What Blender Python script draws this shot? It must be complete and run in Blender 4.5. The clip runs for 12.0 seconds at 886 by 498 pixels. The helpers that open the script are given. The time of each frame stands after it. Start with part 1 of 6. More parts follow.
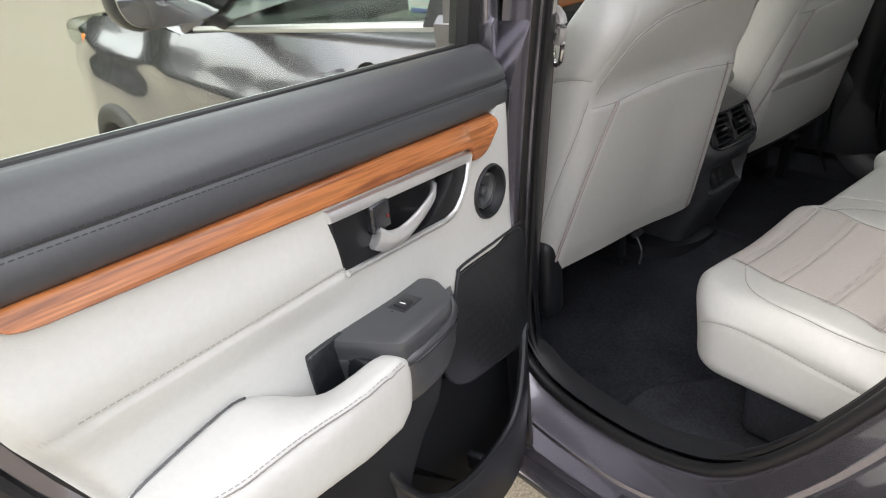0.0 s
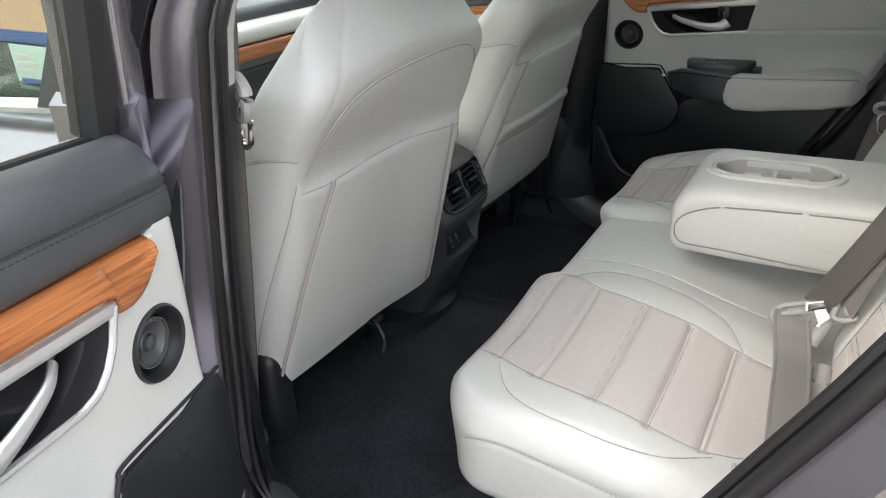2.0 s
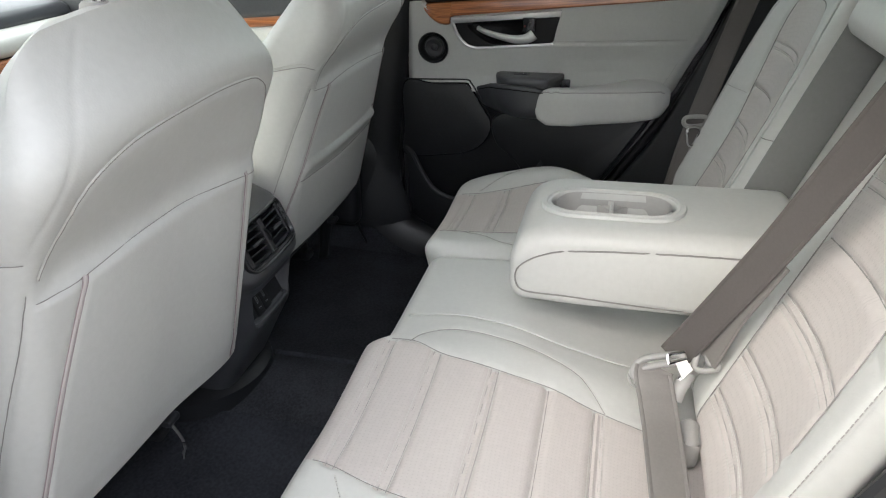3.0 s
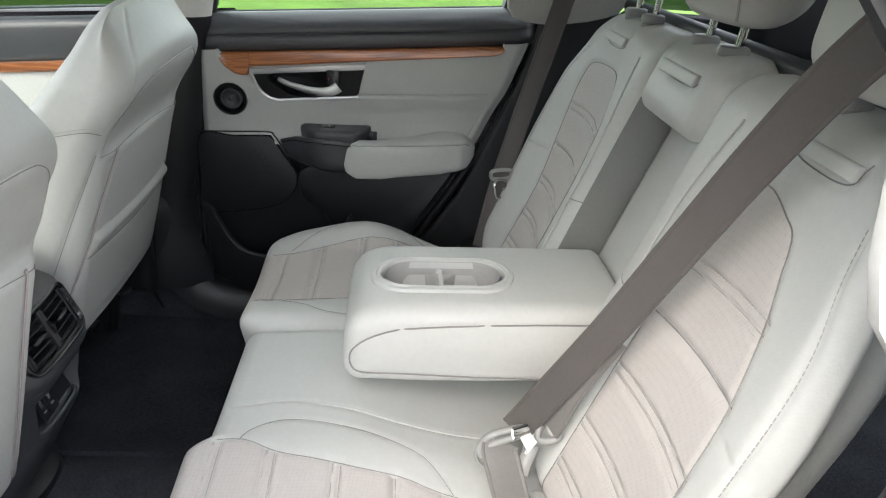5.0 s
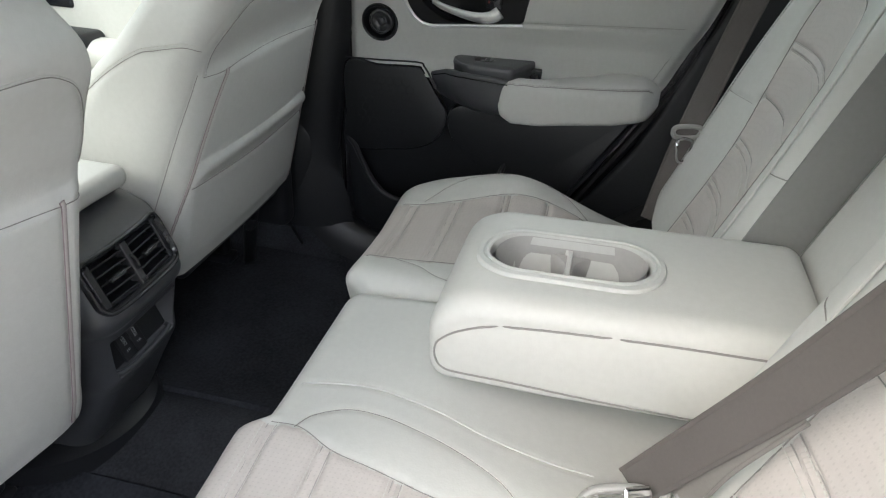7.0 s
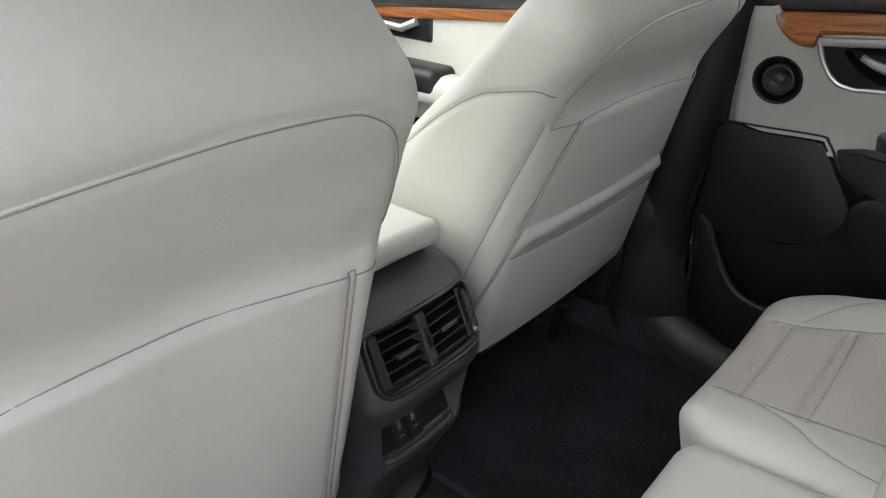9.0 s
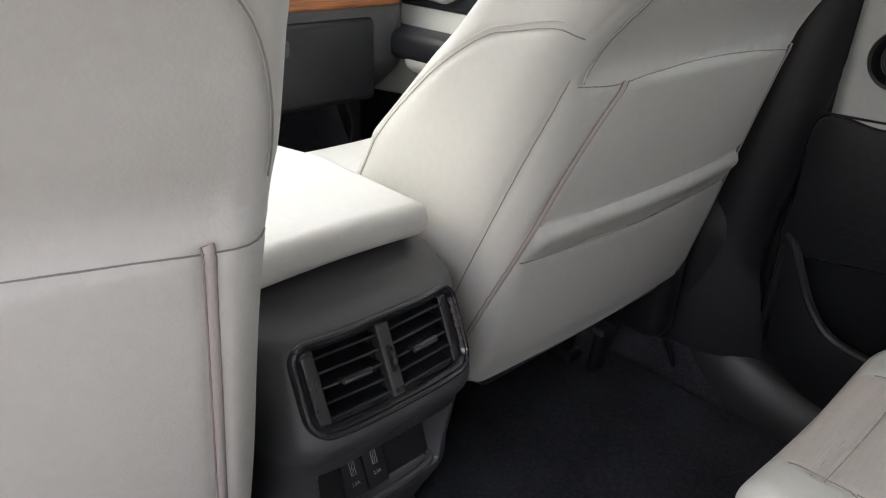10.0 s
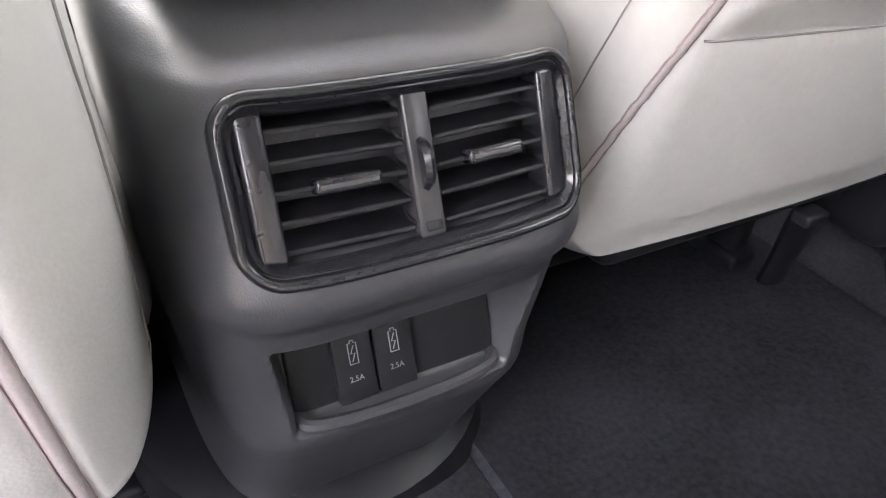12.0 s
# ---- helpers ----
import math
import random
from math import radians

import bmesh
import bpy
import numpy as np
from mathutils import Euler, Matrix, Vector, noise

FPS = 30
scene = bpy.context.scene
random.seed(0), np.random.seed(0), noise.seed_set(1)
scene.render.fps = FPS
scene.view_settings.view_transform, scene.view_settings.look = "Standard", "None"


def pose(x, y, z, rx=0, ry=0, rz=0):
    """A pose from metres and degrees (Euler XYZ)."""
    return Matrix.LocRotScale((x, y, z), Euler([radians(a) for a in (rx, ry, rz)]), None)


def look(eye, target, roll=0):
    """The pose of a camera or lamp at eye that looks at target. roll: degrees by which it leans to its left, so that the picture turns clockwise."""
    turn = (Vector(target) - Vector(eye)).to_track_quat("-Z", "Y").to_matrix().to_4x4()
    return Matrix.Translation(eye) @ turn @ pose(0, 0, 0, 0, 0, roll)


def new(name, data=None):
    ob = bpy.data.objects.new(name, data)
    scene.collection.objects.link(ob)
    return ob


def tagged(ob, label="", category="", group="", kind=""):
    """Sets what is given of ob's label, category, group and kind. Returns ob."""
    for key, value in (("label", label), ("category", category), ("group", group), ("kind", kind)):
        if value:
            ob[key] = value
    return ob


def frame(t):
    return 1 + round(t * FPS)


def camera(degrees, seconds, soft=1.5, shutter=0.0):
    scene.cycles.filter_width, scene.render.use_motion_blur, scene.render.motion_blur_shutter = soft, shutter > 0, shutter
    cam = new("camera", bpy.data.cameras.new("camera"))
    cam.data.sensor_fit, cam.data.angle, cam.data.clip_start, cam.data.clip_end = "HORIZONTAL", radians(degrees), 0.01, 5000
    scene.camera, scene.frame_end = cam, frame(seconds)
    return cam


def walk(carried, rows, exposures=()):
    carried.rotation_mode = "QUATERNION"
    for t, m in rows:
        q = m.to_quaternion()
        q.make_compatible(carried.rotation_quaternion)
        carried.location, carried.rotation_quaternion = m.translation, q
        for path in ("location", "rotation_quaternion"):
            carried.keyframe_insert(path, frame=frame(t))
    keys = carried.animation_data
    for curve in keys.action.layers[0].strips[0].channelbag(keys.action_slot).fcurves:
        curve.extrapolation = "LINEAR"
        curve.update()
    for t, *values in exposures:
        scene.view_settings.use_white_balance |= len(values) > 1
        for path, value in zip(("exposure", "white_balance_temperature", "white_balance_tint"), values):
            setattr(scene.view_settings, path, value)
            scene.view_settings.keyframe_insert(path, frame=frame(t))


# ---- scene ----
import collections

cam = camera(63.8, 12.0, soft=1.15)
PATH = [
    (0, (-1.515, -0.848, 1.387), (-0.46, 0.575, 0.459), -6.4),
    (0.5, (-1.615, -0.785, 1.402), (-0.404, 0.479, 0.436), -3.9),
    (1, (-1.605, -0.736, 1.391), (-0.215, 0.353, 0.451), -2.3),
    (1.5, (-1.443, -0.706, 1.379), (0.036, 0.292, 0.476), -2.2),
    (2, (-1.269, -0.694, 1.372), (0.267, 0.219, 0.473), -2.3),
    (2.5, (-1.168, -0.669, 1.356), (0.457, 0.057, 0.443), -1.6),
    (3, (-1.064, -0.588, 1.372), (0.666, -0.171, 0.459), 0.1),
    (3.5, (-1.01, -0.53, 1.401), (0.779, -0.434, 0.511), 1.9),
    (3.7, (-1.004, -0.525, 1.414), (0.801, -0.527, 0.552), 2.5),
    (5.3, (-0.984, -0.52, 1.423), (0.825, -0.677, 0.586), 4.7),
    (5.5, (-0.979, -0.526, 1.414), (0.825, -0.64, 0.56), 4.4),
    (6, (-0.93, -0.538, 1.391), (0.851, -0.511, 0.481), 4.2),
    (6.5, (-0.821, -0.595, 1.371), (0.919, -0.396, 0.404), 3.7),
    (6.7, (-0.784, -0.617, 1.364), (0.936, -0.354, 0.378), 3.6),
    (8.3, (-0.648, -0.523, 1.304), (0.844, 0.378, 0.323), 0.6),
    (8.5, (-0.62, -0.495, 1.303), (0.841, 0.478, 0.343), 0.7),
    (9, (-0.531, -0.461, 1.281), (0.838, 0.674, 0.366), 1.1),
    (9.5, (-0.427, -0.43, 1.206), (0.864, 0.811, 0.315), 1.8),
    (10, (-0.329, -0.404, 1.165), (0.912, 0.893, 0.282), 2.4),
    (10.5, (-0.238, -0.377, 1.127), (0.944, 0.956, 0.218), 3.4),
    (11, (-0.159, -0.353, 1.07), (0.931, 1.016, 0.102), 4.0),
    (11.5, (-0.13, -0.305, 1.012), (0.844, 1.088, -0.042), 4.3),
    (12, (-0.14, -0.255, 0.957), (0.703, 1.149, -0.191), 3.9),
]
EXPOSURE = [(0.0, 1.98, 6550, 10), (1.0, 2.08, 6450, 9), (2.0, 2.30, 6300, 8), (3.5, 2.54, 6200, 8), (5.5, 2.66, 6150, 8), (6.5, 2.66, 6150, 7), (8.5, 2.74, 6400, 8), (9.5, 2.45, 6450, 11), (10.0, 2.72, 6480, 14), (10.5, 3.10, 6500, 17), (11.0, 3.45, 6500, 19), (11.5, 3.92, 6550, 20), (12.0, 4.40, 6550, 19)]
walk(cam, [(t, look(eye, target, roll)) for t, eye, target, roll in PATH], EXPOSURE)

# ---- world and light ----
world = bpy.data.worlds.new("overcast_sky")
scene.world = world
world.use_nodes = True
wn = world.node_tree.nodes
sky = wn.new("ShaderNodeTexSky")
sky.sky_type, sky.sun_disc = "NISHITA", False
sky.sun_elevation, sky.sun_rotation = radians(43), radians(301)
sky.air_density, sky.dust_density, sky.ozone_density = 1.0, 4.0, 1.0
hazy = wn.new("ShaderNodeMix")
hazy.data_type, hazy.blend_type = "RGBA", "MIX"
hazy.inputs[0].default_value = 0.70
hazy.inputs[7].default_value = (5.7, 5.5, 5.4, 1)
world.node_tree.links.new(sky.outputs[0], hazy.inputs[6])
world.node_tree.links.new(hazy.outputs[2], wn["Background"].inputs[0])
wn["Background"].inputs[1].default_value = 0.15
sun = new("sun", bpy.data.lights.new("sun", "SUN"))
sun.data.energy, sun.data.angle, sun.data.color = 0.28, radians(40), (1.0, 0.96, 0.9)
sun.matrix_world = look((0, 0, 0), (0.60, -0.36, -0.72))


# ---- materials ----
def material(name, base, rough=0.5, metal=0.0, vary=0.08, scale=6.0, bump=0.0, bump_scale=400.0, spec=0.5, coat=0.0, kind="noise"):
    """A surface with its colour varied at two scales and a fine relief."""
    m = bpy.data.materials.new(name)
    m.use_nodes = True
    n, ln = m.node_tree.nodes, m.node_tree.links
    b = n["Principled BSDF"]
    b.inputs["Roughness"].default_value, b.inputs["Metallic"].default_value = rough, metal
    b.inputs["Specular IOR Level"].default_value = spec
    b.inputs["Coat Weight"].default_value, b.inputs["Coat Roughness"].default_value = coat, 0.05
    at = n.new("ShaderNodeTexCoord")
    big, fine = n.new("ShaderNodeTexNoise"), n.new("ShaderNodeTexNoise")
    big.inputs["Scale"].default_value, fine.inputs["Scale"].default_value = scale, scale * 23
    big.inputs["Detail"].default_value, fine.inputs["Detail"].default_value = 4, 3
    both = n.new("ShaderNodeMath")
    both.operation = "ADD"
    for tex in (big, fine):
        ln.new(at.outputs["Object"], tex.inputs["Vector"])
    ln.new(big.outputs["Fac"], both.inputs[0])
    ln.new(fine.outputs["Fac"], both.inputs[1])
    ramp = n.new("ShaderNodeMapRange")
    ramp.inputs[1].default_value, ramp.inputs[2].default_value = 0.7, 1.3
    ramp.inputs[3].default_value, ramp.inputs[4].default_value = 1 - vary, 1 + vary
    ln.new(both.outputs[0], ramp.inputs[0])
    tint = n.new("ShaderNodeMix")
    tint.data_type, tint.blend_type = "RGBA", "MULTIPLY"
    tint.inputs[0].default_value = 1.0
    tint.inputs[6].default_value = (*base, 1)
    ln.new(ramp.outputs[0], tint.inputs[7])
    ln.new(tint.outputs[2], b.inputs["Base Color"])
    if bump:
        relief = n.new("ShaderNodeTexVoronoi" if kind == "voronoi" else "ShaderNodeTexNoise")
        relief.inputs["Scale"].default_value = bump_scale
        ln.new(at.outputs["Object"], relief.inputs["Vector"])
        bu = n.new("ShaderNodeBump")
        bu.inputs["Strength"].default_value, bu.inputs["Distance"].default_value = bump, 0.0006
        ln.new(relief.outputs[0], bu.inputs["Height"])
        ln.new(bu.outputs[0], b.inputs["Normal"])
    m["tint"] = tint.name
    return m


def wood_material():
    m = material("wood_trim", (0.36, 0.13, 0.04), 0.32, vary=0.1, scale=4, coat=0.3)
    n, ln = m.node_tree.nodes, m.node_tree.links
    at = n.new("ShaderNodeAttribute")
    at.attribute_name = "along"
    mp = n.new("ShaderNodeMapping")
    mp.inputs["Scale"].default_value = (3.2, 70.0, 95.0)
    ln.new(at.outputs["Vector"], mp.inputs[0])
    warp = n.new("ShaderNodeTexNoise")
    warp.inputs["Scale"].default_value, warp.inputs["Detail"].default_value = 1.0, 6
    warp.inputs["Distortion"].default_value = 1.6
    ln.new(mp.outputs[0], warp.inputs["Vector"])
    mp2 = n.new("ShaderNodeMapping")
    mp2.inputs["Scale"].default_value = (14.0, 260.0, 480.0)
    ln.new(at.outputs["Vector"], mp2.inputs[0])
    grain = n.new("ShaderNodeTexNoise")
    grain.inputs["Scale"].default_value, grain.inputs["Detail"].default_value = 1.0, 3
    ln.new(mp2.outputs[0], grain.inputs["Vector"])
    ramp = n.new("ShaderNodeValToRGB")
    e = ramp.color_ramp.elements
    e[0].position, e[0].color = 0.32, (0.21, 0.066, 0.024, 1)
    e[1].position, e[1].color = 0.68, (0.50, 0.190, 0.066, 1)
    mid = e.new(0.5)
    mid.color = (0.40, 0.140, 0.046, 1)
    ln.new(warp.outputs["Fac"], ramp.inputs[0])
    dark = n.new("ShaderNodeMix")
    dark.data_type, dark.blend_type = "RGBA", "MULTIPLY"
    dark.inputs[0].default_value = 0.6
    ln.new(ramp.outputs[0], dark.inputs[6])
    lines = n.new("ShaderNodeMapRange")
    lines.inputs[1].default_value, lines.inputs[2].default_value = 0.38, 0.56
    lines.inputs[3].default_value, lines.inputs[4].default_value = 0.42, 1.0
    ln.new(grain.outputs["Fac"], lines.inputs[0])
    ln.new(lines.outputs[0], dark.inputs[7])
    ln.new(dark.outputs[2], n["Principled BSDF"].inputs["Base Color"])
    return m


def perforated_material(name, base):
    """Leather with rows of small punched holes."""
    m = material(name, base, 0.5, vary=0.04, bump=0.25, bump_scale=500, kind="voronoi")
    n, ln = m.node_tree.nodes, m.node_tree.links
    at = n.new("ShaderNodeTexCoord")
    sep = n.new("ShaderNodeSeparateXYZ")
    ln.new(at.outputs["Object"], sep.inputs[0])

    def wave(*socks):
        total = None
        for s in socks:
            k = n.new("ShaderNodeMath")
            k.operation, k.inputs[1].default_value = "MULTIPLY", 2 * math.pi / 0.0058
            ln.new(s, k.inputs[0])
            c = n.new("ShaderNodeMath")
            c.operation = "COSINE"
            ln.new(k.outputs[0], c.inputs[0])
            if total is None:
                total = c.outputs[0]
            else:
                a = n.new("ShaderNodeMath")
                a.operation = "ADD"
                ln.new(total, a.inputs[0])
                ln.new(c.outputs[0], a.inputs[1])
                total = a.outputs[0]
        return total
    other = n.new("ShaderNodeMath")
    other.operation = "ADD"
    ln.new(sep.outputs[1], other.inputs[0])
    ln.new(sep.outputs[2], other.inputs[1])
    hole = n.new("ShaderNodeMapRange")
    hole.inputs[1].default_value, hole.inputs[2].default_value = 1.2, 1.7
    hole.inputs[3].default_value, hole.inputs[4].default_value = 1.0, 0.91
    ln.new(wave(sep.outputs[0], other.outputs[0]), hole.inputs[0])
    mul = n.new("ShaderNodeMix")
    mul.data_type, mul.blend_type = "RGBA", "MULTIPLY"
    mul.inputs[0].default_value = 1.0
    ln.new(n[m["tint"]].outputs[2], mul.inputs[6])
    ln.new(hole.outputs[0], mul.inputs[7])
    ln.new(mul.outputs[2], n["Principled BSDF"].inputs["Base Color"])
    return m


def glass_material(name, tint, weight=1.0):
    m = bpy.data.materials.new(name)
    m.use_nodes = True
    n, ln = m.node_tree.nodes, m.node_tree.links
    n.remove(n["Principled BSDF"])
    mix, clear, gloss, face, power, span = (n.new(k) for k in ("ShaderNodeMixShader", "ShaderNodeBsdfTransparent", "ShaderNodeBsdfGlossy", "ShaderNodeLayerWeight", "ShaderNodeMath", "ShaderNodeMapRange"))
    clear.inputs[0].default_value = (*tint, 1)
    gloss.inputs["Roughness"].default_value = 0.01
    face.inputs[0].default_value = 0.5
    power.operation, power.inputs[1].default_value = "POWER", 5.0
    span.inputs[3].default_value, span.inputs[4].default_value = 0.025, 0.7
    ln.new(face.outputs["Facing"], power.inputs[0])
    ln.new(power.outputs[0], span.inputs[0])
    ln.new(span.outputs[0], mix.inputs[0])
    ln.new(clear.outputs[0], mix.inputs[1])
    ln.new(gloss.outputs[0], mix.inputs[2])
    ln.new(mix.outputs[0], n["Material Output"].inputs[0])
    return m


LEATHER = material("grey_leather", (0.585, 0.585, 0.565), 0.43, vary=0.03, scale=5, bump=0.16, bump_scale=420, kind="voronoi")
PERF = perforated_material("perforated_leather", (0.555, 0.515, 0.495))
PIPING = material("grey_piping", (0.42, 0.41, 0.40), 0.6, vary=0.05)
THREAD = material("grey_thread", (0.60, 0.59, 0.56), 0.8, vary=0.05)
PINK_LEATHER = material("rosy_leather", (0.51, 0.465, 0.46), 0.5, vary=0.03, bump=0.3, bump_scale=420, kind="voronoi")
MAUVE = material("mauve_thread", (0.30, 0.24, 0.25), 0.8, vary=0.05)
DARK_THREAD = material("dark_thread", (0.022, 0.022, 0.025), 0.7)
TRIM = material("grey_door_vinyl", (0.58, 0.585, 0.565), 0.48, vary=0.03, bump=0.18, bump_scale=500, kind="voronoi")
BLACK_SOFT = material("black_soft_vinyl", (0.054, 0.056, 0.062), 0.36, vary=0.1, scale=8, bump=0.16, bump_scale=1000, kind="voronoi", spec=0.75)
BLACK = material("black_plastic", (0.0145, 0.0155, 0.0185), 0.40, vary=0.15, scale=8, bump=0.25, bump_scale=1100, spec=0.45)
GLOSS_BLACK = material("gloss_black_plastic", (0.018, 0.019, 0.023), 0.2, vary=0.1, spec=0.7)
SATIN_BLACK = material("satin_black_plastic", (0.010, 0.010, 0.012), 0.42, vary=0.1, spec=0.3)
FRONT_GLASS = glass_material("front_glass", (0.31, 0.337, 0.325))
GREY_KNOB = material("grey_tab_plastic", (0.045, 0.045, 0.048), 0.22, vary=0.05, spec=0.7)
DARK_GREY = material("dark_grey_plastic", (0.07, 0.07, 0.074), 0.24, vary=0.06, spec=0.7)
BELT_GREY = material("belt_grey_plastic", (0.30, 0.295, 0.285), 0.4, vary=0.05)
PALE_THREAD = material("pale_thread", (0.36, 0.35, 0.335), 0.8, vary=0.05)
SEAM = material("seam_thread", (0.27, 0.26, 0.25), 0.8, vary=0.05)
RUBBER = material("black_rubber", (0.012, 0.012, 0.013), 0.45, vary=0.15, bump=0.2, bump_scale=200)
CARPET = material("black_carpet", (0.046, 0.048, 0.056), 0.95, vary=0.4, scale=9, bump=1.0, bump_scale=900, spec=0.15)
MAT_FABRIC = material("black_mat_fabric", (0.033, 0.035, 0.042), 0.95, vary=0.4, scale=7, bump=1.0, bump_scale=800, spec=0.15)
CHROME = material("satin_chrome", (0.80, 0.80, 0.80), 0.34, 0.75, vary=0.03)
STEEL = material("bright_steel", (0.62, 0.62, 0.63), 0.15, 1.0, vary=0.03)
WOOD = wood_material()
PAINT = material("grey_metallic_paint", (0.235, 0.224, 0.256), 0.24, 0.8, vary=0.0, scale=3, coat=1.0)
CLADDING = material("dark_cladding", (0.05, 0.048, 0.046), 0.6, vary=0.12, bump=0.4, bump_scale=600)
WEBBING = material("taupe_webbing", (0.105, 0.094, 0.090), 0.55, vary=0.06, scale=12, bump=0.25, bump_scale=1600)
# lit copy of the taupe webbing: the light is in the colour
LIT_WEBBING = material("lit_webbing", (0.19, 0.178, 0.170), 0.55, vary=0.06, scale=12, bump=0.25, bump_scale=1600)
# grey that paints shade onto the recess side wall
RECESS_SHADE = material("recess_shade_grey", (0.24, 0.24, 0.235), 0.6, vary=0.04, bump=0.2, bump_scale=600)
GREY_PLASTIC = material("grey_plastic", (0.42, 0.41, 0.40), 0.45, vary=0.05)
CREAM = material("cream_headliner", (0.62, 0.61, 0.58), 0.8, vary=0.04, bump=0.3, bump_scale=600)
WHITE = material("white_label", (0.8, 0.8, 0.78), 0.6, vary=0.03)
PRINT = material("grey_print", (0.34, 0.35, 0.37), 0.6, vary=0.03)
RED = material("red_plastic", (0.16, 0.015, 0.015), 0.5)
ASPHALT = material("pale_asphalt", (0.30, 0.27, 0.215), 0.9, vary=0.62, scale=12, bump=1.0, bump_scale=160, spec=0.2)
ASPHALT.node_tree.nodes["Noise Texture"].inputs["Scale"].default_value = 120.0
GRASS = material("lawn", (0.11, 0.20, 0.035), 0.9, vary=0.35, scale=1.5, bump=1.0, bump_scale=30, spec=0.1)
LEAFAGE = material("far_foliage", (0.05, 0.065, 0.035), 0.9, vary=0.5, scale=0.8, spec=0.1)
PALE_GREEN = material("sticker_green", (0.36, 0.47, 0.42), 0.6)
KRAFT = material("tan_paper", (0.42, 0.30, 0.19), 0.8, vary=0.1)
BLUE = material("blue_ink", (0.05, 0.09, 0.22), 0.6)
GLASS = glass_material("tinted_glass", (0.77, 0.805, 0.77))
SCREEN = glass_material("green_tinted_glass", (0.54, 0.575, 0.54))
CLEAR = glass_material("clear_glass", (0.84, 0.88, 0.86))
PRIVACY = glass_material("privacy_glass", (0.25, 0.28, 0.28))
MIRROR = material("mirror_glass", (0.8, 0.82, 0.82), 0.02, 1.0, vary=0.0)


# ---- mesh tools: a geometry is a pair of points and faces ----
BASE = {}


def thing(name, base, label, category, group="", kind=""):
    ob = new(name)
    ob.location = base
    ob.empty_display_size = 0.05
    BASE[ob.name] = np.array(base, float)
    return tagged(ob, label, category, group, kind)


def _mesh(name, geo, mats, offset, smooth, along, index):
    v, f = np.asarray(geo[0], float), geo[1]
    me = bpy.data.meshes.new(name)
    me.from_pydata((v - offset).tolist(), [], [list(map(int, q)) for q in f])
    for m in mats if isinstance(mats, (list, tuple)) else [mats]:
        me.materials.append(m)
    if index is not None:
        me.polygons.foreach_set("material_index", np.asarray(index, np.int32))
    if along is not None:
        a = me.attributes.new("along", "FLOAT_VECTOR", "POINT")
        a.data.foreach_set("vector", np.asarray(along, np.float32).ravel())
    bm = bmesh.new()
    bm.from_mesh(me)
    bmesh.ops.recalc_face_normals(bm, faces=bm.faces)
    bm.to_mesh(me)
    bm.free()
    if smooth:
        me.shade_smooth()
        me.set_sharp_from_angle(angle=radians(smooth if smooth > 1 else 40))
    me.update()
    return me


def part(name, geo, mat, parent, label="", smooth=40, along=None, index=None):
    """One mesh object under a thing or a part, from points in world places."""
    off = BASE[parent.name]
    ob = new(name, _mesh(name, geo, mat, off, smooth, along, index))
    ob.parent = parent
    BASE[ob.name] = off
    return tagged(ob, label, kind="stuff" if name == "stitching" else "")


def solid(name, geo, mat, label, category, group="", kind="", smooth=40, index=None):
    """A top-level thing of one mesh, its origin at its foot."""
    v = np.asarray(geo[0], float)
    off = np.array([*(v.min(0) + v.max(0))[:2] / 2, v[:, 2].min()])
    ob = new(name, _mesh(name, geo, mat, off, smooth, None, index))
    ob.location = off
    BASE[ob.name] = off
    return tagged(ob, label, category, group, kind)


def join(*geos):
    v, f, n = [], [], 0
    for g in geos:
        a = np.asarray(g[0], float).reshape(-1, 3)
        v.append(a)
        f += [tuple(int(i) + n for i in q) for q in g[1]]
        n += len(a)
    return np.concatenate(v), f


def grid(p, wrap_u=False, wrap_v=False):
    """Faces over an array of points [u, v, 3]."""
    nu, nv = p.shape[:2]
    k = np.arange(nu * nv).reshape(nu, nv)
    if wrap_u:
        k = np.vstack([k, k[:1]])
    if wrap_v:
        k = np.hstack([k, k[:, :1]])
    f = np.stack([k[:-1, :-1], k[1:, :-1], k[1:, 1:], k[:-1, 1:]], -1).reshape(-1, 4)
    return p.reshape(-1, 3), [tuple(q) for q in f.tolist()]


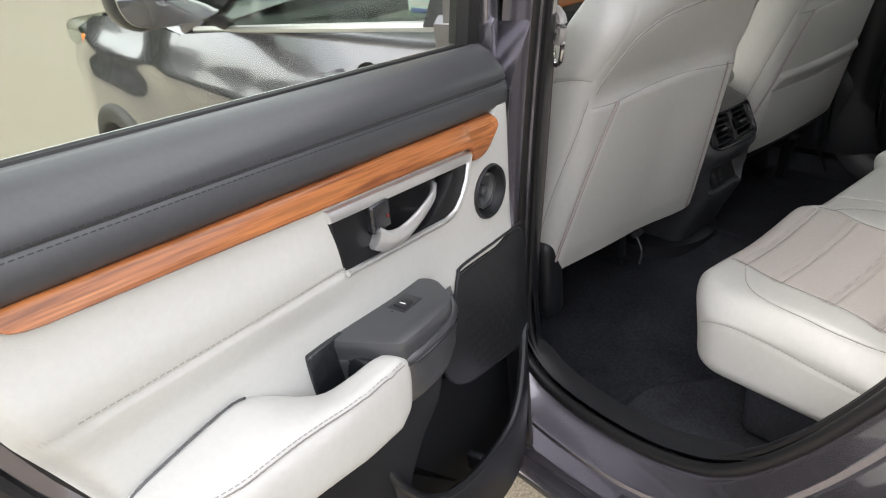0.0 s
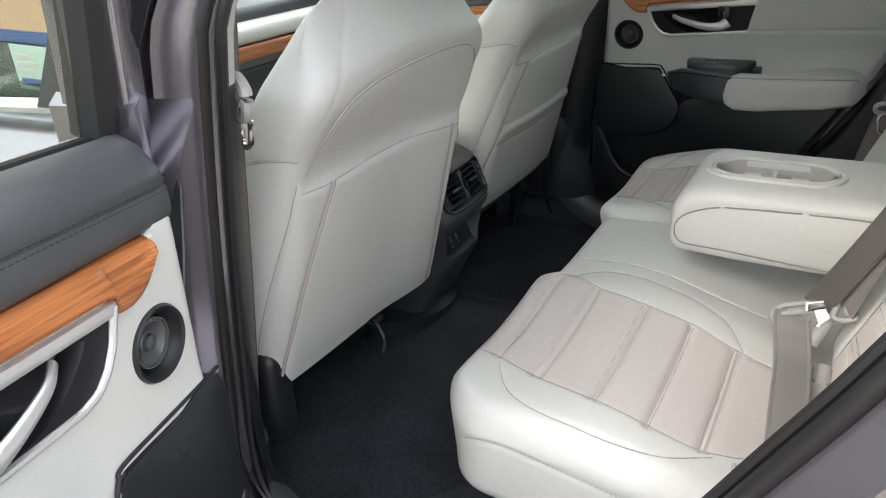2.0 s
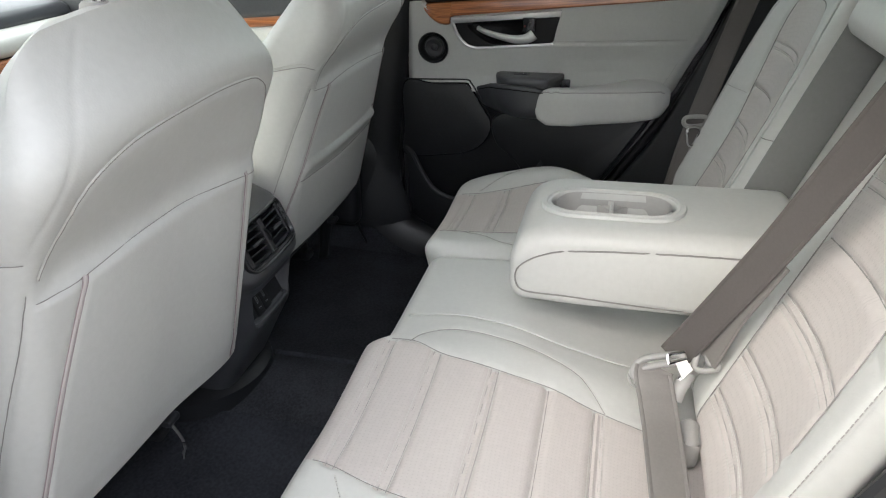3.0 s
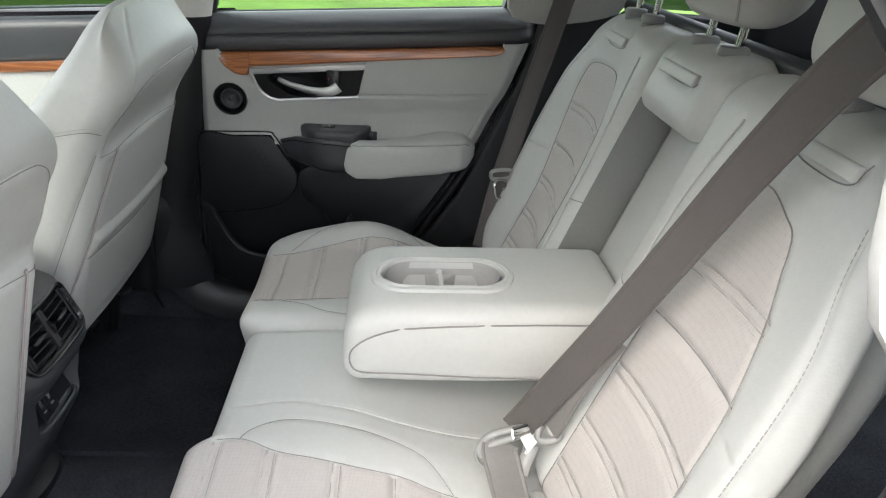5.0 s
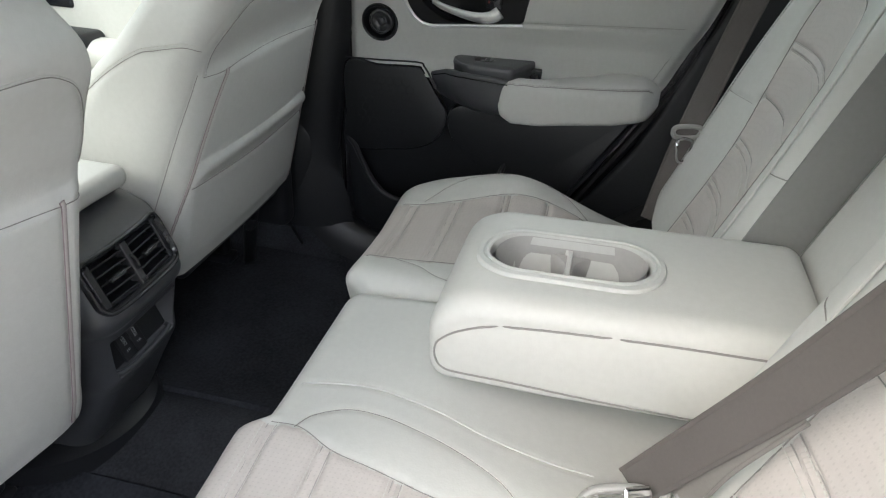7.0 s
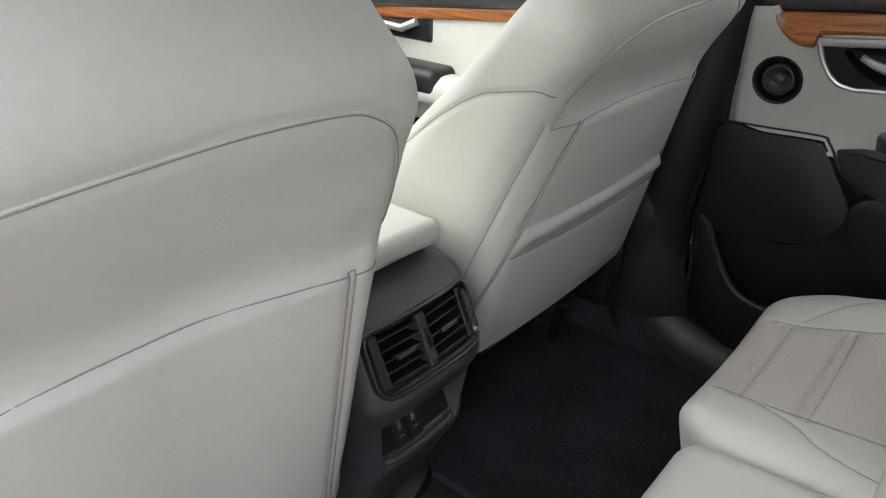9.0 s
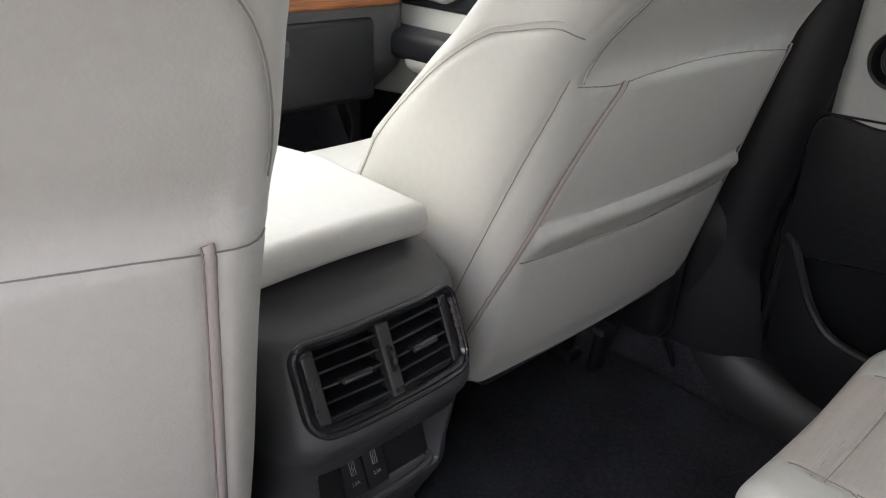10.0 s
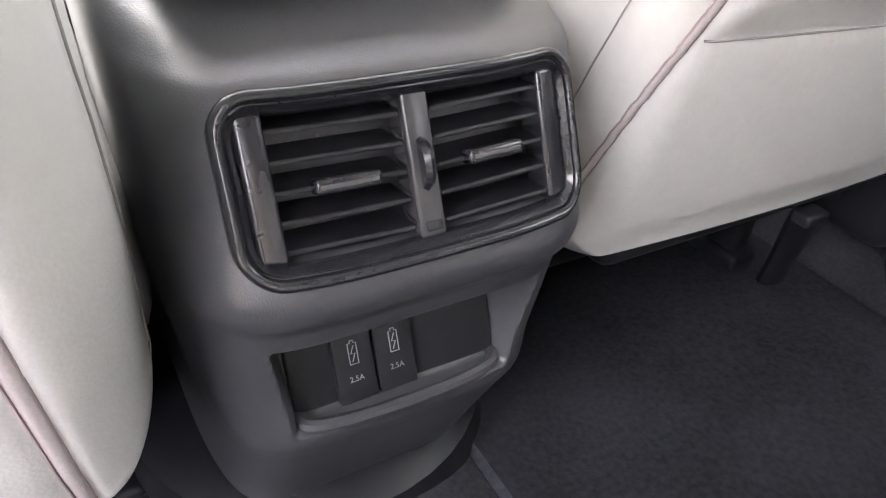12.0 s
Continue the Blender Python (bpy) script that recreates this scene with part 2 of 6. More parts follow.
def block(lo, hi, r, step=1.0):
    """A box with rounded edges, its faces cut at the given step."""
    lo, hi = np.array(lo, float), np.array(hi, float)
    r = min(r, 0.499 * (hi - lo).min())
    ax = []
    for a, b in zip(lo, hi):
        inner = np.linspace(a + r, b - r, max(2, int(round((b - a - 2 * r) / step)) + 1))
        nr = max(2, int(round(r * 1.3 / step))) if step < 1 else 2
        e = r * (1 - np.tan(np.linspace(1, 0, nr + 1)[:-1] * math.pi / 4))
        ax.append(np.concatenate([a + e, inner, (b - e)[::-1]]))
    idx, v, f = {}, [], []

    def at(i, j, k):
        if (i, j, k) not in idx:
            idx[i, j, k] = len(v)
            v.append((ax[0][i], ax[1][j], ax[2][k]))
        return idx[i, j, k]
    n = [len(a) - 1 for a in ax]
    for i in range(n[0]):
        for j in range(n[1]):
            for k in (0, n[2]):
                f.append((at(i, j, k), at(i + 1, j, k), at(i + 1, j + 1, k), at(i, j + 1, k)))
    for i in range(n[0]):
        for k in range(n[2]):
            for j in (0, n[1]):
                f.append((at(i, j, k), at(i + 1, j, k), at(i + 1, j, k + 1), at(i, j, k + 1)))
    for j in range(n[1]):
        for k in range(n[2]):
            for i in (0, n[0]):
                f.append((at(i, j, k), at(i, j + 1, k), at(i, j + 1, k + 1), at(i, j, k + 1)))
    p = np.array(v)
    core = np.clip(p, lo + r, hi - r)
    off = p - core
    ln = np.linalg.norm(off, axis=1, keepdims=True)
    return core + off / np.maximum(ln, 1e-9) * np.minimum(ln, r), f


def prism(outline, depth0, depth1, bevel=0.003, put=lambda s, d, z: (s, d, z), steps=2):
    """A plate: an outline in (s, z), pushed from depth0 to depth1, with a rounded rim."""
    o = np.array(outline, float)
    area = 0.5 * np.sum(o[:, 0] * np.roll(o[:, 1], -1) - np.roll(o[:, 0], -1) * o[:, 1])
    if area < 0:
        o = o[::-1]
    e0 = o - np.roll(o, 1, 0)
    e1 = np.roll(o, -1, 0) - o
    n0 = np.stack([-e0[:, 1], e0[:, 0]], 1) / np.maximum(np.linalg.norm(e0, axis=1, keepdims=True), 1e-9)
    n1 = np.stack([-e1[:, 1], e1[:, 0]], 1) / np.maximum(np.linalg.norm(e1, axis=1, keepdims=True), 1e-9)
    m = n0 + n1
    m /= np.maximum((m * n0).sum(1, keepdims=True), 0.35)
    sign = 1 if depth1 > depth0 else -1
    rings = [(o, depth0)]
    for q in np.linspace(0, math.pi / 2, steps + 1):
        rings.append((o + m * bevel * (1 - math.cos(q)), depth1 - sign * bevel * (1 - math.sin(q))))
    k = len(o)
    v = [put(a, d, b) for ring, d in rings for a, b in ring]
    f = [(r * k + i, r * k + (i + 1) % k, (r + 1) * k + (i + 1) % k, (r + 1) * k + i) for r in range(len(rings) - 1) for i in range(k)]
    f.append(tuple(range((len(rings) - 1) * k, len(rings) * k)))
    f.append(tuple(range(k))[::-1])
    return np.array(v), f


def smooth_line(pts, n=60, closed=False):
    """A soft curve through points."""
    p = np.array(pts, float)
    if closed:
        p = np.vstack([p[-1:], p, p[:2]])
    else:
        p = np.vstack([2 * p[0] - p[1], p, 2 * p[-1] - p[-2]])
    out, spans = [], len(p) - 3
    per = max(2, n // spans)
    for i in range(spans):
        a, b, c, d = p[i:i + 4]
        t = np.linspace(0, 1, per, endpoint=False)[:, None]
        out.append(0.5 * (2 * b + (c - a) * t + (2 * a - 5 * b + 4 * c - d) * t ** 2 + (3 * b - a - 3 * c + d) * t ** 3))
    if not closed:
        out.append(p[-2:-1])
    return np.concatenate(out)


def tube(path, r, n=8, closed=False, flat=1.0, up=(0, 0, 1)):
    """A pipe along points; r may be one radius or one for each point; flat squeezes it across 'up'."""
    p = np.array(path, float)
    k = len(p)
    t = np.roll(p, -1, 0) - np.roll(p, 1, 0) if closed else np.gradient(p, axis=0)
    t /= np.maximum(np.linalg.norm(t, axis=1, keepdims=True), 1e-9)
    u = np.cross(t, np.array(up, float))
    bad = np.linalg.norm(u, axis=1) < 1e-3
    u[bad] = np.cross(t[bad], (0.3, 1, 0.1))
    u /= np.linalg.norm(u, axis=1, keepdims=True)
    w = np.cross(u, t)
    rr = np.broadcast_to(np.asarray(r, float), (k,))[:, None, None]
    a = np.linspace(0, 2 * math.pi, n, endpoint=False)
    ring = p[:, None] + rr * (np.cos(a)[None, :, None] * u[:, None] + flat * np.sin(a)[None, :, None] * w[:, None])
    v, f = grid(ring, wrap_u=closed, wrap_v=True)
    if not closed:
        f += [tuple(range(n))[::-1], tuple(range((k - 1) * n, k * n))]
    return v, f


def dashes(path, length=0.0045, gap=0.0022, r=0.0007):
    """Stitches along a line."""
    p = np.array(path, float)
    d = np.r_[0, np.cumsum(np.linalg.norm(np.diff(p, axis=0), axis=1))]
    a = np.arange(0, d[-1] - length, length + gap)
    at = lambda q: np.stack([np.interp(q, d, p[:, i]) for i in range(3)], -1)
    s, e = at(a), at(a + length)
    t = e - s
    u = np.cross(t, (0.21, 0.37, 0.9))
    u /= np.maximum(np.linalg.norm(u, axis=1, keepdims=True), 1e-9)
    w = np.cross(t, u)
    w /= np.maximum(np.linalg.norm(w, axis=1, keepdims=True), 1e-9)
    ring = [s + r * u, s + r * w, s - r * u, s - r * w, e + r * u, e + r * w, e - r * u, e - r * w]
    v = np.stack(ring, 1).reshape(-1, 3)
    one = [(0, 1, 5, 4), (1, 2, 6, 5), (2, 3, 7, 6), (3, 0, 4, 7), (0, 3, 2, 1), (4, 5, 6, 7)]
    return v, [tuple(8 * k + i for i in q) for k in range(len(a)) for q in one]


def lathe(profile, centre, axis, n=32):
    """A turned form: (radius, height) along an axis."""
    ax = np.array(axis, float) / np.linalg.norm(axis)
    u = np.cross(ax, (0, 0, 1) if abs(ax[2]) < 0.9 else (1, 0, 0))
    u /= np.linalg.norm(u)
    w = np.cross(ax, u)
    a = np.linspace(0, 2 * math.pi, n, endpoint=False)
    c = np.array(centre, float)
    p = np.array([[c + ax * h + r * (math.cos(q) * u + math.sin(q) * w) for q in a] for r, h in profile])
    return grid(p, wrap_v=True)


def normals(v, f):
    n = np.zeros_like(v)
    q = np.array([x if len(x) == 4 else (*x[:3], x[2]) for x in f])
    fn = np.cross(v[q[:, 2]] - v[q[:, 0]], v[q[:, 3]] - v[q[:, 1]])
    fn *= np.sign((fn * (v[q].mean(1) - v.mean(0))).sum(1, keepdims=True))
    for k in range(4):
        np.add.at(n, q[:, k], fn)
    return n / np.maximum(np.linalg.norm(n, axis=1, keepdims=True), 1e-12)


def dense(line, step=0.004):
    p = np.array(line, float)
    d = np.r_[0, np.cumsum(np.linalg.norm(np.diff(p, axis=0), axis=1))]
    a = np.linspace(0, d[-1], max(2, int(d[-1] / step)))
    return np.stack([np.interp(a, d, p[:, i]) for i in range(p.shape[1])], -1)


def drape(v, line, axes, mask):
    """Lay a flat line onto the masked points of a form; the third coordinate comes from the nearest points."""
    line = dense(line)
    pts = v[mask]
    third = 3 - sum(axes)
    out = np.zeros((len(line), 3))
    for i, q in enumerate(line):
        d2 = (pts[:, axes[0]] - q[0]) ** 2 + (pts[:, axes[1]] - q[1]) ** 2
        near = np.argpartition(d2, 5)[:6]
        w = 1 / (d2[near] + 1e-7)
        out[i, axes[0]], out[i, axes[1]] = q
        out[i, third] = (pts[near, third] * w).sum() / w.sum()
    return out


def press(v, n, line, depth, width):
    """Press a seam into a form along a line (a negative depth raises a welt)."""
    best = np.full(len(v), 1e9)
    lo, hi = line.min(0) - 4 * width, line.max(0) + 4 * width
    near = np.where(((v > lo) & (v < hi)).all(1))[0]
    for k in range(0, len(near), 4000):
        part_i = near[k:k + 4000]
        best[part_i] = ((v[part_i][:, None] - line[None]) ** 2).sum(-1).min(1)
    return v - n * (depth * np.exp(-best / width ** 2))[:, None]


def bell(x, c, w):
    return np.exp(-((x - c) / w) ** 2)


def ramp01(x, a, b):
    t = np.clip((x - a) / (b - a), 0, 1)
    return t * t * (3 - 2 * t)


def inside(poly, s, z):
    """Which points lie within an outline."""
    p = np.array(poly, float)
    c = np.zeros(s.shape, bool)
    for (x0, y0), (x1, y1) in zip(p, np.roll(p, -1, 0)):
        hit = ((y0 > z) != (y1 > z)) & (s < (x1 - x0) * (z - y0) / (y1 - y0 + 1e-12) + x0)
        c ^= hit
    return c


# ---- ground and surroundings ----
def ground_sheet():
    n = 60
    a = np.sign(np.linspace(-1, 1, n)) * np.abs(np.linspace(-1, 1, n)) ** 3 * 400
    p = np.stack(np.meshgrid(a, a, indexing="ij") + [np.zeros((n, n))], -1)
    return grid(p)


solid("ground", ground_sheet(), ASPHALT, "pale sandy grey asphalt of a parking area", "ground", kind="structure")


def unseen_trees():
    """Distant unseen tree belt, added to darken reflections, with an uneven crown line."""
    rng = np.random.default_rng(4)
    rows = []
    for k, (r, z) in enumerate(((30.0, 0.0), (29.0, 1.5), (28.6, 3.0), (29.2, 4.6), (30.5, 5.8), (32.0, 6.2))):
        a = np.radians(np.linspace(70, 250, 240))
        rise = 1 + 0.25 * np.sin(a * 9) + 0.16 * rng.standard_normal(240)
        rr = r + 0.7 * rng.standard_normal(240) * (k > 0)
        rows.append(np.stack([rr * np.cos(a), rr * np.sin(a), z * rise], 1))
    return grid(np.stack(rows))


solid("backdrop", unseen_trees(), LEAFAGE, "unseen distant belt of dark green trees, added to darken reflections", "trees", kind="structure")
v, f = block((3.2, -60, -0.2), (80, 60, 0.12), 0.05)
v[:, 2] += np.clip(v[:, 0] - 3.2, 0, 80) * 0.012 * (v[:, 2] > 0)
solid("lawn", (v, f), GRASS, "green lawn behind a low edge beside the asphalt", "lawn", kind="structure")

# ---- front seats ----
SEAT_LEAN = 0.24


def seat_back(cx, y0, pocket, tapes, rise, inner):
    """The upholstered back of a front seat, with its seams pressed in."""
    v, f = block((-0.246, 0.0, 0.655), (0.246, 0.145, 1.268), 0.045, 0.0048)
    x, p, z = v[:, 0].copy(), v[:, 1].copy(), v[:, 2].copy()
    h = (z - 0.655) / 0.607
    # the lower edge is drawn down to a tight hem
    hem = 1 - ramp01(z, 0.655, 0.72)
    p = p * (1 - hem) + hem * np.clip((p - 0.012) * 1.2, 0, 0.145)
    z = z - (0.024 if inner else 0.006) * hem
    rear = 1 - ramp01(p, 0.0, 0.1)
    wide = 0.97 + 0.05 * bell(h, 0.15, 0.35) + 0.02 * bell(h, 0.75, 0.2) - 0.13 * ramp01(h, 0.8, 1.0)
    # the shoulders stay broad and round in close to the top
    x = x * wide * (1 - np.interp(z, [1.10, 1.16, 1.20, 1.24, 1.27], [0, 0.02, 0.06, 0.15, 0.28]) * np.clip(p / 0.12, 0, 1.2))
    x = np.where(x * inner > 0, x * (1 - np.interp(z, [1.04, 1.09, 1.126, 1.18, 1.23, 1.27], [0, 0.10, 0.21, 0.34, 0.43, 0.46]) * np.clip(p / 0.12, 0, 1.2)), x)
    x -= inner * 0.014 * ramp01(inner * x, 0.10, 0.22)
    u = x / 0.246
    # the shell swells above the arch and falls back under it
    thin = [0.275, 0.272, 0.242, 0.218, 0.158, 0.138, 0.122, 0.108, 0.095, 0.082, 0.072]
    full = [0.300, 0.298, 0.285, 0.268, 0.192, 0.165, 0.145, 0.125, 0.108, 0.088, 0.072]
    deep = np.interp(z, [0.64, 0.72, 0.866, 0.922, 1.024, 1.055, 1.084, 1.116, 1.15, 1.20, 1.27], thin if inner else full)
    y = p / 0.145 * deep + 0.010 * u ** 2 * rear - inner * (0.024 - 0.016 * ramp01(z, 1.04, 1.12)) * rear * ramp01(x, 0.02, 0.20)
    sew = 1.012 + rise
    swell = 0.028 * bell(z + 0.03 * u ** 2, 1.165, 0.072) - 0.012 * bell(z, sew + 0.022, 0.04) * ramp01(z, sew - 0.010, sew + 0.012) * (1 - ramp01(np.abs(u), 0.72, 0.95))
    y -= rear * swell
    y += ramp01(h, 0.85, 1.0) * 0.03 * rear
    z = z - 0.03 * u ** 2 * ramp01(h, 0.7, 1.0)
    v = np.stack([x, y, z], 1)
    n = normals(v, f)
    back = p < 0.03
    arch = [(-0.206, 1.028), (-0.198, 1.048), (-0.188, 1.076), (-0.168, 1.116), (-0.123, 1.139), (-0.07, 1.148), (0, 1.152), (0.07, 1.154), (0.14, 1.151), (0.17, 1.142), (0.195, 1.126), (0.214, 1.098), (0.226, 1.06), (0.230, 1.03)]
    arch = [(a * (1 - 0.07 * inner * (a > 0)), b) for a, b in arch]
    low = [(-0.212, 1.014), (-0.16, 1.010), (-0.10, 1.014), (-0.03, 1.017), (0.06, 1.016), (0.14, 1.011), (0.236 - 0.018 * inner, 1.002)]
    low = [(a, b + rise) for a, b in low]
    lines = {"arch": drape(v, smooth_line(arch, 50), (0, 2), back), "low": drape(v, smooth_line(low, 40), (0, 2), back)}
    for s in (-1, 1):
        lines["strip", s] = drape(v, smooth_line([(s * (tapes[s][0] + (tapes[s][1] - tapes[s][0]) * (1 - (1 - q) ** tapes[s][2])), 1.010 + rise - (0.358 + rise) * q) for q in np.linspace(0, 1, 9)], 30), (0, 2), back)
        lines["strip2", s] = lines["strip", s] + (s * 0.0075, 0.0009, 0)
        flank = (s * x > 0.17) & (s * n[:, 0] > 0.3)
        rim = [(0.014, 1.018), (0.016, 1.0), (0.021, 0.956), (0.032, 0.889), (0.044, 0.808), (0.051, 0.736), (0.055, 0.655)] if inner else [(0.014, 1.032), (0.020, 0.998), (0.032, 0.937), (0.044, 0.866), (0.056, 0.790), (0.063, 0.72), (0.066, 0.655)]
        lines["edge", s] = drape(v, smooth_line(rim, 40), (1, 2), flank)
        curve = [(0.010, 1.056), (0.024, 1.060), (0.055, 1.056), (0.09, 1.045), (0.118, 1.022), (0.15, 0.99), (0.185, 0.94), (0.215, 0.89), (0.235, 0.84)] if inner else [(0.008, 1.069), (0.030, 1.076), (0.075, 1.067), (0.095, 1.062), (0.122, 1.046), (0.158, 1.018), (0.194, 0.982), (0.228, 0.938), (0.248, 0.885), (0.258, 0.83)]
        lines["flank", s] = drape(v, smooth_line(curve, 50), (1, 2), flank)
        lines["top", s] = drape(v, smooth_line([(s * 0.222, 1.075), (s * 0.203, 1.13), (s * 0.17, 1.19), (s * 0.115, 1.25)], 20), (0, 2), p < 0.07)
    if pocket:
        lines["fold"] = drape(v, [(-0.200, 0.879), (0.0, 0.875), (0.21, 0.879)], (0, 2), back)
        lines["hem"] = drape(v, [(-0.212, 0.836), (0.0, 0.829), (0.215, 0.834)], (0, 2), back)
        v[:, 1] -= 0.009 * bell(z, 0.864, 0.015) * back * ramp01(0.212 - np.abs(x), 0, 0.015)
    for key, line in lines.items():
        deep, width = (0.0026, 0.0046)
        if "strip" in key or "strip2" in key:
            deep, width = 0.0022, 0.004
        if key[0] == "top":
            deep, width = 0.0014, 0.004
        if key == "fold":
            deep, width = 0.006, 0.006
        v = press(v, n, line, deep, width)
    put = lambda q: q * (1, 1, 1) + np.stack([np.full(len(q), cx), y0 - SEAT_LEAN * (q[:, 2] - 0.70), np.zeros(len(q))], 1)
    return put(v), f, {k: put(l) for k, l in lines.items()}, put


def front_seat(cx, y0, label, pocket, tapes, rise, inner):
    seat = thing("car_seat", (cx, y0 + 0.28, 0.43), label, "car seat", "front seats")
    v, f, lines, put = seat_back(cx, y0, pocket, tapes, rise, inner)
    back = part("backrest", (v, f), LEATHER, seat)
    for s in (-1, 1):
        tape = part("seam_strip", tube(lines["strip", s] + (0.0038 * s, 0.0012, 0), 0.0033, 8, flat=0.40, up=(0, 1, 0)), PINK_LEATHER, back, "rosy grey leather seam tape")
        part("stitching", join(*(tube(lines[k, s] + (0, 0.0008, 0), 0.0007, 5) for k in ("strip", "strip2"))), MAUVE, tape, "mauve seam threads")
    part("stitching", join(dashes(lines["flank", -1] + (0, 0, 0.004)), dashes(lines["flank", 1] + (0, 0, 0.004))), THREAD, back)
    part("piping", tube(lines["arch"] + (0, 0.0018, 0), 0.0013, 6), LEATHER, back, "grey leather welt")
    part("stitching", join(*(tube(lines[k] + (0, 0.0012, -0.0017), 0.0006, 5) for k in ["arch", "low", ("edge", -1), ("flank", -1)] + ([] if pocket else [("edge", 1)]))), SEAM, back, "dark seam line")
    if pocket:
        part("stitching", join(tube(lines["fold"] + (0, 0.002, 0), 0.0011, 5), tube(lines["hem"] + (0, 0.0015, 0), 0.0008, 5)), SEAM, back, "dark edge of the map pocket")
    # underside, cushion, headrest and posts
    v, f = block((cx - 0.195, y0 + 0.030, 0.634), (cx + 0.195, y0 + 0.15, 0.668), 0.015)
    part("back_shell", (v, f), BLACK, seat, "black plastic lower edge")
    v, f = block((cx - 0.25, y0 + 0.13, 0.575), (cx + 0.25, y0 + 0.64, 0.735), 0.06, 0.02)
    u = (v[:, 0] - cx) / 0.255
    v[:, 2] += (0.035 * np.abs(u) ** 3 + 0.08 * (v[:, 1] - y0 - 0.3)) * (v[:, 2] > 0.64)
    part("cushion", (v, f), LEATHER, seat)
    hy = y0 - SEAT_LEAN * 0.62 + 0.045
    v, f = block((cx - 0.13, hy - 0.05, 1.282), (cx + 0.13, hy + 0.06, 1.47), 0.05, 0.012)
    u = (v[:, 0] - cx) / 0.13
    v[:, 1] += 0.02 * u ** 2
    v[:, 0] = cx + (v[:, 0] - cx) * (0.86 + 0.14 * ramp01(v[:, 2], 1.28, 1.40))
    head = part("headrest", (v, f), LEATHER, seat)
    part("stitching", dashes(smooth_line([(cx - 0.115, hy - 0.047, 1.33), (cx, hy - 0.06, 1.315), (cx + 0.115, hy - 0.047, 1.33)], 30)), THREAD, head)
    for s in (-1, 1):
        px = cx + s * 0.06
        part("headrest_post", tube([(px, hy + 0.024, 1.22), (px, hy + 0.010, 1.34)], 0.0065, 10), STEEL, seat, "bright steel post")
        part("post_collar", lathe([(0.001, 0.010), (0.012, 0.010), (0.015, 0.007), (0.016, 0.0), (0.016, -0.02)], (px, hy + 0.024, 1.258), (0, 0, 1), 20), GREY_PLASTIC, seat)
    for s in (-1, 1):
        rx = cx + s * 0.19
        part("rail", block((rx - 0.022, y0 + 0.16, 0.43), (rx + 0.022, y0 + 0.62, 0.455), 0.008), BLACK, seat)
        v, f = block((rx - 0.016, y0 + 0.17, 0.45), (rx + 0.016, y0 + 0.55, 0.615), 0.012)
        part("rail_bracket", (v, f), BLACK, seat)
    part("seat_pan", block((cx - 0.22, y0 + 0.12, 0.565), (cx + 0.22, y0 + 0.6, 0.612), 0.015), BLACK, seat)
    # small rear fittings under the back edge
    out = -1 if cx < 0 else 1
    hx0 = cx + out * 0.19
    part("recliner_cover", block((cx + out * 0.225 - 0.03, y0 + 0.02, 0.54), (cx + out * 0.225 + 0.03, y0 + 0.14, 0.72), 0.022), BLACK, seat, "black plastic hinge cover")
    part("rail_foot", tube(np.array([(hx0 + out * 0.01, y0 + 0.10, 0.60), (hx0 + out * 0.013, y0 + 0.115, 0.53), (hx0 + out * 0.016, y0 + 0.125, 0.47), (hx0 + out * 0.016, y0 + 0.13, 0.432)]), [0.034, 0.027, 0.021, 0.022], 10, flat=0.6, up=(0, 1, 0)), BLACK, seat)
    rod = smooth_line([(cx + out * 0.245, y0 + 0.07, 0.60), (cx + out * 0.262, y0 + 0.055, 0.54), (cx + out * 0.285, y0 + 0.045, 0.49), (cx + out * 0.312, y0 + 0.035, 0.432)], 20)
    part("seat_lever", tube(rod, np.interp(np.linspace(0, 1, len(rod)), [0, 0.3, 0.5, 0.55, 1.0], [0.014, 0.013, 0.010, 0.0045, 0.004]), 8), BLACK, seat)
    if not pocket:
        part("spring_clip", tube(smooth_line([(cx + 0.03, y0 + 0.02, 0.64), (cx + 0.03, y0 + 0.0, 0.60), (cx + 0.03, y0 + 0.005, 0.565)], 10), 0.0028, 6), DARK_GREY, seat)
    part("clip_bracket", block((cx + 0.02, y0 + 0.01, 0.630), (cx + 0.05, y0 + 0.03, 0.642), 0.004), BLACK, seat)
    return seat


front_seat(-0.364, 0.003, "pale grey leather front seat with a plain back", False, {-1: (0.142, 0.224, 1.5), 1: (0.170, 0.187, 1.0)}, -0.010, 1)
front_seat(0.384, 0.028, "pale grey leather front seat with a map pocket on its back", True, {-1: (0.142, 0.238, 2.2), 1: (0.206, 0.216, 1.5)}, 0.012, 0)


# ---- rear bench ----
def bench_top(x, y):
    """Height of the sitting surface."""
    a = np.abs(x)
    z = 0.742 - 0.012 * ramp01(y, -0.50, -0.24) - 0.055 * ramp01(y, -0.46, -0.78)
    z += 0.006 * bell(a, 0.19, 0.05) - 0.008 * bell(a, 0.365, 0.10)
    # outer wings rise a hand behind the front edge
    z += np.where(x > 0, 0.030, 0.004) * ramp01(a, 0.46, 0.54) * bell(y, -0.47, 0.13) - 0.016 * ramp01(a, 0.55, 0.60)
    return z


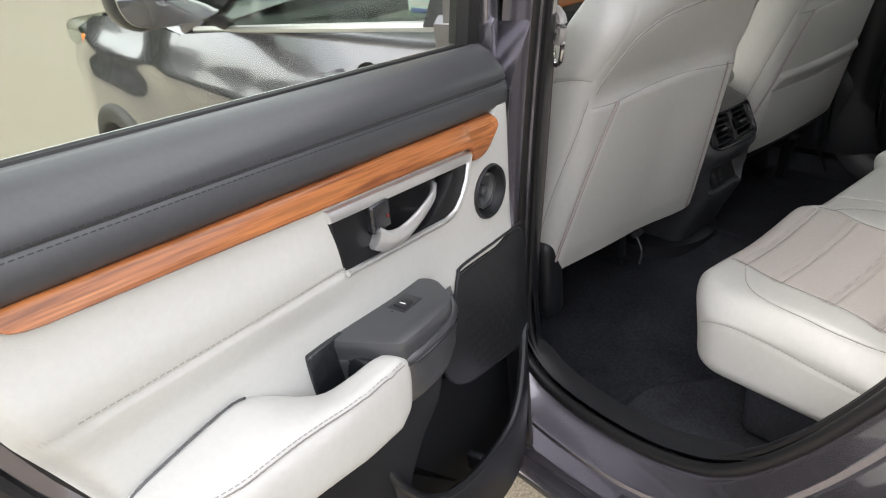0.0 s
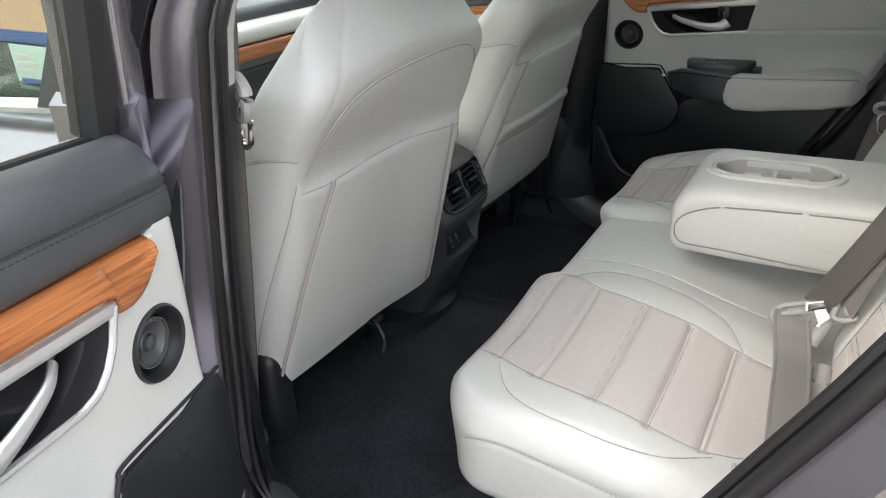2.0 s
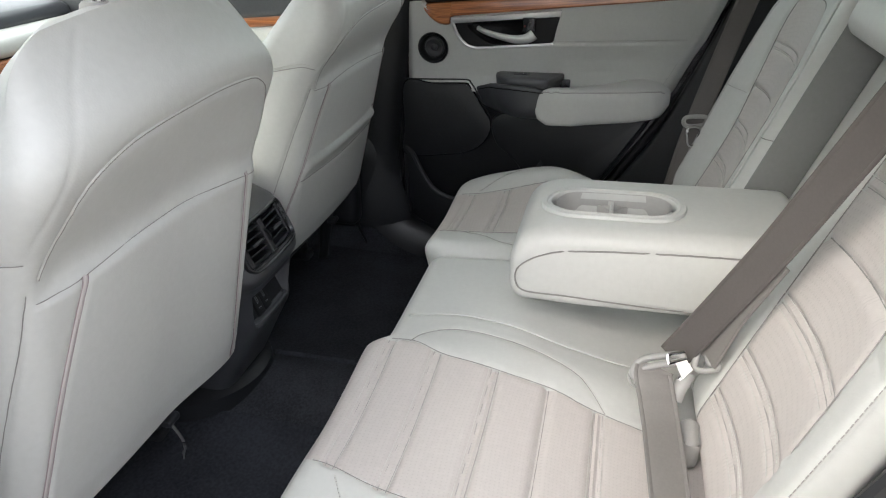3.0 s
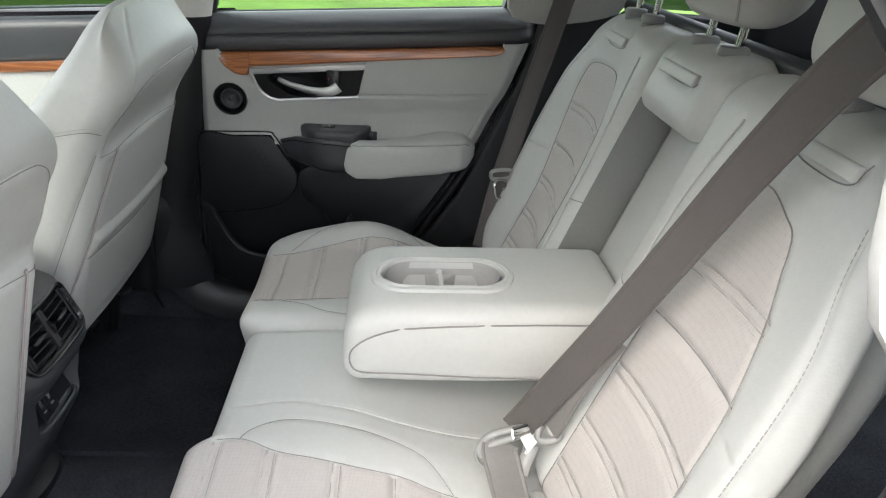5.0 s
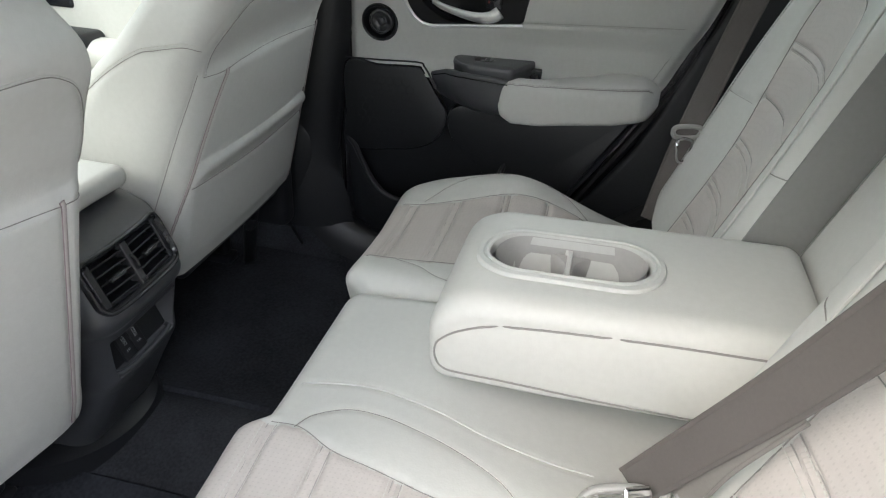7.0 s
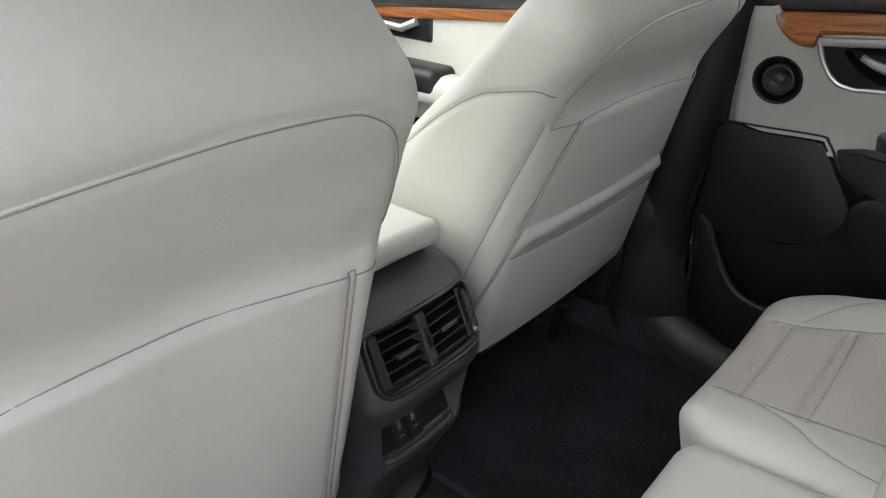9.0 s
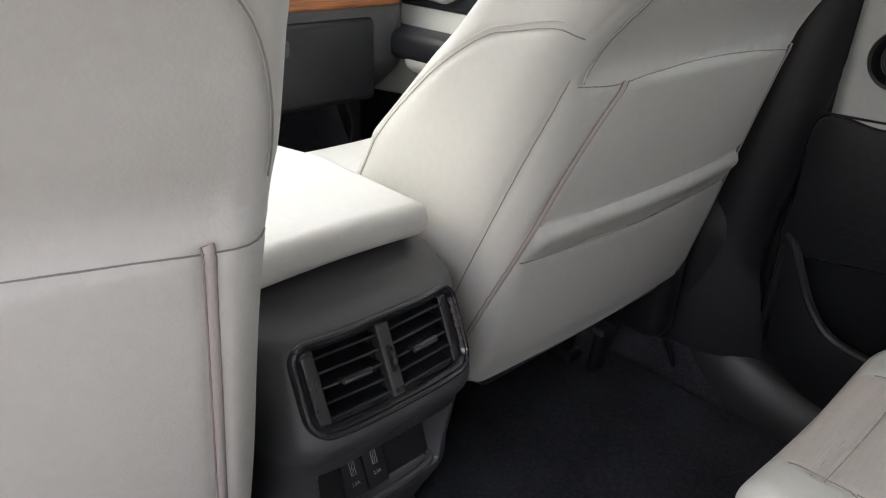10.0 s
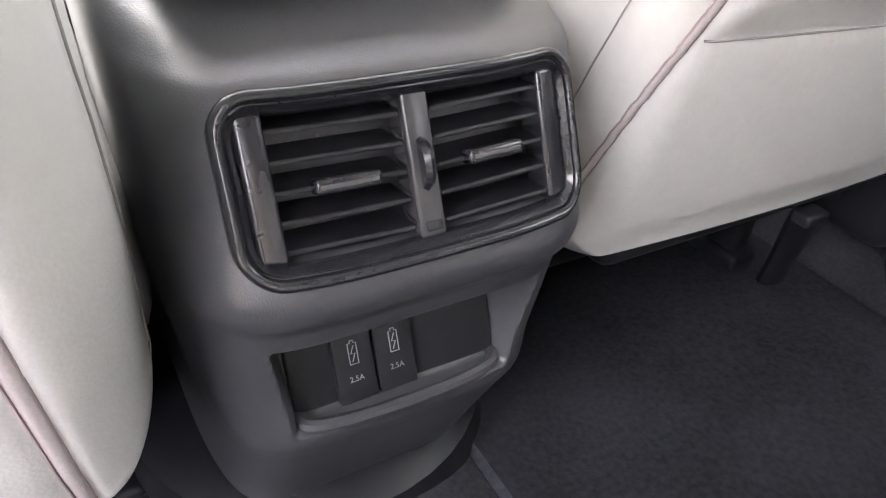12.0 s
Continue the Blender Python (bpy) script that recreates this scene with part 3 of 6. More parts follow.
# outlines of the perforated panels in (x, y), for a seat on the positive side
PANEL_IN = {-1: [(0.176, -0.245), (0.177, -0.33), (0.203, -0.378), (0.217, -0.43), (0.232, -0.49), (0.239, -0.556), (0.251, -0.605), (0.258, -0.68), (0.262, -0.76)],
            1: [(0.236, -0.245), (0.235, -0.33), (0.238, -0.40), (0.243, -0.50), (0.250, -0.60), (0.258, -0.68), (0.262, -0.76)]}
PANEL_OUT = [(0.436, -0.245), (0.452, -0.305), (0.476, -0.366), (0.498, -0.454), (0.508, -0.53), (0.508, -0.60), (0.490, -0.645), (0.468, -0.68), (0.44, -0.76)]
ARC_IN = {-1: [(0.177, -0.322), (0.150, -0.336), (0.131, -0.374), (0.134, -0.42), (0.150, -0.472), (0.172, -0.54), (0.192, -0.582), (0.219, -0.606), (0.251, -0.626)],
          1: [(0.234, -0.321), (0.214, -0.366), (0.186, -0.403), (0.172, -0.46), (0.176, -0.54), (0.200, -0.595), (0.251, -0.630)]}
ARC_OUT = [(0.466, -0.308), (0.522, -0.345), (0.552, -0.392), (0.564, -0.455), (0.566, -0.515), (0.552, -0.575), (0.505, -0.630)]
WELT = [(0.096, -0.296), (0.087, -0.345), (0.087, -0.395), (0.104, -0.465), (0.125, -0.545), (0.127, -0.617), (0.119, -0.675)]


def bench_cushion(bench, x0, x1, sides):
    v, f = block((x0, -0.86, 0.572), (x1, -0.245, 0.742), 0.036, 0.0046)
    x, y, z = v[:, 0].copy(), v[:, 1].copy(), v[:, 2].copy()
    up = ramp01(z, 0.60, 0.742)
    z += up * (bench_top(x, y) - 0.742)
    # the front slopes back under the lip, the middle place is set back, and the outer corners are rounded
    y -= 0.022 * (1 - up) * ramp01(y, -0.5, -0.25)
    y -= 0.026 * ramp01(y, -0.42, -0.25) * (1 - ramp01(np.abs(x), 0.15, 0.19))
    for s in (-1, 1):
        if s in sides:
            x -= s * 0.062 * ramp01(y, -0.36, -0.235) ** 1.8 * ramp01(s * x, 0.30, 0.595)
    v = np.stack([x, y, z], 1)
    n = normals(v, f)
    top = n[:, 2] > 0.3
    lines = {}
    for s in sides:
        on = lambda pts, k=70: drape(v, smooth_line([(s * a, b) for a, b in pts], k), (0, 1), top)
        edge_in, edge_out = np.array(PANEL_IN[s]), np.array(PANEL_OUT)
        lines["in", s], lines["out", s] = on([(PANEL_IN[s][0][0], -0.292 if s < 0 else -0.268)] + PANEL_IN[s][1:-1]), on([(0.444, -0.270)] + PANEL_OUT[1:-1])
        for k, (yy, dbl) in enumerate(((-0.288, 1), (-0.366, 1), (-0.459, 1), (-0.545, 0), (-0.612, 1))):
            for key, y1 in (("q%d" % k, yy), ("r%d" % k, yy - 0.011)):
                if key[0] == "r" and not dbl:
                    continue
                xa = np.interp(-y1, -edge_in[:, 1], edge_in[:, 0])
                xb = np.interp(-y1, -edge_out[:, 1], edge_out[:, 0])
                lines[key, s] = drape(v, [(s * xa, y1), (s * xb, y1)], (0, 1), top)
        lines["arc", s], lines["arcout", s] = on(ARC_IN[s]), on(ARC_OUT)
        if s < 0:
            lines["welt", s] = on(WELT)
        side = s * n[:, 0] > 0.4
        lines["flank", s] = drape(v, smooth_line([(-0.30, 0.668), (-0.325, 0.684), (-0.36, 0.692), (-0.42, 0.690), (-0.5, 0.68), (-0.7, 0.655)], 40), (1, 2), side)
    for key, line in lines.items():
        name = key[0]
        deep, width = 0.0022, 0.004
        if name[0] in "qr":
            deep, width = (0.0056, 0.0046) if name != "q3" else (0.0075, 0.0065)
        v = press(v, n, line, deep, width)
    c = v[np.array(f)].mean(1)
    nf = n[np.array(f)].mean(1)
    inset = np.zeros(len(f), np.int32)
    for s in sides:
        xa = np.interp(-c[:, 1], -np.array(PANEL_IN[s])[:, 1], np.array(PANEL_IN[s])[:, 0])
        xb = np.interp(-c[:, 1], -np.array(PANEL_OUT)[:, 1], np.array(PANEL_OUT)[:, 0])
        face = (nf[:, 2] > 0.25) | ((c[:, 1] > -0.29) & (c[:, 2] > 0.66))
        inset |= ((s * c[:, 0] > xa) & (s * c[:, 0] < xb) & (c[:, 1] > -0.76) & face & (c[:, 2] > 0.645)).astype(np.int32)
    cu = part("cushion", (v, f), [LEATHER, PERF], bench, index=inset)
    for s in sides:
        part("stitching", join(dashes(lines["arc", s] + (0, 0, 0.0004)), dashes(lines["arcout", s] + (0, 0, 0.0004)), *(dashes(lines["q%d" % k, s] + (0, 0.003, 0.0002), r=0.0006) for k in (0, 1, 2, 4)), *(dashes(lines["r%d" % k, s] + (0, -0.003, 0.0002), r=0.0006) for k in (0, 1, 2, 4))), THREAD, cu)
        if s < 0:
            part("piping", tube(lines["welt", s] + (0, 0, 0.0004), 0.0013, 6), LEATHER, cu)
        part("stitching", dashes(lines["flank", s] + (s * 0.0002, 0, 0.002), r=0.0007), PALE_THREAD, cu)
        thin = [tube(lines[k, s] - (0, 0, d), 0.0006, 5) for k, d in (("in", 0.0008), ("out", 0.0008), ("q3", 0.0066), ("arc", 0.0016), ("arcout", 0.0016))]
        part("stitching", join(*(tube(lines[k, s] - (0, 0, 0.0048), 0.0006, 5) for k in ("q0", "q1", "q2", "q4", "r0", "r1", "r2", "r4"))), PALE_THREAD, cu, "grey quilting seams")
        part("stitching", join(*thin), SEAM, cu, "dark seam lines")
    return cu


BACK_Y, BACK_K = -0.752, 0.35


def bench_back(bench, x0, x1, s):
    """One side of the rear backrest; x0 to x1 across, s the side of the car."""
    v, f = block((x0, 0.0, 0.70), (x1, 0.12, 1.285), 0.04, 0.0038)
    x, p, z = v[:, 0].copy(), v[:, 1].copy(), v[:, 2].copy()
    # p = 0.12 is the sitting face
    face = ramp01(p, 0.02, 0.12)
    a = np.abs(x)
    bol = (0.010 if s < 0 else 0.022) * bell(a, 0.52, 0.065) + 0.006 * bell(a, 0.20, 0.05) - (0.008 if s < 0 else 0.016) * bell(a, 0.345, 0.10)
    p += face * bol * ramp01(z, 0.7, 0.8) * ramp01(1.27 - z, 0.0, 0.12)
    taper = 0.05 * ramp01(z, 1.0, 1.28)
    x -= s * taper * ramp01(a, 0.40, 0.575)
    z -= 0.02 * ramp01(a, 0.48, 0.585) * ramp01(z, 1.1, 1.28)
    if s < 0:
        # the outer side falls away behind its edge
        x += 0.045 * ramp01(a, 0.47, 0.53) * ramp01(0.105 - p, 0.0, 0.05)
    y = p
    v = np.stack([x, y, z], 1)
    n = normals(v, f)
    front = n[:, 1] > 0.3
    lines = {}
    qx0 = 0.243
    if s < 0:
        side_in, side_out = [(qx0, 0.71), (qx0, 0.95), (0.247, 1.12), (0.254, 1.178)], [(0.355, 1.182), (0.376, 1.174), (0.389, 1.158), (0.400, 1.138), (0.425, 1.10), (0.447, 1.052), (0.461, 1.005), (0.467, 0.95), (0.471, 0.90), (0.476, 0.80), (0.478, 0.71)]
        rim = side_in + [(0.264, 1.191), (0.31, 1.196)] + side_out
    else:
        side_in, side_out = [(0.215, 0.71), (0.200, 0.95), (0.198, 1.03), (0.204, 1.08), (0.216, 1.125), (0.262, 1.174)], [(0.440, 1.178), (0.444, 1.15), (0.442, 1.11), (0.430, 1.03), (0.416, 0.95), (0.418, 0.87), (0.427, 0.79), (0.43, 0.71)]
        rim = side_in + [(0.285, 1.190), (0.32, 1.196), (0.40, 1.194), (0.430, 1.189)] + side_out
    rim = smooth_line([(s * a0, b0) for a0, b0 in rim], 130)
    reach = lambda pts, zz: float(np.interp(zz, *zip(*[(b0, a0) for a0, b0 in sorted(pts, key=lambda q: q[1])])))
    lines["rim"] = drape(v, rim, (0, 2), front)
    for k, (zz, dbl) in enumerate(((0.772, 1), (0.838, 1), (0.924, 1), (1.016, 0), (1.082, 1)) if s < 0 else ((0.795, 1), (0.866, 1), (0.940, 1), (1.020, 0), (1.092, 1))):
        up = 0.006 if s < 0 else 0.0
        lines["q%d" % k] = drape(v, [(s * reach(side_in, zz), zz - up), (s * (reach(side_out, zz) - 0.003), zz + up)], (0, 2), front)
        if dbl:
            lines["r%d" % k] = lines["q%d" % k] + (0, 0, 0.012)
    inner = 0.135 if s > 0 else 0.11
    lines["bolster"] = drape(v, smooth_line([(s * 0.175, 0.72), (s * 0.172, 0.95), (s * 0.175, 1.12), (s * 0.20, 1.24)], 40), (0, 2), front)
    lines["cross"] = drape(v, [(s * inner, 1.00), (s * 0.175, 0.995)], (0, 2), front)
    lines["outer"] = drape(v, smooth_line([(s * 0.520, 0.72), (s * 0.521, 0.95), (s * 0.512, 1.10), (s * 0.47, 1.22)], 40), (0, 2), front)
    lines["wing"] = drape(v, [(s * (0.47 if s < 0 else 0.435), 1.005), (s * 0.53, 1.0)], (0, 2), front)
    slot = smooth_line([(s * 0.30, 1.262), (s * 0.31, 1.238), (s * 0.36, 1.232), (s * 0.41, 1.236), (s * 0.42, 1.258)], 24)
    lines["slot"] = drape(v, slot, (0, 2), front)
    for key, line in lines.items():
        deep, width = 0.003, 0.005
        if key[0] in "qr" and key != "rim":
            deep, width = (0.0062, 0.0048) if key != "q3" else (0.008, 0.0065)
        if key == "slot":
            deep, width = 0.005, 0.006
        v = press(v, n, line, deep, width)
    put = lambda q: np.stack([q[:, 0], BACK_Y - 0.12 + q[:, 1] - BACK_K * (q[:, 2] - 0.75), q[:, 2]], 1)
    c = v[np.array(f)].mean(1)
    ok = inside(rim, c[:, 0], c[:, 2]) & (c[:, 1] > 0.07)
    ob = part("backrest", (put(v), f), [LEATHER, PERF], bench, index=ok.astype(np.int32))
    sewn = [dashes(lines["q%d" % k] + (0, 0, -0.003), r=0.0006) for k in (0, 1, 2, 4)] + [dashes(lines["r%d" % k] + (0, 0, 0.003), r=0.0006) for k in (0, 1, 2, 4)]
    sv, sf = join(*sewn)
    part("stitching", (put(sv), sf), THREAD, ob)
    thin = [tube(lines[k] - (0, d, 0), 0.0008, 5) for k, d in (("rim", 0.0022), ("bolster", 0.001), ("cross", 0.0024), ("slot", 0.0042), ("q3", 0.0072))]
    sv, sf = join(*thin)
    part("stitching", (put(sv), sf), SEAM, ob, "dark seam lines")
    sv, sf = join(*(tube(lines[k] - (0, 0.0054, 0), 0.0006, 5) for k in ("q0", "q1", "q2", "q4", "r0", "r1", "r2", "r4")))
    part("stitching", (put(sv), sf), PALE_THREAD, ob, "grey quilting seams")
    part("piping", tube(put(lines["bolster"]), 0.0018, 6), LEATHER, ob)
    gv, gf = block((0, 0, 0), (0.12, 0.007, 0.016), 0.003, 0.01)
    gv += (0.30 if s > 0 else -0.42, 0.117, 1.240)
    part("pull_strap", (put(gv), gf), LEATHER, ob, "grey leather pull strap in a slot")
    part("stitching", join(*(dashes(put(lines[k]) + (0, 0.0002, 0), r=0.0006) for k in (("outer",) if s < 0 else ("outer", "wing")))), PALE_THREAD, ob)
    return ob


def back_at(z):
    return BACK_Y - BACK_K * (z - 0.75)


def rear_headrest(bench, cx, w, z0, z1):
    yb = back_at(1.30) - 0.027
    v, f = block((cx - w, yb - 0.05, z0), (cx + w, yb + 0.055, z1), 0.045, 0.012)
    u = (v[:, 0] - cx) / w
    v[:, 1] -= 0.02 * u ** 2 + 0.2 * (v[:, 2] - z0)
    v[:, 0] = cx + (v[:, 0] - cx) * (0.88 + 0.12 * ramp01(v[:, 2], z0, z0 + 0.09))
    hd = part("headrest", (v, f), LEATHER, bench)
    part("piping", tube(smooth_line([(cx - w * 0.8, yb + 0.03, z0 + 0.01), (cx - w * 0.86, yb + 0.035, z0 + 0.06), (cx - w * 0.8, yb + 0.01, z1 - 0.03)], 20), 0.0018, 6), PIPING, hd)
    for k in (-1, 1):
        px = cx + k * 0.05
        part("headrest_post", tube([(px, yb, 1.24), (px, yb - 0.01, z0 + 0.03)], 0.006, 10), STEEL, bench, "bright steel post")
        part("post_collar", lathe([(0.001, 0.009), (0.0165, 0.009), (0.0195, 0.0075), (0.021, 0.004), (0.021, -0.004), (0.019, -0.005), (0.019, -0.03)], (px, yb, 1.290), (0, 0, 1), 24), BELT_GREY, bench)


bench = thing("rear_bench", (0, -0.55, 0.43), "pale grey leather rear bench with perforated centre panels", "rear seat")
bench_cushion(bench, -0.595, 0.1435, (-1,))
bench_cushion(bench, 0.1455, 0.595, (1,))
bench_back(bench, -0.546, -0.105, -1)
bench_back(bench, 0.135, 0.575, 1)
v, f = block((-0.10, 0.0, 0.70), (0.13, 0.040, 1.20), 0.015, 0.02)
v[:, 1] += BACK_Y - 0.12 - BACK_K * (v[:, 2] - 0.75)
part("armrest_recess", (v, f), LEATHER, bench, "grey leather panel behind the folded armrest")
v, f = block((-0.105, 0.0, 1.175), (0.135, 0.125, 1.29), 0.035, 0.008)
n = normals(v, f)
slot = drape(v, smooth_line([(-0.05, 1.265), (-0.045, 1.245), (0.015, 1.24), (0.075, 1.245), (0.08, 1.265)], 24), (0, 2), n[:, 1] > 0.3)
v = press(v, n, slot, 0.005, 0.006)
v[:, 1] += BACK_Y - 0.12 - BACK_K * (v[:, 2] - 0.75)
ct = part("centre_top", (v, f), LEATHER, bench)
slot[:, 1] += BACK_Y - 0.12 - BACK_K * (slot[:, 2] - 0.75) - 0.0042
part("stitching", tube(slot, 0.001, 5), SEAM, ct, "dark seam line")
v, f = block((-0.048, 0.1215, 1.243), (0.092, 0.1295, 1.260), 0.003, 0.01)
v[:, 1] += BACK_Y - 0.12 - BACK_K * (v[:, 2] - 0.75)
part("pull_strap", (v, f), LEATHER, ct, "grey leather pull strap in a slot")
# thin dark plate on the far recess wall: its shade given as colour
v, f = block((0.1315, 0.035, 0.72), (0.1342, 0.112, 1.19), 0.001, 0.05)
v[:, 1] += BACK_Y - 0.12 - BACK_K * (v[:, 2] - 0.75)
part("recess_shade_plate", (v, f), RECESS_SHADE, bench, "dark grey plate painting the shade on the armrest recess wall")
rear_headrest(bench, 0.018, 0.125, 1.325, 1.48)
rear_headrest(bench, -0.36, 0.13, 1.30, 1.48)
rear_headrest(bench, 0.36, 0.13, 1.36, 1.52)
part("base", block((-0.53, -0.80, 0.43), (0.53, -0.36, 0.575), 0.02), CARPET, bench, "black carpeted base")

# folded armrest with two cup wells
CUP = (-0.008, -0.607)


def armrest():
    v, f = block((-0.112, -0.885, 0.784), (0.118, -0.462, 0.918), 0.026, 0.0048)
    x, y, z = v[:, 0].copy(), v[:, 1].copy(), v[:, 2].copy()
    z += 0.03 * (-0.46 - y) + 0.004 * np.cos((x - 0.003) / 0.115 * 1.3)
    low = 1 - ramp01(z, 0.82, 0.90)
    z += low * 0.004 * ramp01(y, -0.60, -0.465)
    z -= 0.030 * ramp01(z, 0.85, 0.90) * np.clip((y + 0.530) / 0.068, 0, 1) ** 2
    x += 0.008 * np.sign(x) * bell(z, 0.865, 0.04)
    # the wells: a stadium-shaped sink
    ex, ey = x - CUP[0], np.maximum(np.abs(y - CUP[1]) - 0.052, 0)
    d = np.hypot(ex, ey)
    top = z > 0.90
    rim = top & (d < 0.0445)
    wall = np.abs(y - CUP[1]) < 0.005
    sink = 0.050 * ramp01(0.0445 - d, 0, 0.0045) * (1 - 0.75 * wall * (d < 0.041))
    z = np.where(top, z - sink, z)
    v = np.stack([x, y, z], 1)
    n = normals(v, f)
    seam = []
    for s in (-1, 1):
        side = s * n[:, 0] > 0.4
        way = smooth_line([(-0.86, 0.908), (-0.70, 0.902), (-0.56, 0.892), (-0.51, 0.880), (-0.482, 0.862), (-0.472, 0.838), (-0.485, 0.814), (-0.56, 0.812), (-0.7, 0.808), (-0.86, 0.808)], 90)
        v = press(v, n, drape(v, way, (1, 2), side), 0.0016, 0.004)
        seam.append(smooth_line(drape(v, way, (1, 2), side)[::3], 120))
    return v, f, seam


v, f, seam = armrest()
arm = part("armrest", (v, f), LEATHER, bench, "grey leather armrest folded down, two cup wells")
body = arm
part("stitching", join(*(tube(l + (np.sign(l[0, 0]) * 0.0009, 0, 0.0005), 0.0013, 6) for l in seam)), SEAM, body, "dark seam line")
q = np.linspace(0, 2 * math.pi, 90, endpoint=False)
st = np.stack([CUP[0] + 0.0465 * np.cos(q), CUP[1] + np.sign(np.sin(q)) * 0.052 + 0.0465 * np.sin(q), np.zeros(90)], 1)
st[:, 2] = 0.9212 + 0.03 * (-0.46 - st[:, 1]) - 0.030 * np.clip((st[:, 1] + 0.530) / 0.068, 0, 1) ** 2
away = lambda k: (st - (*CUP, 0)) * (k, 1 + (k - 1) * 0.47, 1) + (*CUP, 0)
rim_rows = np.stack([away(k) + (0, 0, h) for k, h in ((1.26, -0.003), (1.25, 0.0025), (1.22, 0.0042), (1.10, 0.0048), (1.07, 0.0030), (1.02, 0.0030), (0.98, 0.0050), (0.93, 0.0045), (0.90, 0.001), (0.895, -0.01))])
ring = part("cup_well_rim", grid(rim_rows, wrap_v=True), TRIM, arm, "grey plastic rim of the cup wells")
st2 = st.copy()
st2[:, :2] = np.array(CUP) + (st[:, :2] - np.array(CUP)) * 0.9
well = np.stack([st2 + (0, 0, 0.002), st2 - (0, 0, 0.02), st2 * (1, 1, 1) - (0, 0, 0.050)])
v, f = grid(well, wrap_v=True)
part("cup_well", (v, f), GREY_PLASTIC, arm, "grey plastic lining of the wells")
waist = [(CUP[0] + a, CUP[1] + s * (0.0045 + 0.020 * (abs(a) / 0.041) ** 3)) for s, q in ((1, np.linspace(-0.041, 0.041, 17)), (-1, np.linspace(0.041, -0.041, 17))) for a in q]
v, f = prism(waist, 0.870, 0.9075, 0.0025)
part("cup_divider", (v[:, [0, 2, 1]], f), GREY_PLASTIC, arm, "waisted divider between the wells")

# ---- floor ----
def floor_sheet():
    """The carpeted floor: foot wells, the middle hump and the step under the bench."""
    xs, ys = np.linspace(-0.76, 0.76, 96), np.linspace(-0.90, 1.35, 120)
    X, Y = np.meshgrid(xs, ys, indexing="ij")
    Z = 0.425 + 0.05 * bell(X, 0, 0.13) + 0.05 * ramp01(np.abs(X), 0.66, 0.745)
    Z += 0.10 * ramp01(-Y, 0.42, 0.60) * (1 - 0 * X)
    Z += 0.35 * ramp01(Y, 1.0, 1.35)
    Z += np.array([noise.noise(Vector((a * 9, b * 9, 0))) for a, b in zip(X.ravel(), Y.ravel())]).reshape(X.shape) * 0.004
    return grid(np.stack([X, Y, Z], -1))


solid("floor", floor_sheet(), CARPET, "black carpeted car floor", "car floor", kind="structure")


def floor_mat(x0, x1, y0, y1, name_label):
    s = 1 if x0 + x1 > 0 else -1
    a, b = min(abs(x0), abs(x1)), max(abs(x0), abs(x1))
    X, Y = np.meshgrid(np.linspace(a, b, 80), np.linspace(y0, y1, 80), indexing="ij")
    # the rear edge is cut away in a soft curve towards the door
    low = y0 + 0.10 * ramp01(X, a + 0.26, b - 0.10)
    Y = low + (Y - y0) * (y1 - low) / (y1 - y0)
    d = np.minimum(np.minimum(X - a, b - X), np.minimum(Y - low, y1 - Y))
    Z = 0.426 + 0.05 * bell(X, 0, 0.13) + 0.009 * ramp01(d, -0.001, 0.006)
    Z += np.array([noise.noise(Vector((p * 7, q * 7, 3))) for p, q in zip(X.ravel(), Y.ravel())]).reshape(X.shape) * 0.003
    v, f = grid(np.stack([s * X, Y, Z], -1))
    return solid("floor_mat", (v, f), MAT_FABRIC, name_label, "floor mat", "rear floor mats")


floor_mat(-0.66, -0.10, -0.27, 0.30, "black fabric floor mat in the rear foot well")
floor_mat(0.10, 0.66, -0.27, 0.30, "black fabric floor mat in the rear foot well")

# ---- centre console ----
console = thing("centre_console", (0, 0.35, 0.43), "black centre console with rear air vents and charging sockets", "console")


def console_body():
    prof = smooth_line([(0.46, 0.861), (0.30, 0.863), (0.16, 0.864), (0.09, 0.863), (0.062, 0.857), (0.035, 0.846), (0.0175, 0.837), (0.010, 0.82), (-0.004, 0.79), (-0.0155, 0.765), (-0.0205, 0.75), (-0.017, 0.737), (-0.008, 0.724), (-0.002, 0.70), (0.004, 0.66), (0.004, 0.632), (0.014, 0.61), (0.035, 0.57), (0.06, 0.52), (0.085, 0.47), (0.09, 0.44)], 440)
    ph = np.linspace(-math.pi / 2, math.pi / 2, 200)
    ex = 2 / 6.6
    across = np.sign(np.sin(ph)) * np.abs(np.sin(ph)) ** ex
    fall = 1 - np.abs(np.cos(ph)) ** ex
    P = np.zeros((len(prof), len(ph), 3))
    for i, (y, z) in enumerate(prof):
        hw = 0.118 - 0.010 * ramp01(z, 0.70, 0.60) + 0.004 * bell(z, 0.84, 0.04)
        x = hw * across
        run = 0.34 * ramp01(0.47 - y, 0.0, 0.3) + 0.02
        yy = y + run * fall
        zz = np.full_like(x, z)
        qa, qb = np.maximum(np.abs(x) - 0.070, 0), max(abs(z - 0.801) - 0.0185, 0)
        yy = yy + 0.030 * ramp01(0.0155 - np.hypot(qa, qb), 0, 0.003)
        side_in = 0.079 - 0.010 * (0.712 - z) / 0.07
        bay = ramp01(side_in - np.abs(x), -0.002, 0.006) * (ramp01(z, 0.637, 0.643) - ramp01(z, 0.706, 0.714))
        yy = yy + max(0.0, 0.0485 - 0.42 * (0.712 - z) - y) * bay
        P[i] = np.stack([x, yy, zz], 1)
    return grid(P)


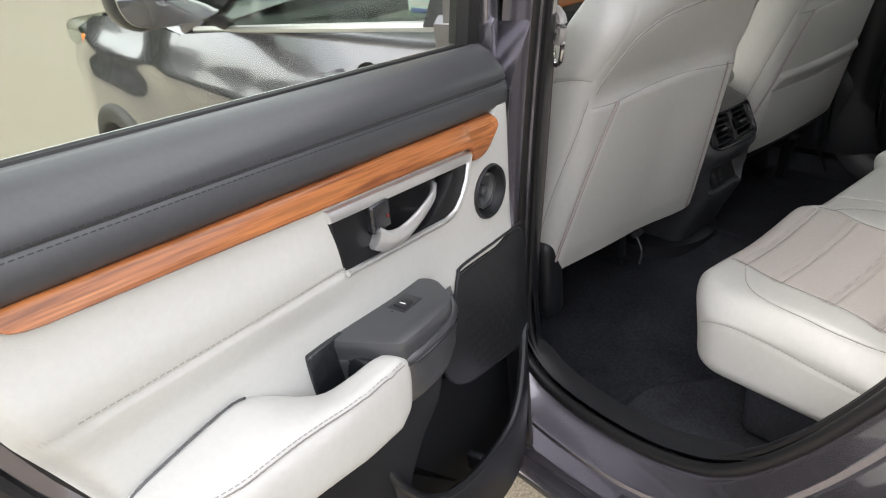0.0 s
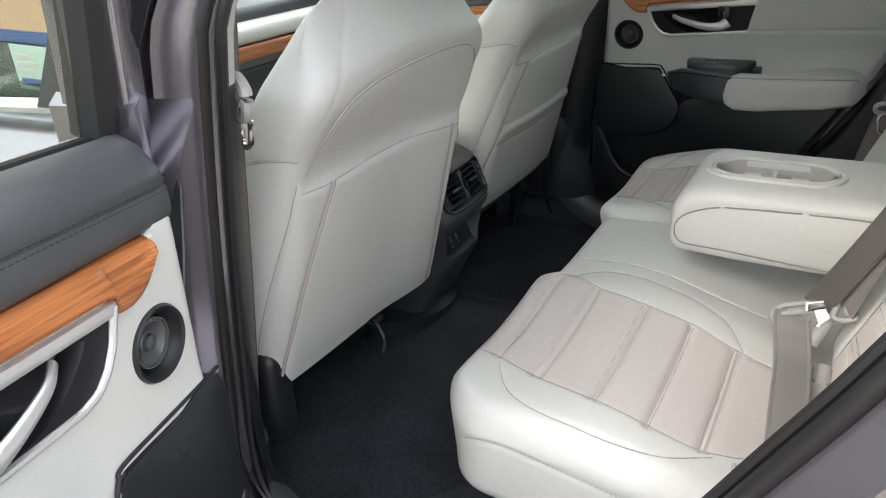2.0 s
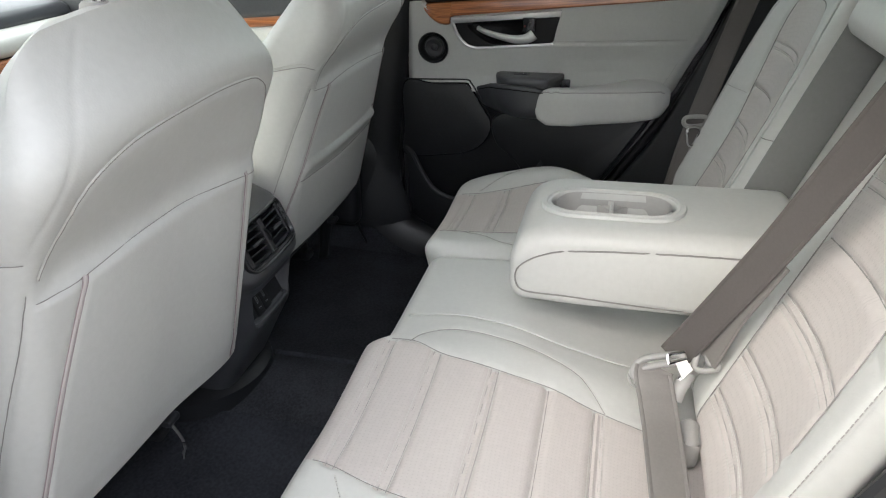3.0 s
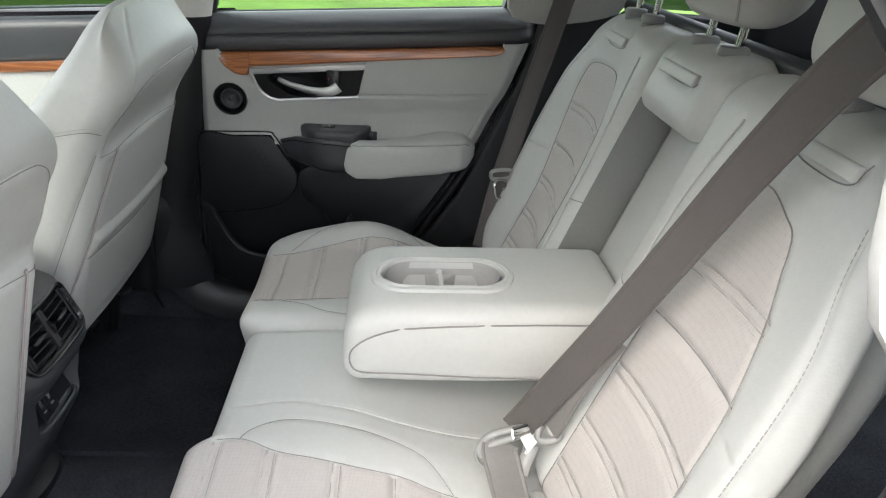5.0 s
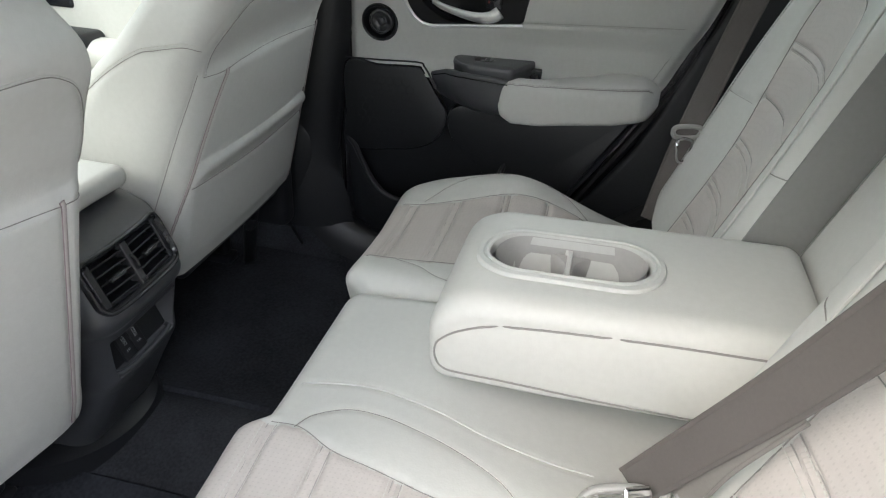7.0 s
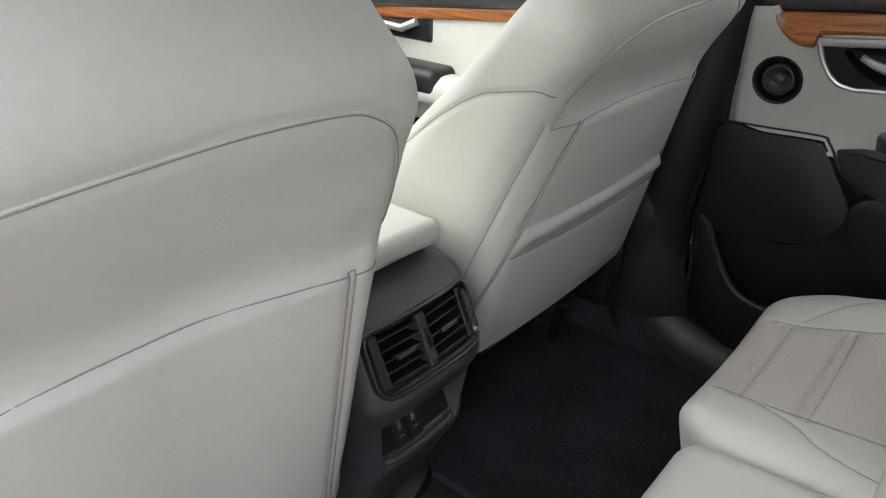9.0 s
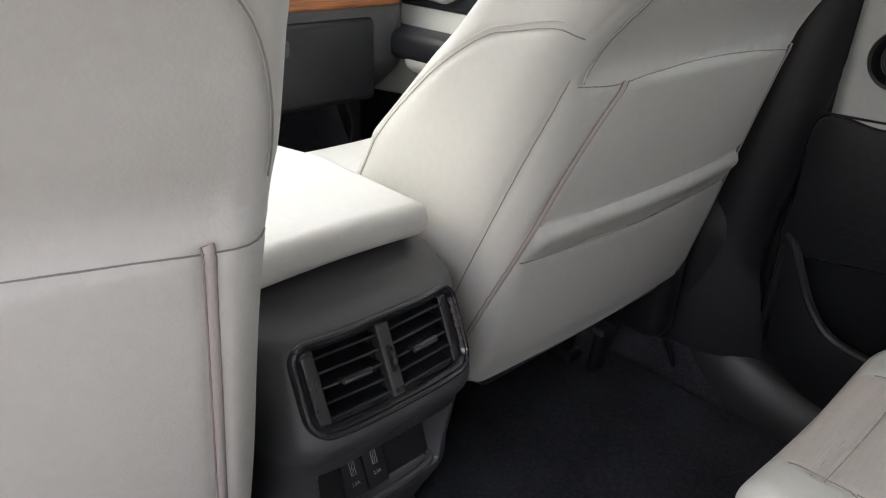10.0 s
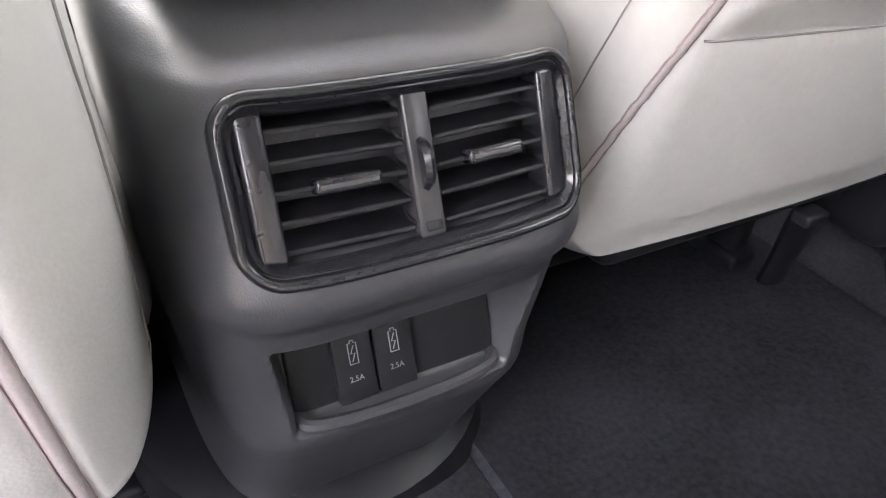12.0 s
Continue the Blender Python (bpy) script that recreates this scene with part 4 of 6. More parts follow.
part("body", console_body(), BLACK_SOFT, console, "grained black vinyl shell")


def vent_at(a, b, out=0.0):
    """A place on the slanted vent face: a across, b height, out towards the rear."""
    return np.array([a, -0.0015 + 0.46 * (b - 0.80) + 0.010 * (abs(a) / 0.092) ** 3.5 - 0.908 * out, b + 0.418 * out])


def vent_loop(hx, z0, z1, r, out, n=60):
    c = [(s * (hx - r), z, q) for s, z, q in ((1, z1 - r, 0), (-1, z1 - r, 90), (-1, z0 + r, 180), (1, z0 + r, 270))]
    pts = []
    for x, z, q in c:
        for t in np.linspace(q, q + 90, 9):
            pts.append((x + r * math.cos(radians(t)), z + r * math.sin(radians(t))))
    runs = []
    for k in range(len(pts)):
        p, q = np.array(pts[k]), np.array(pts[(k + 1) % len(pts)])
        steps = 16 if k % 9 == 8 else 1
        runs += [p + (q - p) * i / steps for i in range(steps)]
    return np.array([vent_at(a, b, out) for a, b in runs])


frame_rings = [vent_loop(0.0920 - e, 0.7600 + e, 0.8395 - e, max(0.019 - e, 0.005), o) for e, o in ((0.0, -0.020), (0.0, 0.0022), (0.0008, 0.0042), (0.0022, 0.0052), (0.0038, 0.0050), (0.0052, 0.0030), (0.0056, 0.0012), (0.0062, 0.0012), (0.0068, 0.0028), (0.0092, -0.0006), (0.0104, -0.003), (0.0110, -0.022))]
part("vent_bezel", grid(np.array(frame_rings), wrap_v=True), GLOSS_BLACK, console, "semi-gloss black vent surround", smooth=60)


def vent_box(a0, a1, b0, b1, o0, o1, r=0.0012):
    v, f = block((a0, b0, o0), (a1, b1, o1), r)
    return np.array([vent_at(*q) for q in v]), f


for side in (-1, 1):
    for k, b in enumerate((0.777, 0.789, 0.801, 0.813, 0.825)):
        v, f = block((min(side * 0.008, side * 0.070), b - 0.0011, -0.026), (max(side * 0.008, side * 0.070), b + 0.0011, -0.003), 0.001)
        v[:, 1] += -0.25 * (v[:, 2] + 0.012)
        part("vent_slat", (np.array([vent_at(*q) for q in v]), f), BLACK, console)
    part("vent_end_panel", vent_box(min(side * 0.069, side * 0.082), max(side * 0.069, side * 0.082), 0.7705, 0.831, -0.02, 0.0, 0.003), GLOSS_BLACK, console)
    part("vent_knob", vent_box(side * 0.038 - 0.0155, side * 0.038 + 0.0155, 0.7965, 0.803, -0.008, 0.0030, 0.0022), GLOSS_BLACK, console, "small glossy slat tab")
    # paler strip that paints the highlight along the tab's front
    part("tab_highlight", vent_box(side * 0.038 - 0.0135, side * 0.038 + 0.0135, 0.7985, 0.8005, 0.0022, 0.0036, 0.0006), DARK_GREY, console, "thin paler strip painting the highlight on the slat tab")
part("vent_divider", vent_box(-0.0068, 0.0068, 0.7695, 0.832, -0.02, -0.001, 0.002), GREY_KNOB, console)
wheel = lathe([(0.001, -0.0026), (0.013, -0.0026), (0.0145, 0), (0.013, 0.0026), (0.001, 0.0026)], vent_at(0, 0.801, -0.0075), (1, 0, 0), 28)
part("vent_thumbwheel", wheel, GLOSS_BLACK, console)
part("divider_mark", vent_box(-0.004, 0.004, 0.7725, 0.7765, -0.001, 0.0002, 0.0004), GLOSS_BLACK, console)


def bay_at(a, b, out=0.0):
    """A place on the sloping back of the socket bay."""
    return np.array([a, 0.046 - 0.42 * (0.712 - b) - 0.92 * out, b + 0.39 * out])


def bay_box(a0, a1, b0, b1, o0, o1, r=0.0012):
    v, f = block((a0, b0, o0), (a1, b1, o1), r)
    return np.array([bay_at(*q) for q in v]), f


bay = part("socket_panel", bay_box(-0.066, 0.066, 0.644, 0.708, -0.006, 0.0005, 0.002), BLACK, console)
OUTLINE = [(-0.0035, -0.009), (0.0035, -0.009), (0.0035, 0.007), (0.0015, 0.007), (0.0015, 0.009), (-0.0015, 0.009), (-0.0015, 0.007), (-0.0035, 0.007), (-0.0035, -0.009)]
BOLT = [(0.0012, 0.005), (-0.0018, -0.001), (0.0016, -0.001), (-0.0012, -0.007)]
for k, a in enumerate((-0.028, -0.0025)):
    plug = part("charging_socket", bay_box(a - 0.0120, a + 0.0120, 0.643, 0.688, -0.002, 0.0055, 0.0012), BLACK, console, "socket flap with a battery sign and 2.5A")
    x0, z0, g = a, 0.671, 0.74
    ln = lambda *pts: tube([bay_at(p, q, 0.0058) for p, q in pts], 0.00035, 5)
    ot = [(x0 + g * p, z0 + g * q) for p, q in OUTLINE]
    bolt = [(x0 + g * p, z0 + g * q) for p, q in BOLT]
    part("battery_sign", join(ln(*ot), ln(*bolt)), PRINT, plug, "white battery outline with a bolt")
    tx = bpy.data.curves.new("rating", "FONT")
    tx.body, tx.size, tx.align_x, tx.extrude = "2.5A", 0.0048, "CENTER", 0.0001
    me_ob = new("rating", tx)
    o, ux, uz = bay_at(a, 0.6545, 0.0057), np.array([1.0, 0, 0]), bay_at(a, 0.70) - bay_at(a, 0.66)
    uz /= np.linalg.norm(uz)
    un = np.cross(ux, uz)
    rot = Matrix(((ux[0], uz[0], un[0], o[0]), (ux[1], uz[1], un[1], o[1]), (ux[2], uz[2], un[2], o[2]), (0, 0, 0, 1)))
    dep = bpy.context.evaluated_depsgraph_get()
    txt = bpy.data.meshes.new_from_object(me_ob.evaluated_get(dep))
    txt.transform(rot)
    txt.transform(Matrix.Translation(-Vector(BASE[plug.name])))
    txt.materials.clear()
    txt.materials.append(PRINT)
    bpy.data.objects.remove(me_ob)
    lt = new("rating", txt)
    lt.parent = plug
    tagged(lt, "white lettering 2.5A")
part("bay_sill", tube(smooth_line([(-0.064, 0.030, 0.644), (-0.058, 0.009, 0.6415), (0, 0.004, 0.6405), (0.058, 0.009, 0.6415), (0.064, 0.030, 0.644)], 40), 0.0042, 8), BLACK_SOFT, console, "semi-gloss lower lip")
v, f = block((-0.102, 0.060, 0.866), (0.102, 0.325, 0.902), 0.0165, 0.005)
v[:, 2] += 0.004 * np.cos(v[:, 0] / 0.100 * 1.4)
u = ramp01(v[:, 1], 0.22, 0.325)
v[:, 0] *= 1 - 0.22 * u
lid = part("armrest_lid", (v, f), LEATHER, console, "pale grey padded lid")
run = drape(v, [(-0.080, 0.078), (-0.080, 0.20), (-0.066, 0.29)], (0, 1), v[:, 2] > 0.886)
part("stitching", tube(run - (0, 0, 0.0003), 0.0008, 5), SEAM, lid, "dark seam line")
part("base_flare", lathe([(0.001, 0.03), (0.13, 0.028), (0.155, 0.012), (0.16, -0.02)], (0, 0.20, 0.475), (0, 0, 1), 40), BLACK, console, "black flared foot")
part("front_tunnel", block((-0.12, 0.45, 0.45), (0.12, 1.05, 0.80), 0.04, 0.05), BLACK, console)
part("gear_panel", block((-0.11, 0.46, 0.80), (0.11, 1.0, 0.845), 0.02), GREY_PLASTIC, console, "silver grey console trim")

# ---- rear doors ----
DOOR_EDGE = [(-0.085, 1.215), (0.70, 1.275), (0.703, 1.23), (0.690, 1.175), (0.655, 1.056), (0.600, 0.927), (0.462, 0.693), (0.40, 0.59), (0.34, 0.51), (0.27, 0.465), (0.0, 0.455), (-0.06, 0.48), (-0.085, 0.56), (-0.085, 0.9)]


BEZEL = [(0.050, 1.0785), (0.314, 1.1065), (0.2985, 1.0285), (0.112, 1.0105), (0.091, 1.0145), (0.075, 1.027), (0.062, 1.046)]


def rear_door(put, base, label, near):
    """A rear door with its inner trim; put() takes (s rearward, d inward, z) to the world."""
    W = lambda g: (np.array([put(*p) for p in np.asarray(g[0])]), g[1])

    lean_out = 0.004 if near else 0.018

    def ledge(s, z):
        """How far the middle of the panel leans out towards its upper edge."""
        return lean_out * np.clip((z - 0.083 * s - 0.93) / 0.15, 0, 1.15)
    WL = lambda g: W((np.stack([g[0][:, 0], g[0][:, 1] + ledge(g[0][:, 0], g[0][:, 2]), g[0][:, 2]], 1), g[1]))
    prl = lambda o, d0, d1, b=0.003, st=2: WL(prism(o, d0, d1, b, steps=st))
    D = thing("rear_door", base, label, "car door", "rear doors")
    pr = lambda o, d0, d1, b=0.003, st=2: W(prism(o, d0, d1, b, steps=st))
    # painted shell
    shell = [(a + (0.02 if a > 0.2 else -0.0), min(b, 1.150 + 0.083 * a)) for a, b in smooth_line(DOOR_EDGE, 70, closed=True)]
    part("outer_panel", pr(shell, -0.035, -0.165, 0.03, 3), PAINT, D, "dark grey metallic outer panel")
    edge = smooth_line([(0.722, 1.275), (0.712, 1.175), (0.677, 1.056), (0.622, 0.927), (0.482, 0.693), (0.42, 0.59), (0.36, 0.50), (0.28, 0.452), (0.0, 0.445), (-0.07, 0.47)], 60)
    part("door_seal", W(tube([(s, -0.03, z) for s, z in edge], 0.011, 8, up=(0, 1, 0))), RUBBER, D)
    # grey vinyl panel: a soft field over the whole middle
    ss, tt = np.linspace(-0.072, 0.690, 190), np.linspace(0, 1, 110)
    z_lo = np.interp(ss, [-0.072, 0.11, 0.25, 0.49, 0.56, 0.595, 0.650, 0.672, 0.690], [0.90, 0.90, 0.87, 0.862, 0.885, 0.927, 1.056, 1.12, 1.176])
    z_hi = 1.121 + 0.083 * ss
    Sg = np.repeat(ss[:, None], len(tt), 1)
    Zg = z_lo[:, None] + (z_hi - z_lo)[:, None] * tt[None]
    seam_z = 1.012 + 0.060 * Sg
    dd = 0.004 - 0.012 * ramp01(seam_z - Zg, 0.0, 0.05) * ramp01(Sg, 0.2, 0.35)
    dd = dd + 0.006 * bell(Zg - seam_z, 0.03, 0.03) * ramp01(Sg, 0.25, 0.4)
    dd -= 0.0035 * bell(Zg - seam_z, 0, 0.004) * ramp01(Sg, 0.28, 0.30) * ramp01(0.65 - Sg, 0, 0.02)
    dd -= 0.02 * ramp01(-Sg, 0.045, 0.075) ** 2
    edge_s = np.interp(Zg, [0.775, 0.83, 0.927, 1.056, 1.12, 1.176], [0.49, 0.54, 0.595, 0.650, 0.672, 0.690])
    dd -= 0.016 * ramp01(Sg - edge_s, -0.03, 0.0) ** 2
    dd += 0.010 * ramp01(0.95 - Zg, 0.0, 0.1)
    wood_low = 1.084 + 0.106 * Sg
    wood_low = np.where(Sg < 0.052, np.where(Sg < 0.03, 1.070 + 1.25 * (0.012 - Sg) * (Sg < 0.012), 1.071 + 0.5 * (Sg - 0.03)), wood_low)
    dd = dd - 0.03 * ramp01(Zg - wood_low, 0.0, 0.004) * ramp01(Sg, -0.027, -0.021) * ramp01(0.634 - Sg, 0.0, 0.004)
    gv, gf = grid(np.stack([Sg, dd, Zg], -1))
    cen = gv[np.array(gf)].mean(1)
    plate = inside(np.array([0.18, 1.06]) + (np.array(BEZEL) - (0.18, 1.06)) * 0.97, cen[:, 0], cen[:, 2])
    gf = [x for x, c, h in zip(gf, cen, plate) if math.hypot(c[0], c[2] - 1.005) > 0.0378 and not h]
    panel = part("grey_panel", WL((gv, gf)), TRIM, D, "pale grey soft vinyl door panel")
    line = np.array([(s, 0.0025, 1.012 + 0.060 * s) for s in np.linspace(0.300, 0.612, 60)])
    part("stitching", WL(dashes(line + (0, 0.0035, 0.0045))), PALE_THREAD, panel)
    # backing under everything
    back = [(a, min(b, 1.150 + 0.083 * a)) for a, b in smooth_line(DOOR_EDGE, 70, closed=True)]
    part("lower_panel", pr(back, -0.050, -0.034, 0.006), BLACK, D, "black plastic door backing")
    # black padded top
    rows = []
    for s in np.linspace(-0.082, 0.705, 60):
        e = 0.030 * ramp01(-s, 0.055, 0.083) ** 2 + 0.03 * ramp01(s, 0.66, 0.705) ** 2
        z = 0.083 * s
        prof = [(-0.057, 1.188), (-0.054, 1.192), (-0.045, 1.1955), (-0.030, 1.195), (-0.012, 1.186), (0.002, 1.168), (0.0082, 1.154), (0.0062, 1.1495), (0.0092, 1.146), (0.0095, 1.130), (0.0080, 1.120), (0.002, 1.1135), (-0.02, 1.112)]
        rows.append([(s, d - e, b + z) for d, b in prof])
    gv, gf = grid(np.array(rows))
    m = len(rows[0])
    gf += [tuple(range(m)), tuple(range(len(gv) - m, len(gv)))[::-1]]
    top = part("top_pad", W((gv, gf)), BLACK_SOFT, D, "grained black vinyl top pad", smooth=60)
    line = np.array([(s, 0.0075, 1.1497 + 0.083 * s) for s in np.linspace(-0.06, 0.68, 100)])
    part("stitching", W(join(dashes(line + (0, 0.0015, 0.0035)), dashes(line + (0, 0.0012, -0.0035)))), DARK_THREAD, top)
    # wood strip
    sw_ = np.concatenate([np.linspace(-0.022, 0.046, 24), np.linspace(0.0472, 0.60, 60), np.linspace(0.604, 0.6385, 22)])
    zb_ = np.interp(sw_, [-0.022, -0.016, -0.006, 0.006, 0.018, 0.032, 0.0455, 0.0462, 0.0475, 0.60, 0.615, 0.625, 0.6325, 0.636, 0.6385], [1.108, 1.095, 1.0825, 1.0725, 1.0665, 1.064, 1.0655, 1.070, 1.085, 1.1436, 1.1462, 1.1500, 1.1562, 1.1610, 1.1665])
    rows = []
    for s, zb in zip(sw_, zb_):
        zt = 1.1125 + 0.0855 * s
        full = min(1.0, (zt - zb) / 0.012)
        for_row = []
        for t, h in ((0.0, -0.012), (0.0, 0.003), (0.04, 0.006), (0.12, 0.0085), (0.3, 0.0105), (0.5, 0.0125), (0.7, 0.0145), (0.85, 0.0150), (0.94, 0.0135), (1.0, 0.008), (1.0, -0.012)):
            for_row.append((s, h * full + lean_out * min(t, 0.85) * 1.1 - 0.001, zt + (zb - zt) * t))
        rows.append(for_row)
    wv, wf = grid(np.array(rows))
    wv2, wf2 = W((wv, wf))
    part("wood_strip", (wv2, wf2), WOOD, D, "brown wood-grain trim strip", along=wv - np.outer(wv[:, 0], (0, 0, 0.094)))
    # handle: bezel, bowl, lever, lock
    bz = np.array(BEZEL)
    ring_n = 72
    cb = np.array([0.176, 1.058])
    rim_o = dense(np.vstack([bz, bz[:1]]), 0.003)[:-1]
    bowl = smooth_line([(0.092, 1.070), (0.17, 1.0785), (0.222, 1.083), (0.232, 1.06), (0.222, 1.034), (0.17, 1.022), (0.125, 1.034)], 90, closed=True)

    def by_angle(o):
        a = np.arctan2(o[:, 1] - cb[1], o[:, 0] - cb[0])
        k = np.argsort(a)
        want = np.linspace(-math.pi, math.pi, ring_n, endpoint=False)
        return np.stack([np.interp(want, a[k], o[k, i], period=2 * math.pi) for i in (0, 1)], 1)
    ro, rb = by_angle(rim_o), by_angle(bowl)
    lay = [[(a, d, b) for a, b in (cb + (q - cb) * k)] for q, k, d in ((ro, 1.0, -0.02), (ro, 1.0, 0.005), (ro, 0.985, 0.0075), (rb, 1.04, 0.0065), (rb, 1.0, 0.002), (rb, 0.95, -0.014), (rb, 0.6, -0.028), (rb, 0.02, -0.030))]
    hnd = part("handle_surround", WL(grid(np.array(lay), wrap_v=True)), SATIN_BLACK, D, "gloss black handle plate with a hollow")
    loop = dense(np.vstack([bz[2:], bz[:1]]), 0.006)
    part("chrome_edge", WL(tube([(a, 0.0090, b) for a, b in loop], 0.0040, 8, up=(0, 1, 0))), CHROME, hnd, "satin chrome rim")
    bar = [(0.047, 1.0815), (0.316, 1.1095), (0.3125, 1.0945), (0.054, 1.0685)]
    part("chrome_bar", prl(bar, 0.0, 0.0125, 0.004), CHROME, hnd, "broad satin chrome upper bar")
    lev = smooth_line([(0.112, -0.006, 1.058), (0.130, 0.004, 1.052), (0.155, 0.010, 1.046), (0.187, 0.0145, 1.040), (0.215, 0.0165, 1.038), (0.238, 0.016, 1.042), (0.252, 0.013, 1.052)], 40)
    lv, lf = tube(lev, 0.0058 + 0.0082 * np.linspace(0, 1, len(lev)) ** 1.4, 14, up=(0, 1, 0), flat=0.62)
    part("lever", WL((lv, lf)), CHROME, hnd, "curved satin chrome pull lever")
    part("lock_tab", WL(block((0.224, 0.002, 1.056), (0.256, 0.0165, 1.090), 0.004)), GLOSS_BLACK, hnd)
    part("lock_mark", WL(block((0.228, 0.0158, 1.068), (0.232, 0.0170, 1.073), 0.0005)), RED, hnd, "small red lock mark")
    # tweeter
    tw = lambda prof, n=40: WL(lathe(prof, (0.0, 0, 1.005), (0, 1, 0), n))
    tweet = part("tweeter", tw([(0.039, -0.004), (0.0395, 0.005), (0.0375, 0.0085), (0.034, 0.0065), (0.031, -0.006), (0.026, -0.011), (0.0255, -0.009)]), BLACK, D, "black round tweeter speaker")
    part("tweeter_grille", tw([(0.026, -0.0105), (0.024, -0.004), (0.021, -0.0035), (0.0195, -0.0055), (0.010, -0.0095), (0.0085, -0.0085), (0.0075, -0.004), (0.004, -0.002), (0.0005, -0.0015)]), BLACK_SOFT, tweet)
    part("tweeter_ring", tw([(0.0262, -0.004), (0.0255, -0.0015), (0.0243, -0.0015), (0.0238, -0.004)]), DARK_GREY, tweet, "thin grey ring")
    # speaker panel
    gp = smooth_line([(-0.078, 0.912), (0.0, 0.915), (0.080, 0.919), (0.092, 0.915), (0.104, 0.899), (0.126, 0.864), (0.146, 0.834), (0.151, 0.812), (0.146, 0.787), (0.130, 0.762), (0.108, 0.745), (0.080, 0.734), (0.04, 0.726), (-0.079, 0.718), (-0.081, 0.80)], 105, closed=True)
    sp = part("speaker_panel", pr(gp, -0.012, 0.010, 0.005), BLACK, D, "black plastic speaker panel")
    part("panel_groove", W(tube([(a, 0.0062, b) for a, b in gp], 0.0022, 6, closed=True, up=(0, 1, 0))), GLOSS_BLACK, sp)
    ledge_line = smooth_line([(-0.080, 0.008, 0.922), (0.0, 0.009, 0.925), (0.084, 0.010, 0.929), (0.098, 0.012, 0.922), (0.112, 0.016, 0.905), (0.128, 0.020, 0.882)], 40)
    part("panel_lip", W(tube(ledge_line - (0, 0.002, 0), 0.0026, 8, flat=0.7)), BLACK, sp, "raised black lip over the speaker")
    cx, cz, cell = 0.022, 0.818, 0.0185
    hexes = []
    for i in range(-9, 10):
        for j in range(-9, 10):
            a, b = cx + (i + 0.5 * (j % 2)) * cell, cz + j * cell * 0.866
            if math.hypot(a - cx, b - cz) < 0.074:
                t = np.radians(np.arange(0, 361, 60) + 30)
                ring = np.stack([a + 0.0104 * np.cos(t), np.full(7, 0.0101), b + 0.0104 * np.sin(t)], 1)
                inn = np.stack([a + 0.0094 * np.cos(t), np.full(7, 0.0103), b + 0.0094 * np.sin(t)], 1)
                low = np.stack([a + 0.0086 * np.cos(t), np.full(7, 0.0101), b + 0.0086 * np.sin(t)], 1)
                hexes.append(grid(np.stack([ring, inn, low])))
    tagged(part("grille_mesh", W(join(*hexes)), BLACK, sp, "honeycomb speaker mesh"), kind="stuff")
    # switch block and pull pocket
    slide = 0.020 if near else 0.0
    WS = lambda g: W((np.asarray(g[0]) + (slide, 0, 0.004 if near else -0.003), g[1]))
    plan = smooth_line([(0.106, 0.000), (0.126, 0.018), (0.150, 0.038), (0.172, 0.058), (0.196, 0.073), (0.228, 0.080), (0.265, 0.080), (0.290, 0.073), (0.302, 0.055), (0.314, 0.022), (0.328, -0.008), (0.322, -0.020), (0.24, -0.022), (0.12, -0.014)], 98, closed=True)
    rings = []
    for sc, z in ((0.40, 0.850), (0.66, 0.855), (0.84, 0.868), (0.93, 0.890), (0.968, 0.915), (0.985, 0.926), (1.0, 0.931), (0.985, 0.936), (0.955, 0.938), (0.5, 0.938), (0.02, 0.938)):
        c = np.array([0.22 + 0.05 * ramp01(np.array(0.925 - z), 0.0, 0.06), 0.02])
        fall = lambda q: float(np.interp(q, [0.106, 0.15, 0.20, 0.25, 0.325], [-0.026, -0.007, 0.0, -0.001, -0.009])) * float(ramp01(np.array(z), 0.86, 0.93))
        rings.append([(c[0] + (p0 - c[0]) * sc, c[1] + (p1 - c[1]) * sc, z + fall(p0)) for p0, p1 in plan])
    sw = part("switch_block", W(grid(np.array(rings), wrap_v=True)), BLACK_SOFT, D, "black vinyl switch block")
    face = smooth_line([(0.172, 0.000), (0.164, 0.012), (0.164, 0.026), (0.172, 0.042), (0.184, 0.059), (0.197, 0.070), (0.212, 0.074), (0.25, 0.0755), (0.285, 0.074), (0.297, 0.069), (0.304, 0.056), (0.317, 0.026), (0.329, -0.004), (0.332, -0.014), (0.324, -0.020), (0.25, -0.020), (0.19, -0.014)], 102, closed=True)
    mid = np.array([0.25, 0.022])
    rings = [[(*(mid + (q - mid) * sc), z) for q in face] for sc, z in ((0.97, 0.928), (0.985, 0.940), (1.0, 0.944), (0.998, 0.948), (0.975, 0.9535), (0.94, 0.9550), (0.5, 0.9555), (0.02, 0.9555))]
    part("switch_plate", W(grid(np.array(rings), wrap_v=True)), BLACK_SOFT, sw, "flat black vinyl top of the switch block")
    part("switch_well", W(block((0.211, 0.012, 0.9490), (0.246, 0.037, 0.9561), 0.0004)), GLOSS_BLACK, sw)
    v1, f1 = block((0.216, 0.0155, 0.9520), (0.240, 0.0335, 0.9568), 0.0015)
    v1[:, 2] += 0.10 * (v1[:, 0] - 0.228)
    part("window_switch", W((v1, f1)), BLACK, sw)
    part("switch_mark", W(block((0.231, 0.0195, 0.9558), (0.2330, 0.0285, 0.9578), 0.0004)), WHITE, sw, "small white switch mark")
